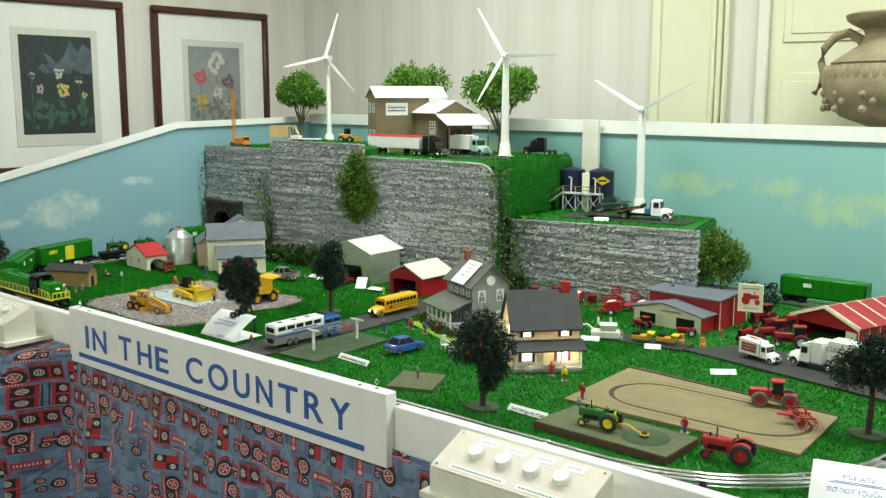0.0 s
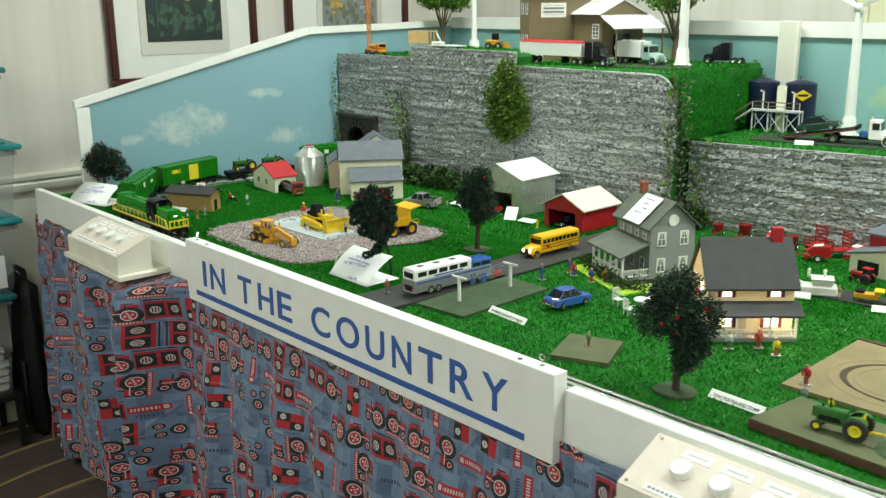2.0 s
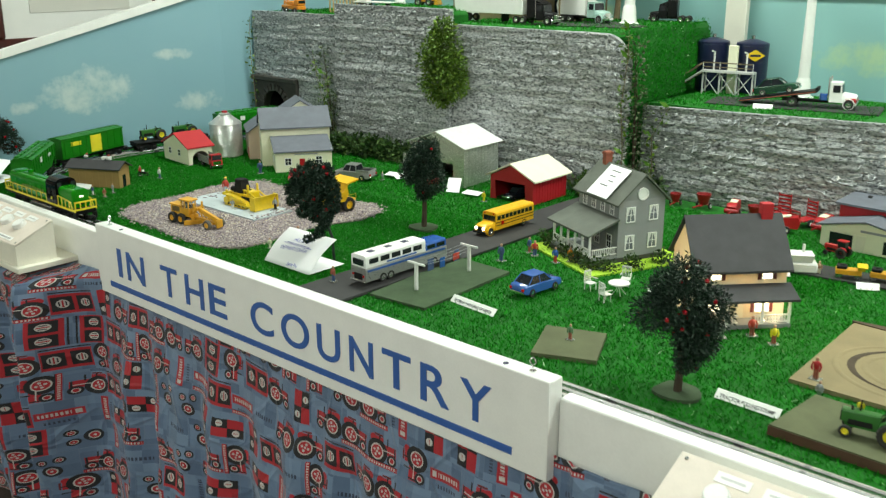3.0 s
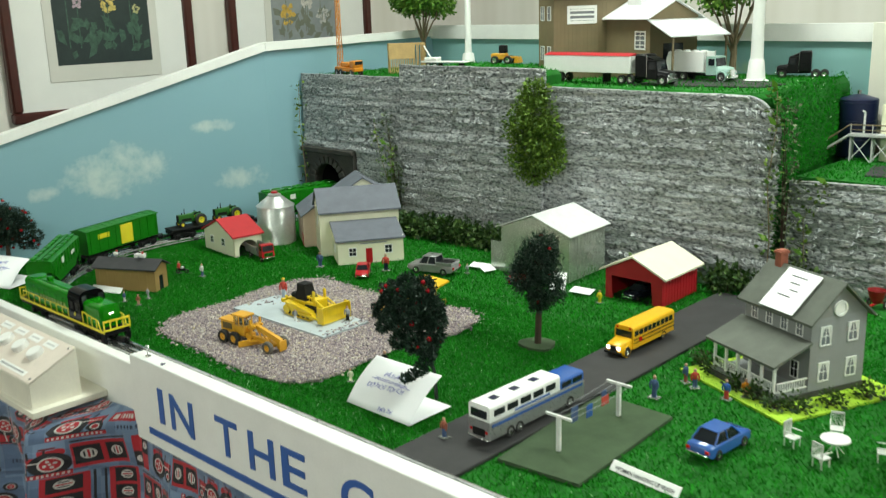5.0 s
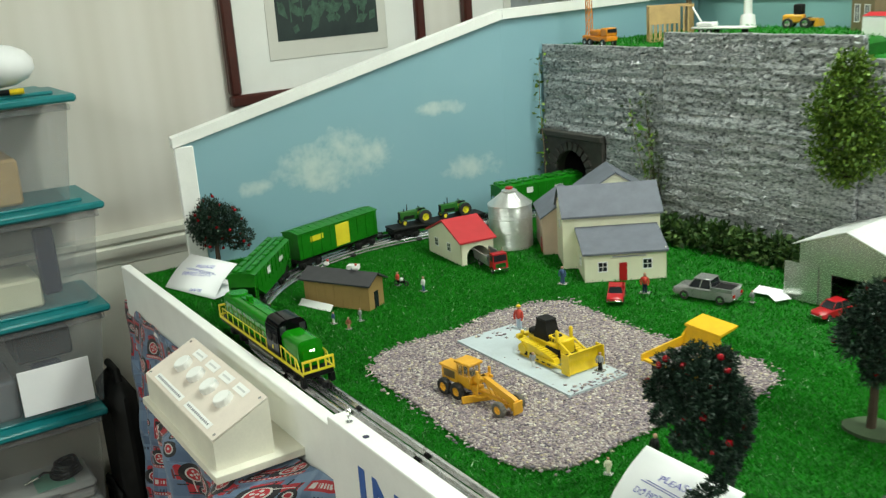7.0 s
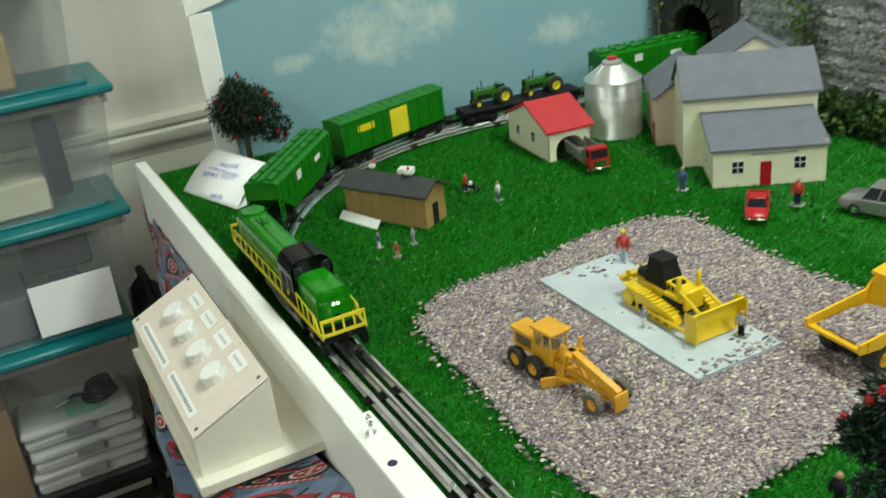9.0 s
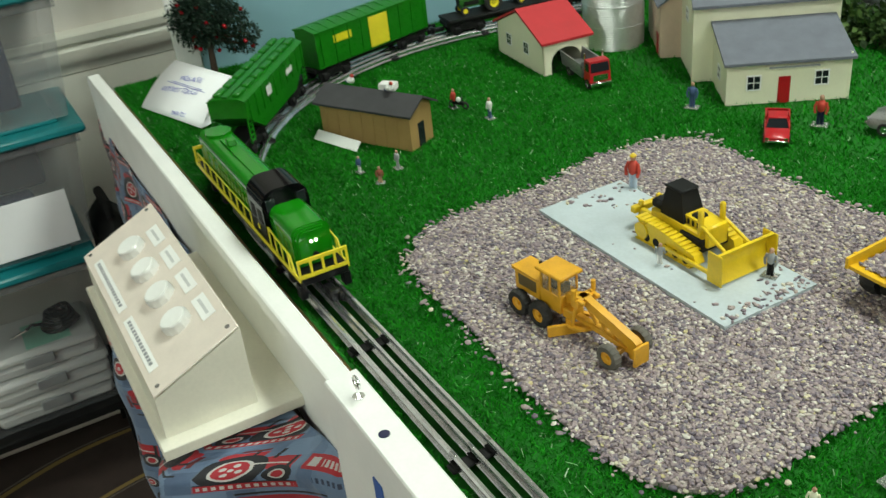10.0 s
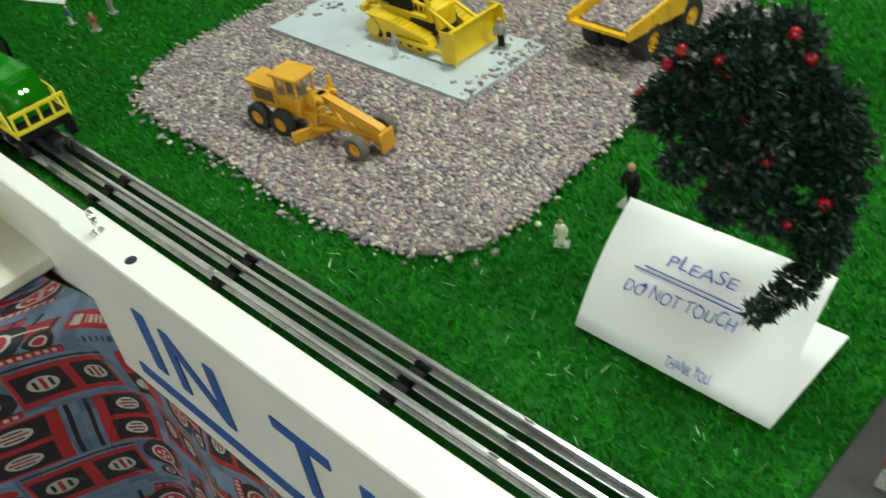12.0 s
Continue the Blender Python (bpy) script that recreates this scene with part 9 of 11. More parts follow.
# ---- plateau machines
semi(-2.172, 2.365, PLATEAU + 0.003, 0, BLACK, WHITE, "black toy semi with a white grain trailer and red tarpaulin", 1.26, 0.20, BARN_RED, None, 0.052, 0.020)
single("plateau_road", Shape().prism([(-2.10, 2.34), (-1.80, 2.40), (-1.785, 2.50), (-1.93, 2.60), (-2.10, 2.52)], PLATEAU - 0.002, PLATEAU + 0.003, "z"), ROAD, "dark paved yard beside the feed mill", "road", "structure")
c = thing("feed_truck", -2.0, 2.512, PLATEAU + 0.003, -5, "white toy feed tanker truck with green cab", "truck")
c.matrix_basis = c.matrix_basis @ Matrix.Scale(1.18, 4)
truck_cab(c, 0.02, 1.1, paint("pale_green_cab", (0.30, 0.45, 0.40), 0.3))
chassis(c, -0.07, 0.03, 1.1, (-0.035, -0.055))
part("tank_body", Shape().prism([(-0.07, 0.018), (0.014, 0.018), (0.014, 0.058), (-0.07, 0.058), (-0.076, 0.04)], -0.02, 0.02), WHITE, c)
for q in range(4):
    part("tank_lid", Shape().cyl((-0.06 + q * 0.021, 0, 0.058), 0.007, 0.003, n=12), WHITE, c)
c = thing("truck_tractor", -1.850, 2.715, PLATEAU, 200, "black toy truck tractor without a trailer", "truck")
truck_cab(c, 0.0, 1.15, BLACK, True)
chassis(c, -0.07, 0.04, 1.15, (-0.04, -0.06))
c = thing("drill_rig", -3.045, 2.300, PLATEAU, -12, "orange toy crane truck with a tall lattice mast", "crane truck")
part("deck", Shape().box(-0.06, 0.06, -0.016, 0.016, 0.014, 0.026, 0.002), ORANGE, c)
part("cab", Shape().box(0.030, 0.060, -0.016, 0.016, 0.026, 0.046, 0.003), ORANGE, c)
part("cab_window", Shape().box(0.036, 0.0605, -0.013, 0.013, 0.034, 0.044), GLASS, c)
part("engine_box", Shape().box(-0.03, 0.02, -0.013, 0.013, 0.026, 0.040, 0.003), ORANGE, c)
mast = Shape()
for sx in (-1, 1):
    for sy in (-1, 1):
        mast.tube([(-0.050 + sx * 0.006, sy * 0.006, 0.026), (-0.052 + sx * 0.004, sy * 0.004, 0.235)], 0.0014, 5)
for q in range(14):
    zz = 0.03 + q * 0.0148
    mast.tube([(-0.056, -0.006, zz), (-0.044, -0.006, zz + 0.0148)], 0.0009, 5)
    mast.tube([(-0.044, -0.006, zz), (-0.044, 0.006, zz + 0.0148)], 0.0009, 5)
part("mast", mast, ORANGE, c)
part("hook_line", Shape().tube([(-0.050, 0, 0.234), (-0.03, 0, 0.06)], 0.0005, 4), MATBLACK, c)
for wx in (-0.045, -0.02, 0.042):
    for s in (-1, 1):
        wheel(c, wx, s * 0.0155, 0.010, 0.007)
c = thing("timber_house", -2.965, 2.465, PLATEAU, 50, "unfinished wooden toy house frame of light lumber", "house frame")
for a in ((-0.055, 0.055, -0.040, -0.037), (-0.055, 0.055, 0.037, 0.040), (-0.055, -0.052, -0.037, 0.037), (0.052, 0.055, -0.037, 0.037)):
    part("sill_beam", Shape().box(*a, 0, 0.004), LUMBER, c)
    part("top_plate", Shape().box(*a, 0.084, 0.088), LUMBER, c)
for q in range(10):
    px = -0.0545 + q * 0.0117
    for yy in (-0.040, 0.037):
        part("stud", Shape().box(px, px + 0.003, yy, yy + 0.003, 0.004, 0.084), LUMBER, c)
for q in range(6):
    yy = -0.034 + q * 0.0125
    for px in (-0.055, 0.052):
        part("stud", Shape().box(px, px + 0.003, yy, yy + 0.003, 0.004, 0.084), LUMBER, c)
part("sheathing", Shape().box(-0.0555, 0.02, -0.0412, -0.0402, 0.044, 0.088), LUMBER, c)
part("plank", Shape().tube([(0.05, -0.045, 0.080), (0.09, -0.10, 0.002)], 0.003, 4), FIGWHITE, c, "pale leaning plank")
c = thing("wheel_loader", -2.585, 2.470, STEP, 20, "brown toy wheel loader on the plateau edge", "loader")
part("body", Shape().box(-0.035, 0.010, -0.013, 0.013, 0.012, 0.030, 0.003), AMBER, c)
part("cab", Shape().box(-0.012, 0.008, -0.011, 0.011, 0.030, 0.052, 0.002), MATBLACK, c)
part("bucket", Shape().prism([(0.034, 0.004), (0.050, 0.004), (0.044, 0.020), (0.038, 0.018)], -0.018, 0.018), AMBER, c)
part("lift_arm", Shape().box(0.004, 0.038, -0.008, 0.008, 0.016, 0.021), AMBER, c)
for wx in (-0.022, 0.016):
    for s in (-1, 1):
        wheel(c, wx, s * 0.0155, 0.0115, 0.008)
c = thing("flat_trailer", -2.665, 2.315, STEP, 10, "white toy flat trailer with dark wheels and boxes", "trailer")
part("deck", Shape().box(-0.07, 0.07, -0.018, 0.018, 0.012, 0.016, 0.001), FIGWHITE, c)
part("box", Shape().box(-0.06, -0.02, -0.014, 0.014, 0.0165, 0.026, 0.002), FIGWHITE, c)
for wx in (-0.045, -0.025):
    for s in (-1, 1):
        wheel(c, wx, s * 0.015, 0.007, 0.005)
part("stand", Shape().box(0.05, 0.055, -0.01, 0.01, 0, 0.012), MATBLACK, c)

# ---- shelf: tanks, loading stair, rollback truck
for x, y, mark in ((-1.702, 2.725, False), (-1.590, 2.735, True)):
    c = thing("storage_tank", x, y, SHELF, 0, "navy blue toy oil storage tank" + (" with a yellow diamond" if mark else ""), "tank", "oil tanks")
    part("shell", Shape().lathe([(0.043, 0), (0.044, 0.002), (0.044, 0.136), (0.042, 0.138), (0.012, 0.147), (0.001, 0.148)], n=32), NAVY, c)
    part("vent", Shape().cyl((0, 0, 0.147), 0.005, 0.010, n=10), STEEL, c)
    for q in (0.04, 0.085, 0.128):
        part("band", Shape().lathe([(0.044, q), (0.0446, q + 0.0005), (0.0446, q + 0.002), (0.044, q + 0.0025)], n=32, ring=True), NAVY, c)
    if mark:
        part("diamond_mark", Shape().prism([(-0.026, 0.106), (0, 0.090), (0.026, 0.106), (0, 0.122)], -0.0475, -0.0455), YELLOW, c, "yellow diamond mark", at=pose(0, 0, 0, 0, 0, 35))
        part("mark_bar", Shape().box(-0.014, 0.014, -0.0482, -0.0474, 0.103, 0.109), NAVY, c, at=pose(0, 0, 0, 0, 0, 35))
RACK = paint("pale_grey_rack", (0.50, 0.50, 0.50), 0.5)
c = thing("loading_rack", -1.612, 2.650, SHELF, 8, "pale grey toy loading rack with stair and railings", "loading rack")
part("platform", Shape().box(-0.075, 0.07, -0.018, 0.014, 0.060, 0.065), RACK, c)
for px in (-0.072, -0.025, 0.022, 0.066):
    for yy in (-0.013, 0.011):
        part("leg", Shape().box(px, px + 0.004, yy, yy + 0.003, 0, 0.060), RACK, c)
    part("railing_post", Shape().box(px, px + 0.002, -0.013, -0.011, 0.065, 0.088), RACK, c)
for px in (-0.072, -0.025, 0.022):
    part("brace", Shape().tube([(px, -0.012, 0.002), (px + 0.045, -0.012, 0.058)], 0.0014, 5), RACK, c)
    part("brace", Shape().tube([(px + 0.045, -0.012, 0.002), (px, -0.012, 0.058)], 0.0014, 5), RACK, c)
part("railing", Shape().box(-0.072, 0.068, -0.013, -0.0115, 0.085, 0.088).box(-0.072, 0.068, -0.013, -0.0115, 0.074, 0.076), PALEWOOD, c)
for yy in (-0.012, 0.010):
    part("stringer", Shape().tube([(-0.160, yy, 0.002), (-0.075, yy, 0.062)], 0.0026, 5), RACK, c)
    part("stair_rail", Shape().tube([(-0.160, yy, 0.022), (-0.075, yy, 0.085)], 0.0016, 5), PALEWOOD, c)
for q in range(9):
    part("tread", Shape().box(-0.156 + q * 0.0092, -0.147 + q * 0.0092, -0.012, 0.010, 0.006 + q * 0.0064, 0.0076 + q * 0.0064), PALEWOOD, c)
part("pump_cabinet", Shape().box(-0.012, 0.012, 0.016, 0.030, 0, 0.132, 0.001), BUFF, c, "pale upright cabinet between the tanks")
part("filling_arm", Shape().tube([(-0.045, 0.0, 0.065), (-0.045, 0.0, 0.115), (-0.045, -0.02, 0.119)], 0.0026, 6), FIGWHITE, c)
part("filling_arm", Shape().tube([(0.045, 0.0, 0.065), (0.045, 0.0, 0.115), (0.045, -0.02, 0.119)], 0.0026, 6), FIGWHITE, c)
single("shelf_road", Shape().box(-0.20, 0.22, -0.07, 0.07, -0.002, 0.004, 0.001), ROAD, "black road patch on the shelf", "road", "structure", at=pose(-1.40, 2.560, SHELF, 0, 0, 12))
c = thing("rollback_truck", -1.355, 2.560, SHELF + 0.004, 14, "white and red toy rollback tow truck with a tilted bed", "truck")
c.matrix_basis = c.matrix_basis @ Matrix.Scale(1.2, 4)
truck_cab(c, 0.045, 1.2, WHITE)
chassis(c, -0.05, 0.06, 1.2, (-0.028,))
part("tilt_bed", Shape().prism([(-0.135, 0.004), (0.020, 0.032), (0.020, 0.037), (-0.135, 0.008)], -0.024, 0.024), MATBLACK, c)
part("side_stripe", Shape().prism([(-0.133, 0.0055), (0.018, 0.0330), (0.018, 0.0350), (-0.133, 0.0070)], -0.0248, -0.0240), BRICK, c, "red stripe along the bed")
part("winch_board", Shape().box(0.016, 0.022, -0.020, 0.020, 0.034, 0.042, 0.001), MATBLACK, c)
part("blue_drum", Shape().cyl((0.034, -0.012, 0.017), 0.009, 0.014, n=14), BLUE, c)
part("red_mudguard", Shape().box(0.074, 0.0985, -0.0190, 0.0190, 0.014, 0.024, 0.003), RED, c)
cc = car(-1.395, 2.555, SHELF, 18, 0.110, paint("bottle_green", (0.006, 0.045, 0.022), 0.25), "dark green toy car on the tilted truck bed", "car")
cc.matrix_basis = pose(-1.355, 2.560, SHELF + 0.004, 0, 0, 14) @ pose(-0.074, 0, 0.0271, 0, -10.3, 0)


def turbine(x, y, z, h, spin, yaw, label, stout=1.0):
    t = thing("wind_turbine", x, y, z, yaw, label, "wind turbine", "wind turbines")
    part("foot", Shape().lathe([(0.030, 0), (0.030, 0.002), (0.022, 0.006), (0.018, 0.046), (0.016, 0.052)], n=24), WHITE, t)
    part("tower", Shape().lathe([(0.015 * stout, 0.052), (0.0105 * stout, h - 0.012)], n=20), WHITE, t)
    part("nacelle", Shape().prism(arch_prof(0.012, h - 0.014, h + 0.010, 0.005), -0.022, 0.034, "x").moved(pose(0, 0, 0, 0, 0, -90)), WHITE, t)
    hub = part("hub", Shape().lathe([(0.011, 0.0), (0.0115, -0.006), (0.008, -0.014), (0.001, -0.017)], (0, -0.034, h), "y", 18), WHITE, t)
    for q in range(3):
        bl = Shape()
        secs = [(0.006, 0.0045, 0.004), (0.02, 0.0055, 0.003), (0.05, 0.0072, 0.0022), (0.11, 0.0050, 0.0016), (0.185, 0.0022, 0.001)]
        for r, w, tk2 in secs:
            bl.v += [(-w, -tk2, r), (w * 0.6, -tk2 * 0.4, r), (w, tk2 * 0.4, r), (-w * 0.6, tk2, r)]
        for i in range(4):
            bl.f += [(i * 4 + k, i * 4 + (k + 1) % 4, (i + 1) * 4 + (k + 1) % 4, (i + 1) * 4 + k) for k in range(4)]
        bl.f += [(3, 2, 1, 0), (16, 17, 18, 19)]
        bl.m = [0] * len(bl.f)
        part("blade", bl, WHITE, hub, at=pose(0, -0.042, h, 0, spin + 120 * q, 0), smooth=60)


turbine(-2.85, 2.620, PLATEAU, 0.368, 18, 30, "white toy wind turbine on the plateau, rear", 0.72)
turbine(-1.892, 2.572, PLATEAU, 0.352, 90, 25, "tall white toy wind turbine beside the feed mill")
turbine(-1.438, 2.735, SHELF, 0.352, -58, 20, "white toy wind turbine on the lower shelf")
tractor(*on_loop(S_FRONT - 1.050)[:2], G + 0.041, on_loop(S_FRONT - 1.050)[2], 0.085, JD_G, JD_Y, "green toy tractor riding on the flat car")
tractor(*on_loop(S_FRONT - 1.160)[:2], G + 0.041, on_loop(S_FRONT - 1.160)[2], 0.085, JD_G, JD_Y, "second green toy tractor riding on the flat car")
tractor(*on_loop(loop_s(-0.50, 2.705))[:2], G + 0.041, 180, 0.085, JD_G, JD_Y, "green toy tractor on the back flat car", cab=True)

# ---------------------------------------------------------------- trees and shrubs
def strips(centres, normals, length, width, rg, curl=0.3):
    """Many small leaf blades: centres and outward ways as arrays."""
    n = len(centres)
    d = normals + rg.normal(0, 0.55, (n, 3))
    d /= np.linalg.norm(d, axis=1)[:, None] + 1e-9
    s = np.cross(d, rg.normal(0, 1, (n, 3)))
    s /= np.linalg.norm(s, axis=1)[:, None] + 1e-9
    l = length * rg.uniform(0.6, 1.3, (n, 1))
    w = width * rg.uniform(0.6, 1.3, (n, 1))
    up = np.cross(s, d)
    a, b = centres, centres + d * l * 0.5 + up * l * curl * 0.3
    c = centres + d * l
    v = np.stack([a, b + s * w, c, b - s * w], 1)
    return v.reshape(-1, 3), np.arange(4 * n).reshape(-1, 4)


def crown_points(rg, count, blobs, fill=0.55):
    """Points in and on a group of balls (x, y, z, r), with the way outwards."""
    out, way = [], []
    tot = sum(b[3] ** 2 for b in blobs)
    for x, y, z, r in blobs:
        k = int(count * r * r / tot)
        d = rg.normal(0, 1, (k, 3))
        d /= np.linalg.norm(d, axis=1)[:, None]
        q = r * rg.uniform(fill, 1.0, (k, 1)) * (1 + 0.18 * np.sin(7 * d[:, :1] + x * 50) * np.cos(6 * d[:, 1:2]))
        out.append(np.array([x, y, z]) + d * q)
        way.append(d)
    return np.concatenate(out), np.concatenate(way)


STEM = paint("dark_green_stem", (0.012, 0.026, 0.016), 0.7, vary=0.3, scale=90)


def apple_tree(x, y, z, h, blobs, label, seed, base=True, trunk=None, berries=30, count=5200, stand=None, hub=None, fruit=0.0033):
    """A dark garland tree with red berries; blobs in tree space."""
    rg = np.random.default_rng(seed)
    t = thing("apple_tree", x, y, z, 0, label, "tree", "apple trees")
    if stand is not None:
        t.matrix_basis = stand
    cz = blobs[0][2]
    tr = Shape().tube(trunk or [(0, 0, 0), (0.002, 0.001, cz * 0.5), (0.0, 0.0, cz)], 0.0065 if stand is None else 0.003, 8, 0, 0.004 if stand is None else 0.003)
    for bx, by, bz, br in blobs[1:] if hub is None else blobs[1:12]:
        hx, hy, hz = hub or (0, 0, cz * 0.75)
        tr.tube([(hx, hy, hz), ((hx + bx) * 0.5, (hy + by) * 0.5, (hz + bz) / 2 - (0.01 if hub is None else 0.0)), (bx, by, bz)], 0.0035 if hub is None else 0.0018, 6, 0, 0.0015 if hub is None else 0.001)
    part("trunk", tr, WOODY if hub is None else STEM, t)
    p, d = crown_points(rg, int(count * 2.7), blobs, 0.45)
    v, f = strips(p, d, 0.0068, 0.0013, rg, 0.2)
    part("crown", from_arrays("crown", v, f, NEEDLES), None, t)
    bp, bd = crown_points(rg, berries, blobs, 0.93)
    for q in bp:
        part("berry", Shape().ball(tuple(q), fruit, 10), BERRY, t, "shiny red berry")
    if base:
        sh = Shape()
        n = 18
        ring = [(0.034 * (1 + 0.12 * math.sin(3 * a + seed)) * math.cos(a), 0.034 * (1 + 0.1 * math.cos(2 * a)) * math.sin(a)) for a in [2 * math.pi * i / n for i in range(n)]]
        part("base_plate", Shape().prism(ring, 0.0, 0.005, "z"), MOSS, t, "mossy green-grey base")
    return t


apple_tree(-1.013, 1.310, G, 0.2, [(-0.004, 0.0, 0.140, 0.048), (-0.038, -0.015, 0.120, 0.032), (0.030, 0.018, 0.130, 0.034), (0.014, 0.012, 0.090, 0.034), (0.0, 0.0, 0.178, 0.030), (-0.030, 0.0, 0.155, 0.028), (0.022, 0.0, 0.098, 0.032), (0.016, 0.005, 0.068, 0.026), (0.006, 0.0, 0.048, 0.014)], "dark green toy apple tree with red fruit near the track", 21, berries=26)
apple_tree(-1.882, 1.704, G, 0.2, [(0, 0, 0.165, 0.040), (0.012, 0.006, 0.115, 0.038), (-0.018, -0.012, 0.135, 0.034), (0.014, 0.0, 0.190, 0.026), (0.0, 0.0, 0.088, 0.022)], "slender dark toy apple tree on a mossy base", 22, berries=16, count=4200)
apple_tree(-3.275, 1.325, G, 0.16, [(-0.005, 0.004, 0.118, 0.042), (-0.030, -0.020, 0.105, 0.034), (0.020, 0.020, 0.118, 0.036), (-0.016, -0.010, 0.085, 0.034), (0.030, 0.042, 0.100, 0.024), (0.040, 0.062, 0.076, 0.016), (0.022, 0.060, 0.054, 0.014), (0.008, 0.042, 0.056, 0.016), (0.0, 0.012, 0.080, 0.028), (-0.010, -0.004, 0.146, 0.024)], "dark toy apple tree at the end of the layout", 23, base=False, berries=48, count=4600, fruit=0.0037)
apple_tree(-0.358, 1.650, G, 0.19, [(0, 0, 0.140, 0.050), (0.045, 0.015, 0.125, 0.042), (-0.036, -0.02, 0.128, 0.036), (0.01, 0.0, 0.165, 0.036)], "dark toy tree with bare trunk by the field", 24, berries=0, count=4600)
# the tree behind the folded card lets one branch droop over it
TIPPED = [(-0.031, -0.025, 0.170, 0.020), (-0.045, -0.014, 0.188, 0.018), (-0.024, 0.005, 0.185, 0.017), (-0.065, -0.027, 0.176, 0.018), (-0.010, -0.006, 0.167, 0.017), (-0.077, -0.037, 0.147, 0.016), (-0.046, -0.035, 0.147, 0.018), (0.008, -0.009, 0.158, 0.016), (0.023, -0.015, 0.142, 0.013),
          (-0.013, -0.033, 0.147, 0.016), (0.025, -0.023, 0.123, 0.013), (-0.021, -0.046, 0.129, 0.015), (-0.049, -0.064, 0.132, 0.010), (-0.024, -0.057, 0.112, 0.012), (-0.004, -0.043, 0.106, 0.014), (0.019, -0.042, 0.102, 0.012), (-0.037, -0.050, 0.136, 0.013), (0.027, -0.034, 0.113, 0.011),
          (-0.024, -0.012, 0.150, 0.019), (-0.004, -0.018, 0.128, 0.016), (0.035, -0.046, 0.103, 0.009), (0.031, -0.052, 0.091, 0.009), (0.026, -0.060, 0.078, 0.009), (0.020, -0.072, 0.071, 0.007), (0.015, -0.083, 0.067, 0.006)]
apple_tree(0, 0, 0, 0.2, TIPPED, "dark toy apple tree drooping a branch over a white card", 25, base=False, berries=44, count=7600, stand=Matrix.Translation((-1.855, 1.402, G)), hub=(-0.014, -0.026, 0.130), fruit=0.0042, trunk=[(0, 0, 0), (0.001, -0.004, 0.05), (-0.006, -0.018, 0.10), (-0.014, -0.026, 0.130), (-0.024, -0.020, 0.16)])


def park_tree(x, y, z, h, r, label, seed):
    """A light green tree on bare forked limbs."""
    rg, rnd = np.random.default_rng(seed), random.Random(seed)
    t = thing("park_tree", x, y, z, 0, label, "tree", "green trees")
    tr = Shape().tube([(0, 0, 0), (0.003, 0, h * 0.18), (0.0, 0.002, h * 0.34)], 0.010, 8, 0, 0.007)
    blobs = []
    for q in range(9):
        a = 2 * math.pi * q / 9 + rnd.uniform(-0.3, 0.3)
        e = r * rnd.uniform(0.35, 0.8)
        tip = (e * math.cos(a), e * math.sin(a), h * rnd.uniform(0.62, 0.86))
        tr.tube([(0, 0, h * rnd.uniform(0.15, 0.32)), (tip[0] * 0.45, tip[1] * 0.45, h * 0.46), tip], 0.0042, 6, 0, 0.0012)
        for j in range(2):
            tr.tube([(tip[0] * 0.6, tip[1] * 0.6, h * 0.53), (tip[0] * 0.9 + rnd.uniform(-0.02, 0.02), tip[1] * 0.9 + rnd.uniform(-0.02, 0.02), h * 0.72)], 0.002, 5, 0, 0.0008)
        blobs.append((*tip, r * rnd.uniform(0.36, 0.52)))
    blobs.append((0, 0, h * 0.86, r * 0.5))
    part("trunk", tr, PALEWOOD, t)
    p, d = crown_points(rg, 9000, blobs, 0.45)
    p[:, 2] = np.maximum(p[:, 2], h * 0.5)
    v, f = strips(p, d, 0.011, 0.0046, rg)
    part("crown", from_arrays("crown", v, f, LEAVES), None, t)


park_tree(-3.135, 2.715, PLATEAU, 0.31, 0.115, "bright green toy tree on bare forked limbs", 31)
park_tree(-2.50, 2.735, PLATEAU, 0.32, 0.135, "bright green toy tree behind the feed mill", 32)
park_tree(-2.035, 2.735, PLATEAU, 0.315, 0.135, "bright green toy tree beside a wind turbine", 33)


def shrub(name, x, y, z, blobs, k, count, leaf, label, seed, stems=()):
    rg = np.random.default_rng(seed)
    t = thing(name, x, y, z, 0, label, "plant", "shrubs")
    st = Shape()
    for s in stems or [[(0, 0, 0.0), (b[0] * 0.6, b[1] * 0.6, b[2] * 0.6), b[:3]] for b in blobs]:
        st.tube(s, 0.0016, 5, 0, 0.0008)
    part("stems", st, WOODY, t)
    p, d = crown_points(rg, count, blobs, 0.35)
    v, f = strips(p, d, leaf, leaf * 0.32, rg)
    part("leaves", from_arrays("leaves", v, f, k), None, t)


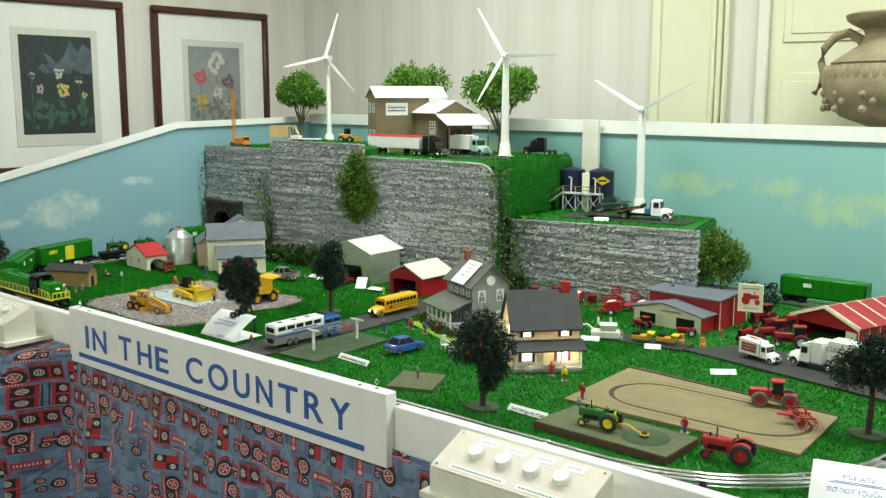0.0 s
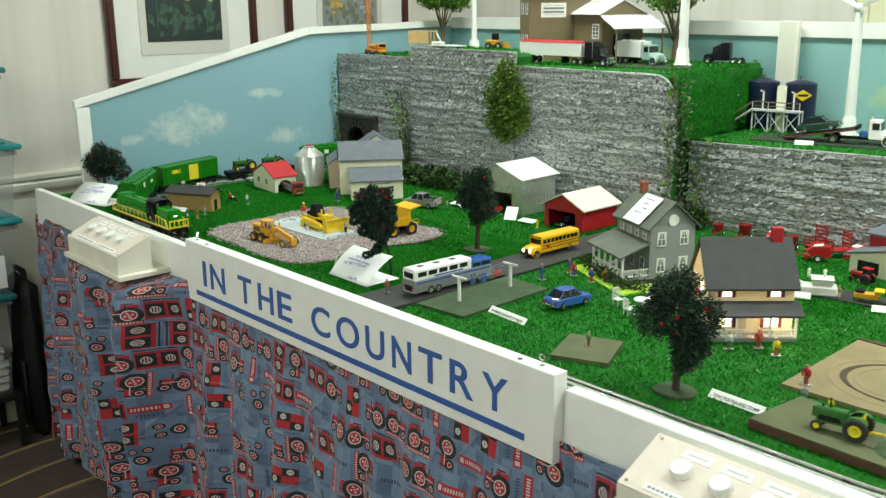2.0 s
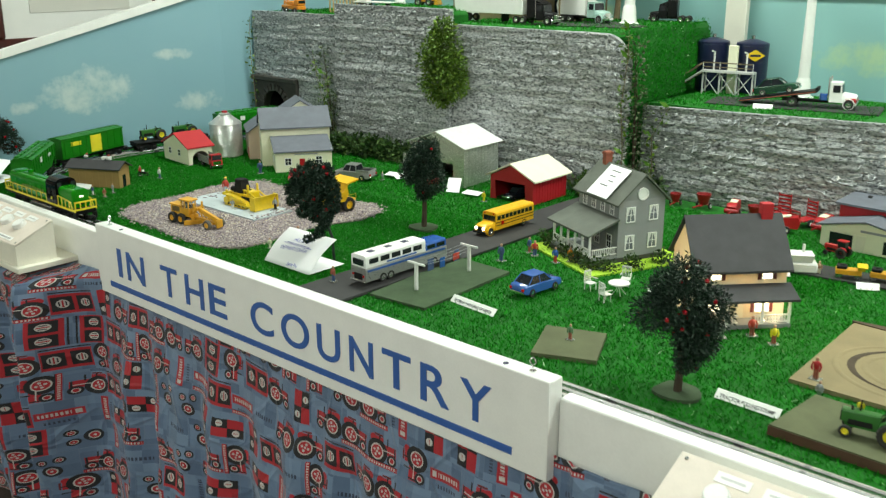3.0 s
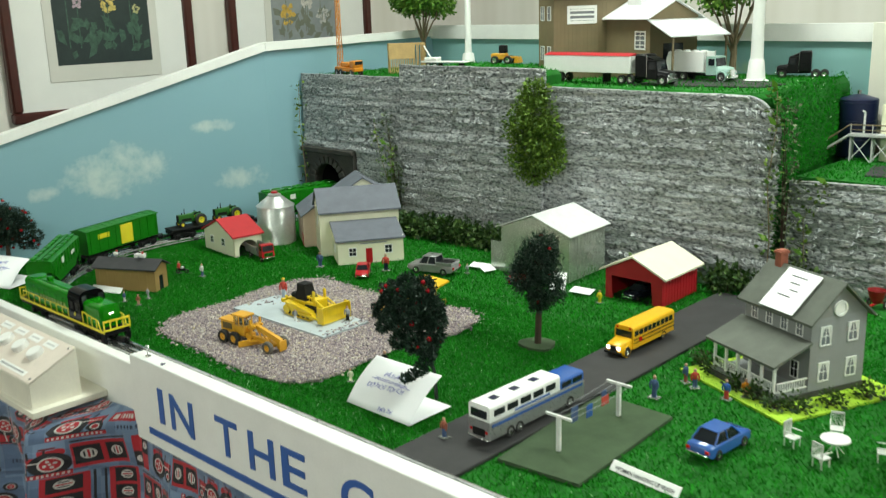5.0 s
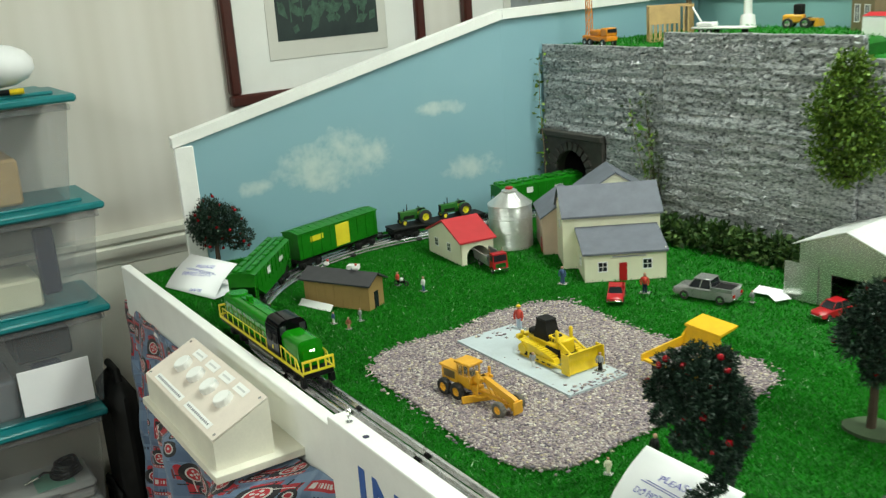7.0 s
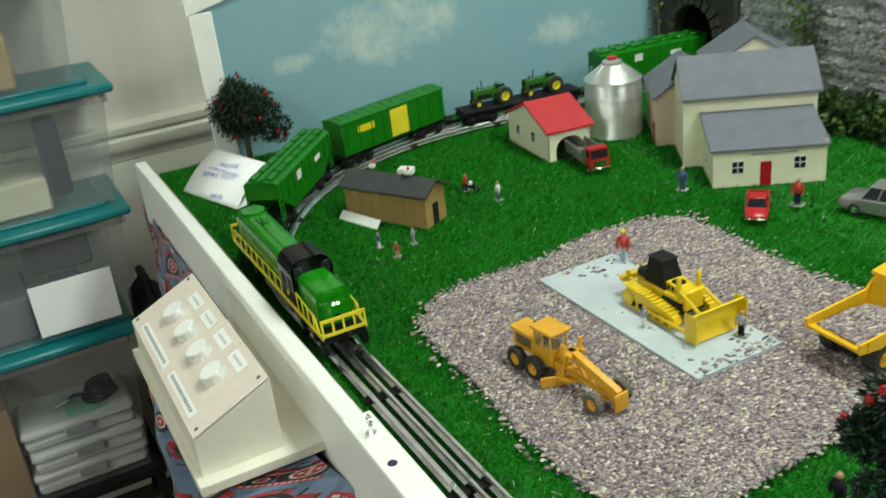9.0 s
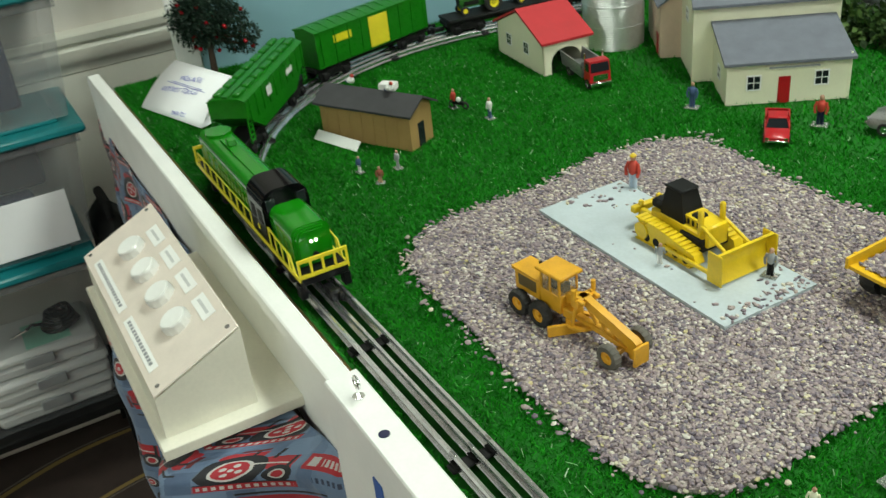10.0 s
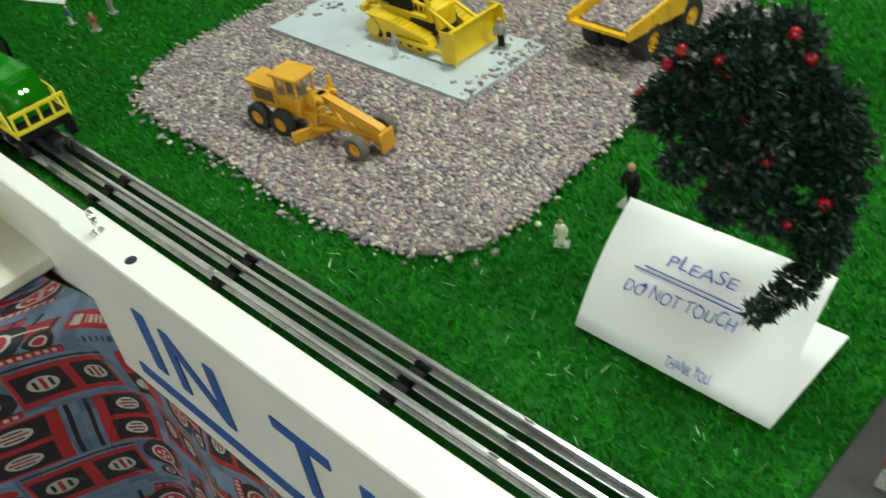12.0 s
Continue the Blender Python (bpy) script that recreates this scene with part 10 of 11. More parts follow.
shrub("hanging_ivy", -2.280, 2.212, 1.09, [(0.0, 0.0, 0.165, 0.058), (-0.035, 0.0, 0.13, 0.050), (0.03, 0.0, 0.105, 0.052), (-0.02, 0.0, 0.06, 0.055), (0.045, 0.0, 0.065, 0.045), (0.0, 0.0, 0.215, 0.036), (0.0, 0, 0.02, 0.030)], OLIVES, 7000, 0.010, "olive green hanging plant on the cliff face", 41)
for i, (x, y, s) in enumerate([(-2.70, 2.183, 0.9), (-2.63, 2.187, 1.0), (-2.56, 2.192, 1.0), (-2.49, 2.197, 0.95), (-2.42, 2.203, 0.9), (-2.36, 2.21, 0.85)]):
    shrub("low_shrub", x, y, G - 0.002, [(0, 0, 0.030 * s, 0.038 * s), (0.028, 0.008, 0.026 * s, 0.030 * s), (-0.026, -0.008, 0.022 * s, 0.030 * s), (0.004, 0.0, 0.052 * s, 0.024 * s)], SHRUBS, 520, 0.015, "dark leafy shrub along the cliff foot", 50 + i)
for i, (x, y, s) in enumerate([(-1.99, 2.232, 0.7), (-1.765, 2.218, 1.0), (-1.71, 2.25, 0.85), (-1.655, 2.305, 0.9)]):
    shrub("low_shrub", x, y, G - 0.002, [(0, 0, 0.030 * s, 0.038 * s), (0.024, 0.008, 0.034 * s, 0.028 * s), (-0.024, -0.008, 0.024 * s, 0.028 * s)], SHRUBS, 420, 0.015, "green leafy shrub at the cliff foot", 60 + i)
shrub("corner_bush", -1.015, 2.40, G, [(0.0, 0.0, 0.17, 0.055), (0.05, 0.0, 0.19, 0.042), (-0.035, 0, 0.14, 0.042), (0.04, 0.0, 0.14, 0.045), (0.0, 0.02, 0.22, 0.040), (0.085, 0, 0.17, 0.026)], OLIVES, 5200, 0.009, "bushy green plant at the end of the lower cliff", 70)
shrub("dark_bush", -0.985, 2.63, G, [(0, 0, 0.03, 0.04), (0.05, 0, 0.035, 0.035)], NEEDLES, 700, 0.012, "small dark bush by the back track", 71)


def vine(x, y, z, pts, label, seed, big=0.03):
    rg, rnd = np.random.default_rng(seed), random.Random(seed)
    t = thing("climbing_vine", x, y, z, 0, label, "plant", "vines")
    part("stem", Shape().tube(pts, 0.0014, 5, 0, 0.0008), PALEWOOD, t)
    cs, ds = [], []
    for a, b in zip(pts, pts[1:]):
        for q in range(34):
            f = q / 34
            cs.append([a[i] + (b[i] - a[i]) * f + rnd.uniform(-0.016, 0.016) for i in range(3)])
            ds.append([rnd.uniform(-1, 1), rnd.uniform(-1, 0), rnd.uniform(-0.5, 1)])
    v, f = strips(np.array(cs), np.array(ds), 0.012, 0.0038, rg)
    part("small_leaves", from_arrays("small_leaves", v, f, OLIVES), None, t)
    for p in pts[1:]:
        lf = Shape()
        d, w = Vector((rnd.uniform(-1, 1), -0.4, rnd.uniform(0.2, 1))).normalized(), Vector((0.3, -1, 0.2)).normalized()
        s = d.cross(w).normalized()
        o = Vector(p)
        lf.add([o, o + d * big * 0.45 + s * big * 0.2, o + d * big, o + d * big * 0.45 - s * big * 0.2], [(0, 1, 2, 3)])
        part("large_leaf", lf, LEAVES, t)


shrub("trailing_vine", -1.674, 2.270, G, [(0.0, 0.0, 0.03, 0.035), (0.004, 0.0, 0.08, 0.029), (-0.004, 0.0, 0.13, 0.032), (0.004, 0.0, 0.18, 0.026), (0.008, 0.0, 0.23, 0.029), (0.0, 0.0, 0.28, 0.026), (-0.004, 0.0, 0.33, 0.029), (-0.01, 0.0, 0.38, 0.029), (0.012, 0.0, 0.06, 0.032)], VINES, 800, 0.009, "grey-green vine trailing down the cliff corner", 86)
shrub("trailing_vine", -2.77, 2.222, G, [(0.0, 0.0, 0.06, 0.024), (0.006, 0.0, 0.12, 0.022), (0.0, 0.0, 0.17, 0.020), (-0.02, 0.0, 0.22, 0.016), (-0.03, 0.0, 0.27, 0.014), (-0.04, 0.0, 0.31, 0.016)], VINES, 260, 0.012, "sparse grey-green vine beside the cliff step", 87)
vine(-2.805, 2.23, G, [(0, 0, 0.0), (0.01, -0.01, 0.10), (-0.03, -0.012, 0.20), (-0.05, -0.015, 0.30)], "thin leafy vine climbing the cliff", 81)
vine(-2.78, 2.222, G, [(0, 0, 0.0), (-0.01, -0.01, 0.08), (0.0, -0.012, 0.16), (-0.015, -0.015, 0.24)], "thin vine with sparse leaves beside the cliff step", 82)
vine(-1.697, 2.246, G, [(0, 0, 0.0), (0.01, -0.01, 0.12), (0.0, -0.012, 0.24), (0.012, -0.01, 0.36), (0.005, 0, 0.43)], "thin vine at the cliff corner", 83)
vine(-1.660, 2.325, G, [(0, 0, 0.0), (0.015, -0.01, 0.08), (0.01, -0.012, 0.16), (0.06, -0.02, 0.24)], "vine with broad leaves at the lower cliff", 84)
vine(-3.187, 2.228, G, [(0, 0, 0.0), (0.005, -0.008, 0.14), (-0.005, -0.01, 0.28), (0.0, -0.01, 0.40)], "dark vine at the edge of the backdrop", 85, 0.015)

# ---------------------------------------------------------------- boards, cards, figures and other small things
c = thing("display_board", -0.72, 1.339, G, 0, "brown-edged display board with painted grass", "board")
part("edge", Shape().prism([(-0.144, -0.061), (0.139, -0.068), (0.141, 0.058), (-0.133, 0.071)], 0.0, 0.013, "z"), BOARDEDGE, c)
part("painted_top", Shape().prism([(-0.143, -0.060), (0.138, -0.067), (0.140, 0.057), (-0.132, 0.070)], 0.013, 0.015, "z"), OLIVEMAT, c)
part("green_patch", Shape().lathe([(0.001, 0.0), (0.045, 0.0), (0.040, 0.004), (0.02, 0.006), (0.001, 0.006)], (0.066, -0.004, 0.0145), "z", 20), MOSS, c)
c = thing("tree_stump", -0.651, 1.322, G + 0.016, 0, "small brown toy stump wrapped by a yellow chain", "stump")
part("stump_wood", Shape().lathe([(0.008, 0.004), (0.006, 0.008), (0.0055, 0.014), (0.0045, 0.0145)], n=12), WOODY, c)
part("pulling_chain", Shape().tube([(-0.062, 0.004, 0.006), (-0.052, 0.0, 0.018), (-0.035, 0.0, 0.020), (-0.015, 0, 0.012), (0, 0, 0.010)], 0.0016, 6), YELLOW, c, "bright yellow chain")
part("chain_ring", Shape().tube([(0.0075 * math.cos(a), 0.0075 * math.sin(a), 0.010) for a in [2 * math.pi * i / 14 for i in range(15)]], 0.0016, 6), YELLOW, c)

c = thing("sand_field", -0.665, 1.60, G, 0, "sandy toy field with oval plough furrows", "field")
FIELD = [(-0.244, -0.146), (0.247, -0.141), (0.234, 0.108), (-0.010, 0.128), (-0.253, 0.146)]
part("soil", Shape().prism(FIELD, -0.001, 0.006, "z"), SOIL, c)
part("dark_edge", Shape().prism([(-0.253, 0.146), (-0.010, 0.128), (0.234, 0.108), (0.234, 0.113), (-0.010, 0.134), (-0.20, 0.158), (-0.258, 0.152)], -0.001, 0.008, "z"), RUT, c)


def oval(a, b, r, x0, x1, y0, wide, k, z, name):
    pts, n = [], 40
    for i in range(n + 1):
        t = a + (b - a) * i / n
        cx = x0 if math.cos(t) < 0 else x1
        pts.append((cx + r * 1.15 * math.cos(t), y0 + r * math.sin(t)))
    sh = Shape()
    for i, p in enumerate(pts):
        q, o = pts[min(i + 1, n)], pts[max(i - 1, 0)]
        d = Vector((q[0] - o[0], q[1] - o[1], 0)).normalized()
        f = wide * (0.35 + 0.65 * math.sin(math.pi * i / n))
        sh.v += [(p[0] - d.y * f, p[1] + d.x * f, z), (p[0], p[1], z + 0.0014), (p[0] + d.y * f, p[1] - d.x * f, z)]
    sh.f = [(i * 3 + j, (i + 1) * 3 + j, (i + 1) * 3 + j + 1, i * 3 + j + 1) for i in range(n) for j in range(2)]
    sh.m = [0] * len(sh.f)
    part(name, sh, k, c)


oval(2.2, 4.3, 0.085, -0.10, 0.12, -0.010, 0.006, RUT, 0.0062, "furrow")
oval(4.3, 6.9, 0.085, -0.10, 0.12, -0.010, 0.006, RUT, 0.0062, "furrow")
oval(0.9, 2.3, 0.085, -0.10, 0.12, -0.010, 0.002, RUT, 0.0062, "furrow")
oval(0.4, 6.6, 0.105, -0.10, 0.12, -0.010, 0.005, SOIL, 0.0062, "ridge")
oval(0.4, 6.6, 0.068, -0.10, 0.12, -0.010, 0.005, SOIL, 0.0062, "ridge")

c = thing("felt_mat", -1.588, 1.442, G, 0, "dark green felt mat with a little clothes line", "mat")
part("felt", Shape().prism([(-0.056, -0.141), (0.073, -0.130), (0.060, 0.132), (-0.079, 0.138)], 0.0, 0.005, "z"), MOSS, c)
c = thing("clothes_line", -1.592, 1.449, G + 0.005, 0, "white toy clothes line posts with hanging clothes", "clothes line")
for yy in (-0.076, 0.076):
    part("post", Shape().box(-0.003, 0.003, yy - 0.003, yy + 0.003, 0, 0.052, 0.0006).box(-0.022, 0.022, yy - 0.002, yy + 0.002, 0.050, 0.054, 0.0006), FIGWHITE, c)
for xx in (-0.018, -0.006, 0.006, 0.018):
    part("line", Shape().tube([(xx, -0.076, 0.052), (xx, 0, 0.048), (xx, 0.076, 0.052)], 0.0004, 4), GREYCASE, c)
for xx, yy, k, w, h in ((-0.006, -0.03, JEANS, 0.016, 0.024), (0.006, -0.01, BLUE, 0.014, 0.020), (0.006, 0.03, FIGRED, 0.018, 0.014), (-0.006, 0.045, JEANS, 0.012, 0.022)):
    sh = Shape().box(xx - 0.0008, xx + 0.0008, yy - w / 2, yy + w / 2, 0.050 - h, 0.0495, 0.0003)
    part("garment", sh, k, c)
single("display_mat", Shape().prism([(-1.253, 1.278), (-1.157, 1.319), (-1.206, 1.425), (-1.303, 1.389)], G - 0.001, G + 0.006, "z"), OLIVEMAT, "olive square board carrying one figure", "board")


def label_strip(x0, y0, x1, y1, words="", z=G, h=0.0115):
    yaw = math.degrees(math.atan2(y1 - y0, x1 - x0))
    L = math.hypot(x1 - x0, y1 - y0)
    c = thing("label_card", x0, y0, z, yaw, "small white printed label card on the grass", "label", "label cards")
    cd = part("card", Shape().prism([(0.0, 0.001), (0.002, 0.001), (0.012, h), (0.0105, h)], 0, L, "x"), WHITE, c)
    a = math.degrees(math.atan2(h, 0.0105))
    if words:
        me = lettering(words, L * 0.86, h * 0.5, 0.0004, 0.01)
        me.materials.append(DARKBAR)
        part("words", me, None, cd, at=pose(L * 0.07, 0.0022, h * 0.28, a - 90, 0, 0))
    else:
        sh, q = Shape(), L * 0.08
        rnd = random.Random(int(L * 1e5))
        while q < L * 0.88:
            e = rnd.uniform(0.006, 0.014)
            sh.box(q, min(q + e, L * 0.92), -0.0005, 0.0, h * 0.3, h * 0.62)
            q += e + 0.003
        part("print_bars", sh, DARKBAR, cd, at=pose(0, 0.0014, 0.0, a - 90, 0, 0))


label_strip(-1.512, 1.378, -1.403, 1.367, "WOMAN HANGING UP WASH")
label_strip(-0.967, 1.332, -0.870, 1.327, "TRACTOR PULLING STUMP")
label_strip(-0.755, 1.833, -0.708, 1.868)
label_strip(-0.982, 1.938, -0.945, 1.955)
label_strip(-2.905, 1.352, -2.822, 1.380)
label_strip(-1.150, 1.905, -1.105, 1.925)
label_strip(-1.45, 2.455, -1.405, 2.47, z=SHELF, h=0.012)


def folded_card(bl, br, tl, tr, back, label, words=False):
    """A sheet folded into a tent: a bowed front that rises to a fold, and a foot lying behind."""
    bl, br, tl, tr = Vector(bl), Vector(br), Vector(tl), Vector(tr)
    n = 10
    sh = Shape()
    out = ((br - bl).cross(tl - bl)).normalized()
    for i in range(n + 1):
        f = i / n
        bow = 0.006 * math.sin(math.pi * f)
        for p, q in ((bl, tl), (br, tr)):
            sh.v.append(tuple(p + (q - p) * f + out * bow))
    sh.f = [(2 * i, 2 * i + 1, 2 * i + 3, 2 * i + 2) for i in range(n)]
    k = len(sh.v)
    sh.v += [tuple(bl), tuple(br), tuple(Vector(back[0])), tuple(Vector(back[1]))]
    sh.f.append((k, k + 1, k + 3, k + 2))
    sh.m = [0] * len(sh.f)
    c = thing("notice_card", bl.x, bl.y, G, 0, label, "card", "notice cards")
    inv = Matrix.Translation((-bl.x, -bl.y, -G))
    sh.moved(inv)
    pp = part("sheet", sh, PAPER, c)
    so = pp.modifiers.new("thickness", "SOLIDIFY")
    so.thickness, so.offset = 0.0006, 0
    if words:
        xd = (br - bl).normalized()
        ud = (tl - bl).normalized()
        L, H = (br - bl).length, (tl - bl).length

        def put(txt, u, v, w, h):
            me = lettering(txt, w, h, 0.0003, -0.016)
            me.materials.append(INK)
            zd = xd.cross(ud).normalized()
            m = Matrix((( *xd, 0), (*(-zd), 0), (*ud, 0), (0, 0, 0, 1))).transposed()
            co = np.empty(len(me.vertices) * 3)
            me.vertices.foreach_get("co", co)
            co = co.reshape(-1, 3)
            wob = np.floor(co[:, 0] / w * len(txt))
            co[:, 2] = co[:, 2] * (1 + 0.14 * np.sin(wob * 2.3 + v * 9)) + 0.0007 * np.sin(wob * 1.7 + u * 20)  # an unsteady line
            co[:, 0] += 0.10 * co[:, 2]
            vv = (v * H + co[:, 2]) / H
            co[:, 1] -= 0.006 * np.sin(np.pi * vv) + 0.0006
            me.vertices.foreach_set("co", co.ravel())
            me.update()
            base = bl + xd * (u * L) + ud * (v * H)
            part("handwriting", me, None, pp, at=inv @ Matrix.Translation(base) @ m)

        def rule(u0, u1, v):
            s = Shape()
            zd = xd.cross(ud).normalized()
            a, b2 = bl + xd * (u0 * L) + ud * (v * H) + zd * (0.006 * math.sin(math.pi * v) + 0.0007), bl + xd * (u1 * L) + ud * (v * H) + zd * (0.006 * math.sin(math.pi * v) + 0.0007)
            s.tube([a, b2], 0.0005, 4)
            part("underline", s.moved(inv), INK, pp)

        put("PLEASE", 0.325, 0.640, 0.335 * L, 0.090 * H)
        put("DO NOT TOUCH", 0.175, 0.375, 0.55 * L, 0.085 * H)
        put("THANK YOU.", 0.48, 0.040, 0.225 * L, 0.066 * H)
        rule(0.185, 0.775, 0.552)
        rule(0.23, 0.725, 0.583)
    return c


folded_card((-1.958, 1.301, G + 0.003), (-1.815, 1.299, G + 0.003), (-1.968, 1.380, G + 0.056), (-1.822, 1.382, G + 0.056), ((-1.960, 1.392, G + 0.004), (-1.813, 1.392, G + 0.004)), "white folded card with a handwritten blue notice", True)
folded_card((-3.224, 1.182, G + 0.003), (-3.061, 1.233, G + 0.003), (-3.266, 1.262, G + 0.052), (-3.110, 1.310, G + 0.052), ((-3.258, 1.275, G + 0.004), (-3.095, 1.325, G + 0.004)), "white folded notice card near the backdrop end", True)
folded_card((-0.330, 1.245, G + 0.003), (-0.193, 1.283, G + 0.003), (-0.350, 1.323, G + 0.056), (-0.210, 1.361, G + 0.056), ((-0.346, 1.333, G + 0.004), (-0.206, 1.371, G + 0.004)), "white folded card with a blue notice by the curve", True)
for x, y, yaw, l, w, tilt in ((-2.315, 2.045, 20, 0.050, 0.036, 3), (-2.285, 2.035, -30, 0.040, 0.03, 5), (-2.005, 2.022, 15, 0.048, 0.036, 3)):
    single("loose_paper", Shape().box(-l / 2, l / 2, -w / 2, w / 2, 0.0, 0.0012), PAPER, "loose white paper slip lying on the grass", "paper", group="paper slips", at=pose(x, y, G + 0.006, tilt, 3, yaw))
single("leaning_paper", Shape().box(-0.018, 0.018, -0.001, 0.001, 0, 0.042), PAPER, "white paper slip leaning by the machine shed", "paper", at=pose(-2.06, 2.005, G + 0.002, -38, 0, 25))


PALEJEANS = paint("pale_blue_trousers", (0.42, 0.50, 0.60), 0.7, vary=0.15, scale=80)


def figure(x, y, z, yaw, h, top, legs, base=True, hat=None, pose_kind=0, label="small painted toy figure standing on the grass"):
    """A plain toy figure, one mesh."""
    sh, u = Shape(), h / 0.03
    if base:
        sh.box(-0.0075 * u, 0.0075 * u, -0.006 * u, 0.006 * u, 0.0, 0.0012, 0.0004, 3)
    lz = 0.0012
    for s in (-1, 1):
        sh.tube([(s * 0.0018 * u, 0, lz), (s * 0.0016 * u, 0, 0.014 * u)], 0.0017 * u, 7, 1)
    sh.lathe([(0.002 * u, 0.013 * u), (0.0036 * u, 0.015 * u), (0.0040 * u, 0.021 * u), (0.0026 * u, 0.0238 * u), (0.0012 * u, 0.0245 * u)], n=10, m=0)
    arms = (0.012, -0.002) if pose_kind == 0 else (0.026, -0.004)
    for s in (-1, 1):
        sh.tube([(s * 0.0040 * u, 0, 0.0225 * u), (s * 0.0058 * u, -0.001 * u, 0.017 * u), (s * 0.0045 * u, arms[1] * u, arms[0] * u)], 0.0012 * u, 6, 0)
    sh.ball((0, 0, 0.0268 * u), 0.0024 * u, 8, 2, 1.15)
    if hat:
        sh.lathe([(0.0026 * u, 0.0278 * u), (0.0025 * u, 0.029 * u), (0.001 * u, 0.0302 * u)], n=10, m=4)
    return single("toy_figure", sh, [top, legs, SKIN, FIGBASE, hat or top], label, "figure", group="toy figures", at=pose(x, y, z, 0, 0, yaw))


figure(-2.483, 1.584, G + 0.006, 20, 0.046, FIGRED, PALEJEANS, hat=YELLOW, label="toy worker in red shirt and yellow hard hat")
figure(-2.331, 1.494, G + 0.0085, 40, 0.026, GREYCASE, FIGWHITE, base=False, pose_kind=1, label="small grey toy worker on the slab")
figure(-2.250, 1.562, G + 0.0085, 20, 0.032, GREYCASE, MATBLACK, label="small dark toy worker by the blade")
WESTERN = ((-2.755, 1.355, 10, 0.024, JEANS, FIGWHITE), (-2.708, 1.362, 60, 0.024, BRICK, SKIN), (-2.733, 1.400, 0, 0.026, GREYCASE, GREYCASE), (-2.866, 1.562, 0, 0.030, FIGRED, MATBLACK), (-2.794, 1.580, 0, 0.032, FIGWHITE, JEANS), (-2.632, 1.810, 30, 0.038, JEANS, JEANS), (-2.478, 1.886, 30, 0.042, FIGRED, NAVY), (-1.236, 1.362, 0, 0.028, FIGGREEN, BRICK), (-1.590, 1.625, 0, 0.038, JEANS, JEANS), (-1.560, 1.700, 40, 0.034, FIGRED, JEANS), (-1.583, 1.712, -30, 0.034, JEANS, BRICK), (-1.500, 1.690, 0, 0.034, BLUE, FIGRED), (-1.480, 1.715, 30, 0.032, ORANGE, SKIN))
EASTERN = ((-1.027, 1.585, 40, 0.036, FIGRED, BRICK), (-0.985, 1.574, 40, 0.034, JD_Y, BRICK), (-1.060, 1.542, 40, 0.034, FIGWHITE, FIGGREEN), (-0.879, 1.478, 0, 0.036, BARN_RED, BRICK), (-0.612, 1.404, 0, 0.034, BARN_RED, JEANS), (-0.853, 1.425, 0, 0.028, GREYCASE, FIGGREEN), (-0.868, 2.145, 0, 0.030, BRICK, FIGGREEN), (-1.068, 1.975, 0, 0.028, SKIN, BUFF), (-1.935, 1.985, 0, 0.028, JD_Y, JD_Y), (-2.003, 1.430, 0, 0.040, MATBLACK, MATBLACK), (-2.018, 1.363, 30, 0.024, BUFF, BUFF), (-1.745, 1.302, 0, 0.032, BRICK, JEANS), (-2.305, 1.985, 0, 0.024, GREYCASE, FIGGREEN))
for a in WESTERN + EASTERN:
    zz = G + (0.006 if a[0] in (-1.236, -0.879) else 0.015 if a[0] in (-0.612,) else 0.005 if a[0] == -1.745 else 0.002)
    figure(a[0], a[1], zz, a[2], a[3], a[4], a[5])
figure(-0.768, 1.332, G + 0.041, 190, 0.022, JD_Y, JD_G, base=False, label="toy driver seated on the green tractor")
for q in (-0.045, 0.028):
    m = pose(-2.833, 1.402, G, 0, 0, 21.5) @ pose(q, 0.030, 0.0725)
    sh = Shape().ball((0, 0, 0.006), 0.006, 8, 0, 0.8).ball((0.004, 0, 0.013), 0.0028, 8, 1).tube([(-0.004, 0, 0.004), (-0.010, 0.002, 0.001)], 0.002, 6, 2)
    single("toy_figure", sh, [FIGWHITE, FIGRED, JEANS], "toy roofer kneeling on the workshop roof", "figure", group="toy figures", at=m)
single("shingle_stack", Shape().box(-0.012, 0.012, -0.008, 0.008, 0, 0.010, 0.001), FIGWHITE, "white stack of shingles on the workshop roof", "stack", at=pose(-2.833, 1.402, G, 0, 0, 21.5) @ pose(0.012, 0.045, 0.0685, 0, 0, 20))

c = thing("toy_motorcycle", -2.858, 1.565, G + 0.002, 30, "small black toy motorcycle on the grass", "motorcycle")
part("frame", Shape().box(-0.010, 0.010, -0.002, 0.002, 0.006, 0.012, 0.001).tube([(0.010, 0, 0.008), (0.006, 0, 0.018), (0.004, 0.006, 0.019)], 0.0008, 5), BLACK, c)
wheel(c, -0.011, 0.0005, 0.0055, 0.003)
wheel(c, 0.012, 0.0005, 0.0055, 0.003)
part("tank", Shape().ball((0.001, 0, 0.014), 0.004, 8), FIGWHITE, c)

# garden table and chairs
c = thing("garden_table", -1.300, 1.612, G + 0.001, 0, "white round toy garden table", "table")
part("tabletop", Shape().cyl((0, 0, 0.022), 0.020, 0.0022, n=28), FIGWHITE, c)
for q in range(4):
    a = math.pi / 4 + math.pi / 2 * q
    part("leg", Shape().tube([(0.006 * math.cos(a), 0.006 * math.sin(a), 0.022), (0.004 * math.cos(a), 0.004 * math.sin(a), 0.012), (0.013 * math.cos(a), 0.013 * math.sin(a), 0.0008)], 0.001, 6), FIGWHITE, c)


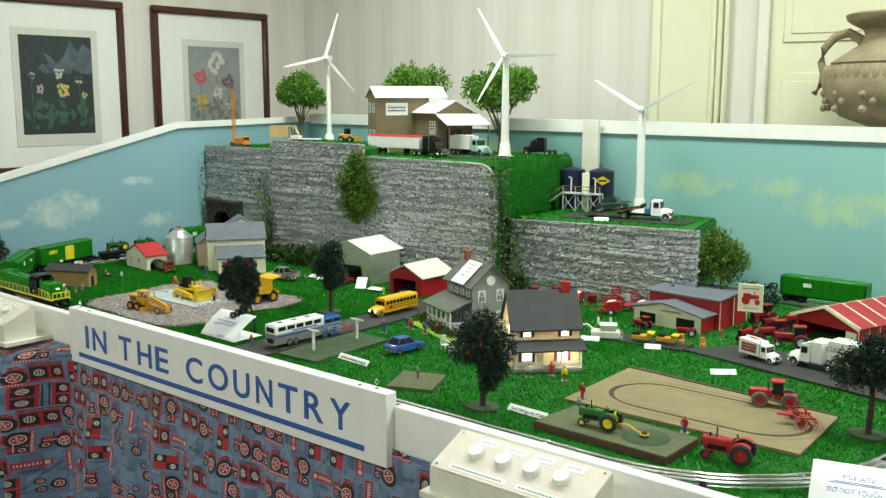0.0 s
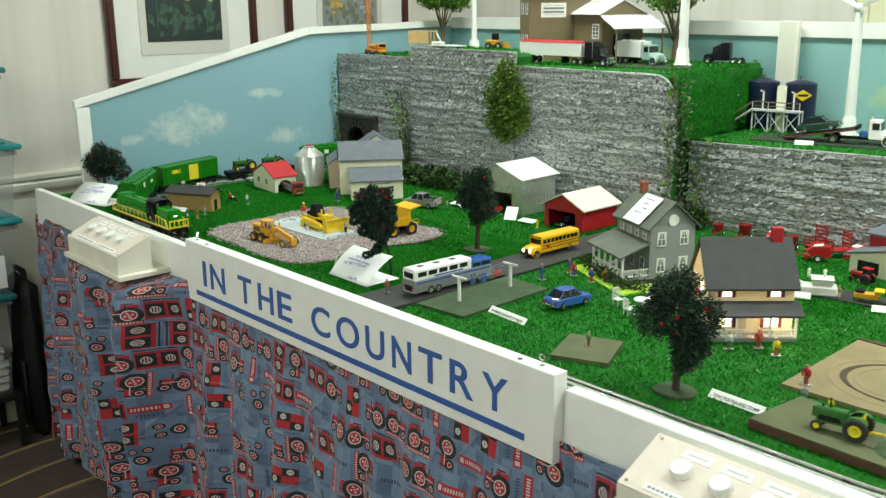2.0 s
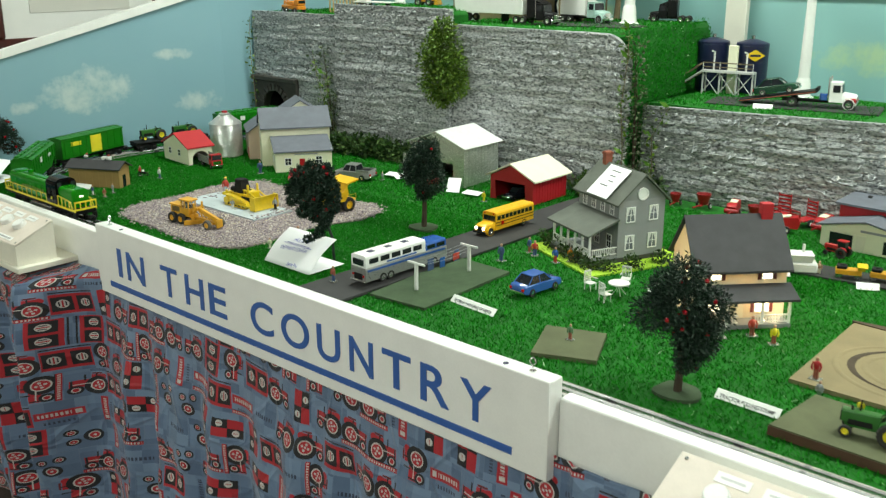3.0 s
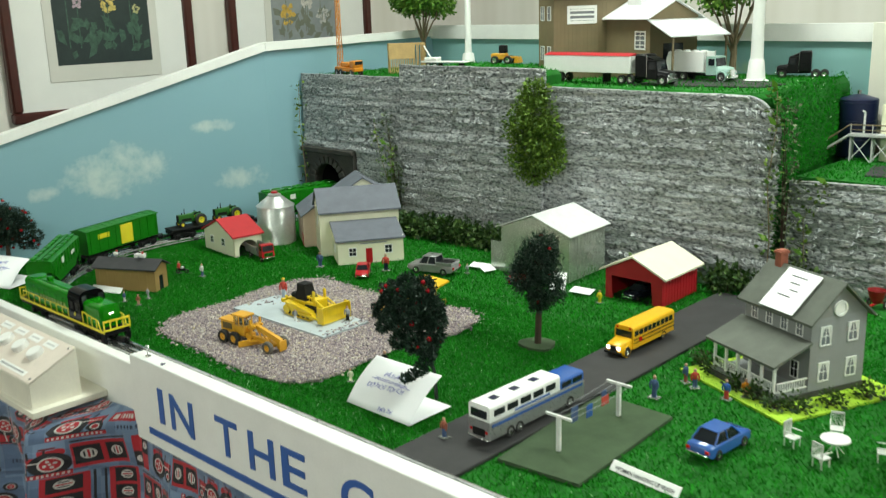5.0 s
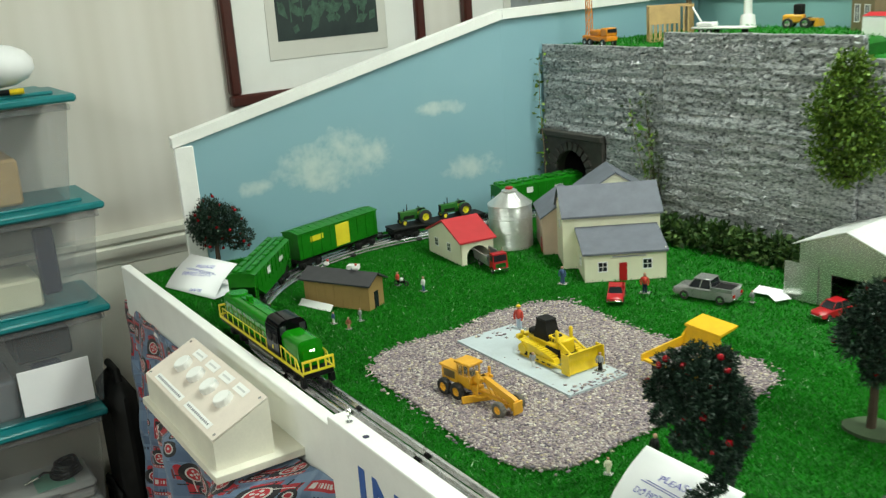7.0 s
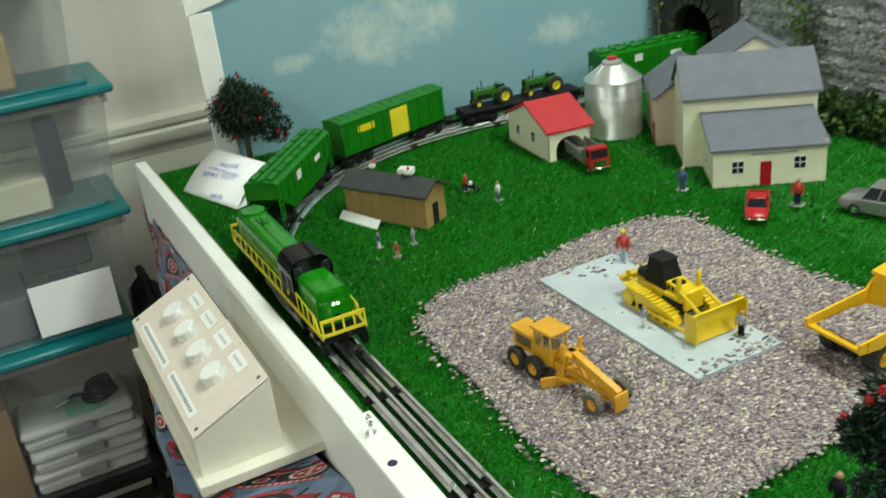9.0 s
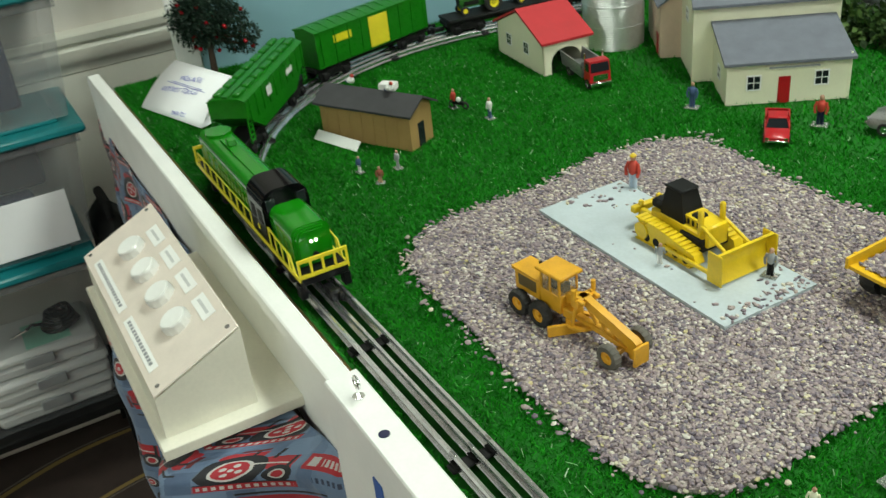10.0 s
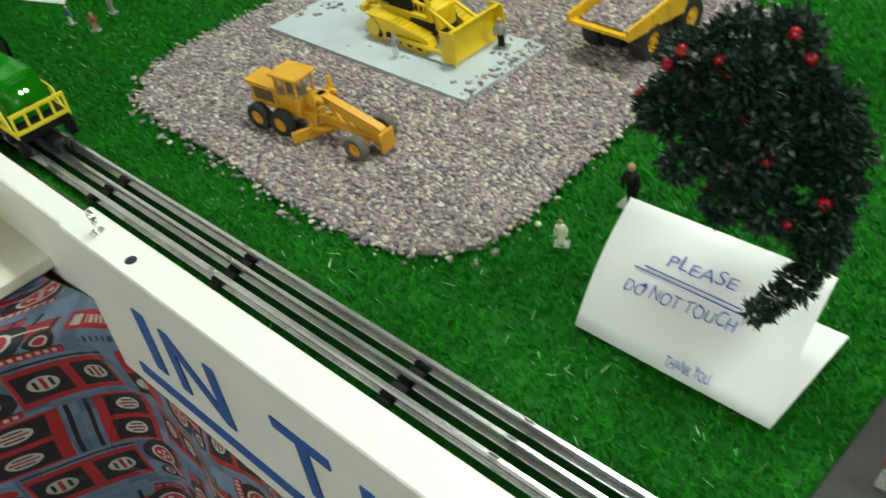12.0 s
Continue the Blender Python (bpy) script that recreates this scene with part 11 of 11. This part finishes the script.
def garden_chair():
    c = thing("garden_chair", 0, 0, 0, 0, "white toy garden chair with a lattice back", "chair", "garden chairs")
    part("seat", Shape().box(-0.009, 0.009, -0.009, 0.009, 0.0135, 0.015, 0.0005), FIGWHITE, c)
    for sx in (-0.008, 0.0068):
        for sy in (-0.008, 0.0068):
            part("leg", Shape().box(sx, sx + 0.0014, sy, sy + 0.0014, 0, 0.0135), FIGWHITE, c)
    bk = Shape().box(-0.009, -0.0078, 0.0075, 0.009, 0.015, 0.036).box(0.0078, 0.009, 0.0075, 0.009, 0.015, 0.036).box(-0.009, 0.009, 0.0075, 0.009, 0.034, 0.037)
    for q in range(5):
        bk.box(-0.006 + q * 0.0028, -0.0052 + q * 0.0028, 0.0078, 0.0086, 0.015, 0.034)
    part("backrest", bk, FIGWHITE, c)
    part("armrest", Shape().box(-0.0098, -0.0085, -0.009, 0.009, 0.022, 0.0235).box(0.0085, 0.0098, -0.009, 0.009, 0.022, 0.0235), FIGWHITE, c)
    return c


ch = garden_chair()
ch.matrix_basis = pose(-1.355, 1.600, G + 0.001, 0, 0, 80)
copy_thing(ch, pose(-1.318, 1.665, G + 0.001, 0, 0, 20))
copy_thing(ch, pose(-1.300, 1.565, G + 0.001, 0, 0, 160))
copy_thing(ch, pose(-1.242, 1.632, G + 0.001, 0, 0, -70))
c = thing("street_lamp", -1.225, 1.70, G, 0, "small white curved toy lamp post by the house", "street lamp")
part("post", Shape().tube([(0, 0, 0), (0, 0, 0.075), (0.006, 0.003, 0.086), (0.020, 0.012, 0.089), (0.032, 0.02, 0.087)], 0.0022, 8), FIGWHITE, c)
part("foot", Shape().cyl((0, 0, 0), 0.006, 0.004, n=12), FIGWHITE, c)
part("shade", Shape().lathe([(0.006, 0.0), (0.004, 0.004), (0.001, 0.005)], (0.034, 0.021, 0.082), "z", 12), FIGWHITE, c)
for i, (x, y) in enumerate(((-1.505, 1.735), (-1.465, 1.715), (-1.425, 1.70), (-1.395, 1.715), (-1.365, 1.765), (-1.335, 1.83), (-1.60, 1.80), (-1.56, 1.77))):
    shrub("house_shrub", x, y, G + 0.002, [(0, 0, 0.012, 0.018), (0.012, 0.004, 0.010, 0.014), (-0.010, 0.0, 0.012, 0.014)], SHRUBS, 160, 0.008, "tiny dark shrub beside the farmhouse porch", 90 + i)

# tractor sign on posts
c = thing("tractor_sign", -0.858, 2.30, G, 16, "cream square sign with a red tractor picture on posts", "sign")
c.matrix_basis = c.matrix_basis @ Matrix.Diagonal((0.86, 0.86, 0.98, 1.0))
part("board", Shape().box(-0.036, 0.036, -0.003, 0.003, 0.056, 0.129, 0.001), ROOF_CREAM, c)
part("board_border", Shape().box(-0.038, 0.038, -0.004, 0.004, 0.127, 0.131).box(-0.038, 0.038, -0.004, 0.004, 0.053, 0.057).box(-0.038, -0.035, -0.004, 0.004, 0.057, 0.127).box(0.035, 0.038, -0.004, 0.004, 0.057, 0.127), BUFF, c)
for px in (-0.026, 0.026):
    part("post", Shape().box(px - 0.002, px + 0.002, -0.003, 0.003, 0, 0.053), BARN_RED, c)
pic = Shape().cyl((-0.014, -0.0045, 0.086), 0.013, 0.0015, "y", 24).cyl((0.021, -0.0045, 0.081), 0.008, 0.0015, "y", 20)
pic.box(-0.008, 0.026, -0.0045, -0.003, 0.090, 0.101).box(-0.022, 0.0, -0.0045, -0.003, 0.096, 0.105).box(0.010, 0.0125, -0.0045, -0.003, 0.101, 0.111)
part("tractor_picture", pic, BARN_RED, c)
part("sign_print", Shape().box(-0.026, 0.026, -0.0042, -0.003, 0.117, 0.1205).box(-0.022, 0.022, -0.0042, -0.003, 0.062, 0.064), GREYBAR, c)

# stray stones round the gravel bed
def noise_field(xs, ys):
    return np.array([noise.noise((x * 55, y * 55, 3.3)) for x, y in zip(xs, ys)])


sx, sy = scattered(1400, -2.66, -1.98, 1.22, 1.84)
near = inside([(px + (px + 2.31) * 0.07, py + (py - 1.53) * 0.09) for px, py in GRAVEL], sx, sy) & ~inside(GRAVEL, sx, sy)
sv, sf = stones_at(sx[near], sy[near], np.full(near.sum(), G + 0.005), 0.003)
single("stray_gravel", from_arrays("stray_gravel", sv, sf, STONES), None, "stray pieces of crushed stone on the grass", "gravel", "stuff")

# grit strewn over the rim of the slab
tx, ty = scattered(1500, -2.506, -2.214, 1.474, 1.581)
heap = 0.8 * np.exp(-np.maximum(0, -2.222 - tx - 0.10 * (ty - 1.474)) / 0.006) + 0.42 * (tx < -2.455) * (ty > 1.500 + 0.3 * (tx + 2.506)) * (noise_field(tx, ty) > 0.1) + 0.30 * np.exp(-(1.581 - ty) / 0.005)
lie = rng.random(len(tx)) < heap + 0.018
tv, tf = stones_at(tx[lie], ty[lie], np.full(lie.sum(), G + 0.0092), 0.0025)
single("slab_grit", from_arrays("slab_grit", tv, tf, STONES), None, "grit of crushed stone strewn on the slab", "gravel", "stuff")
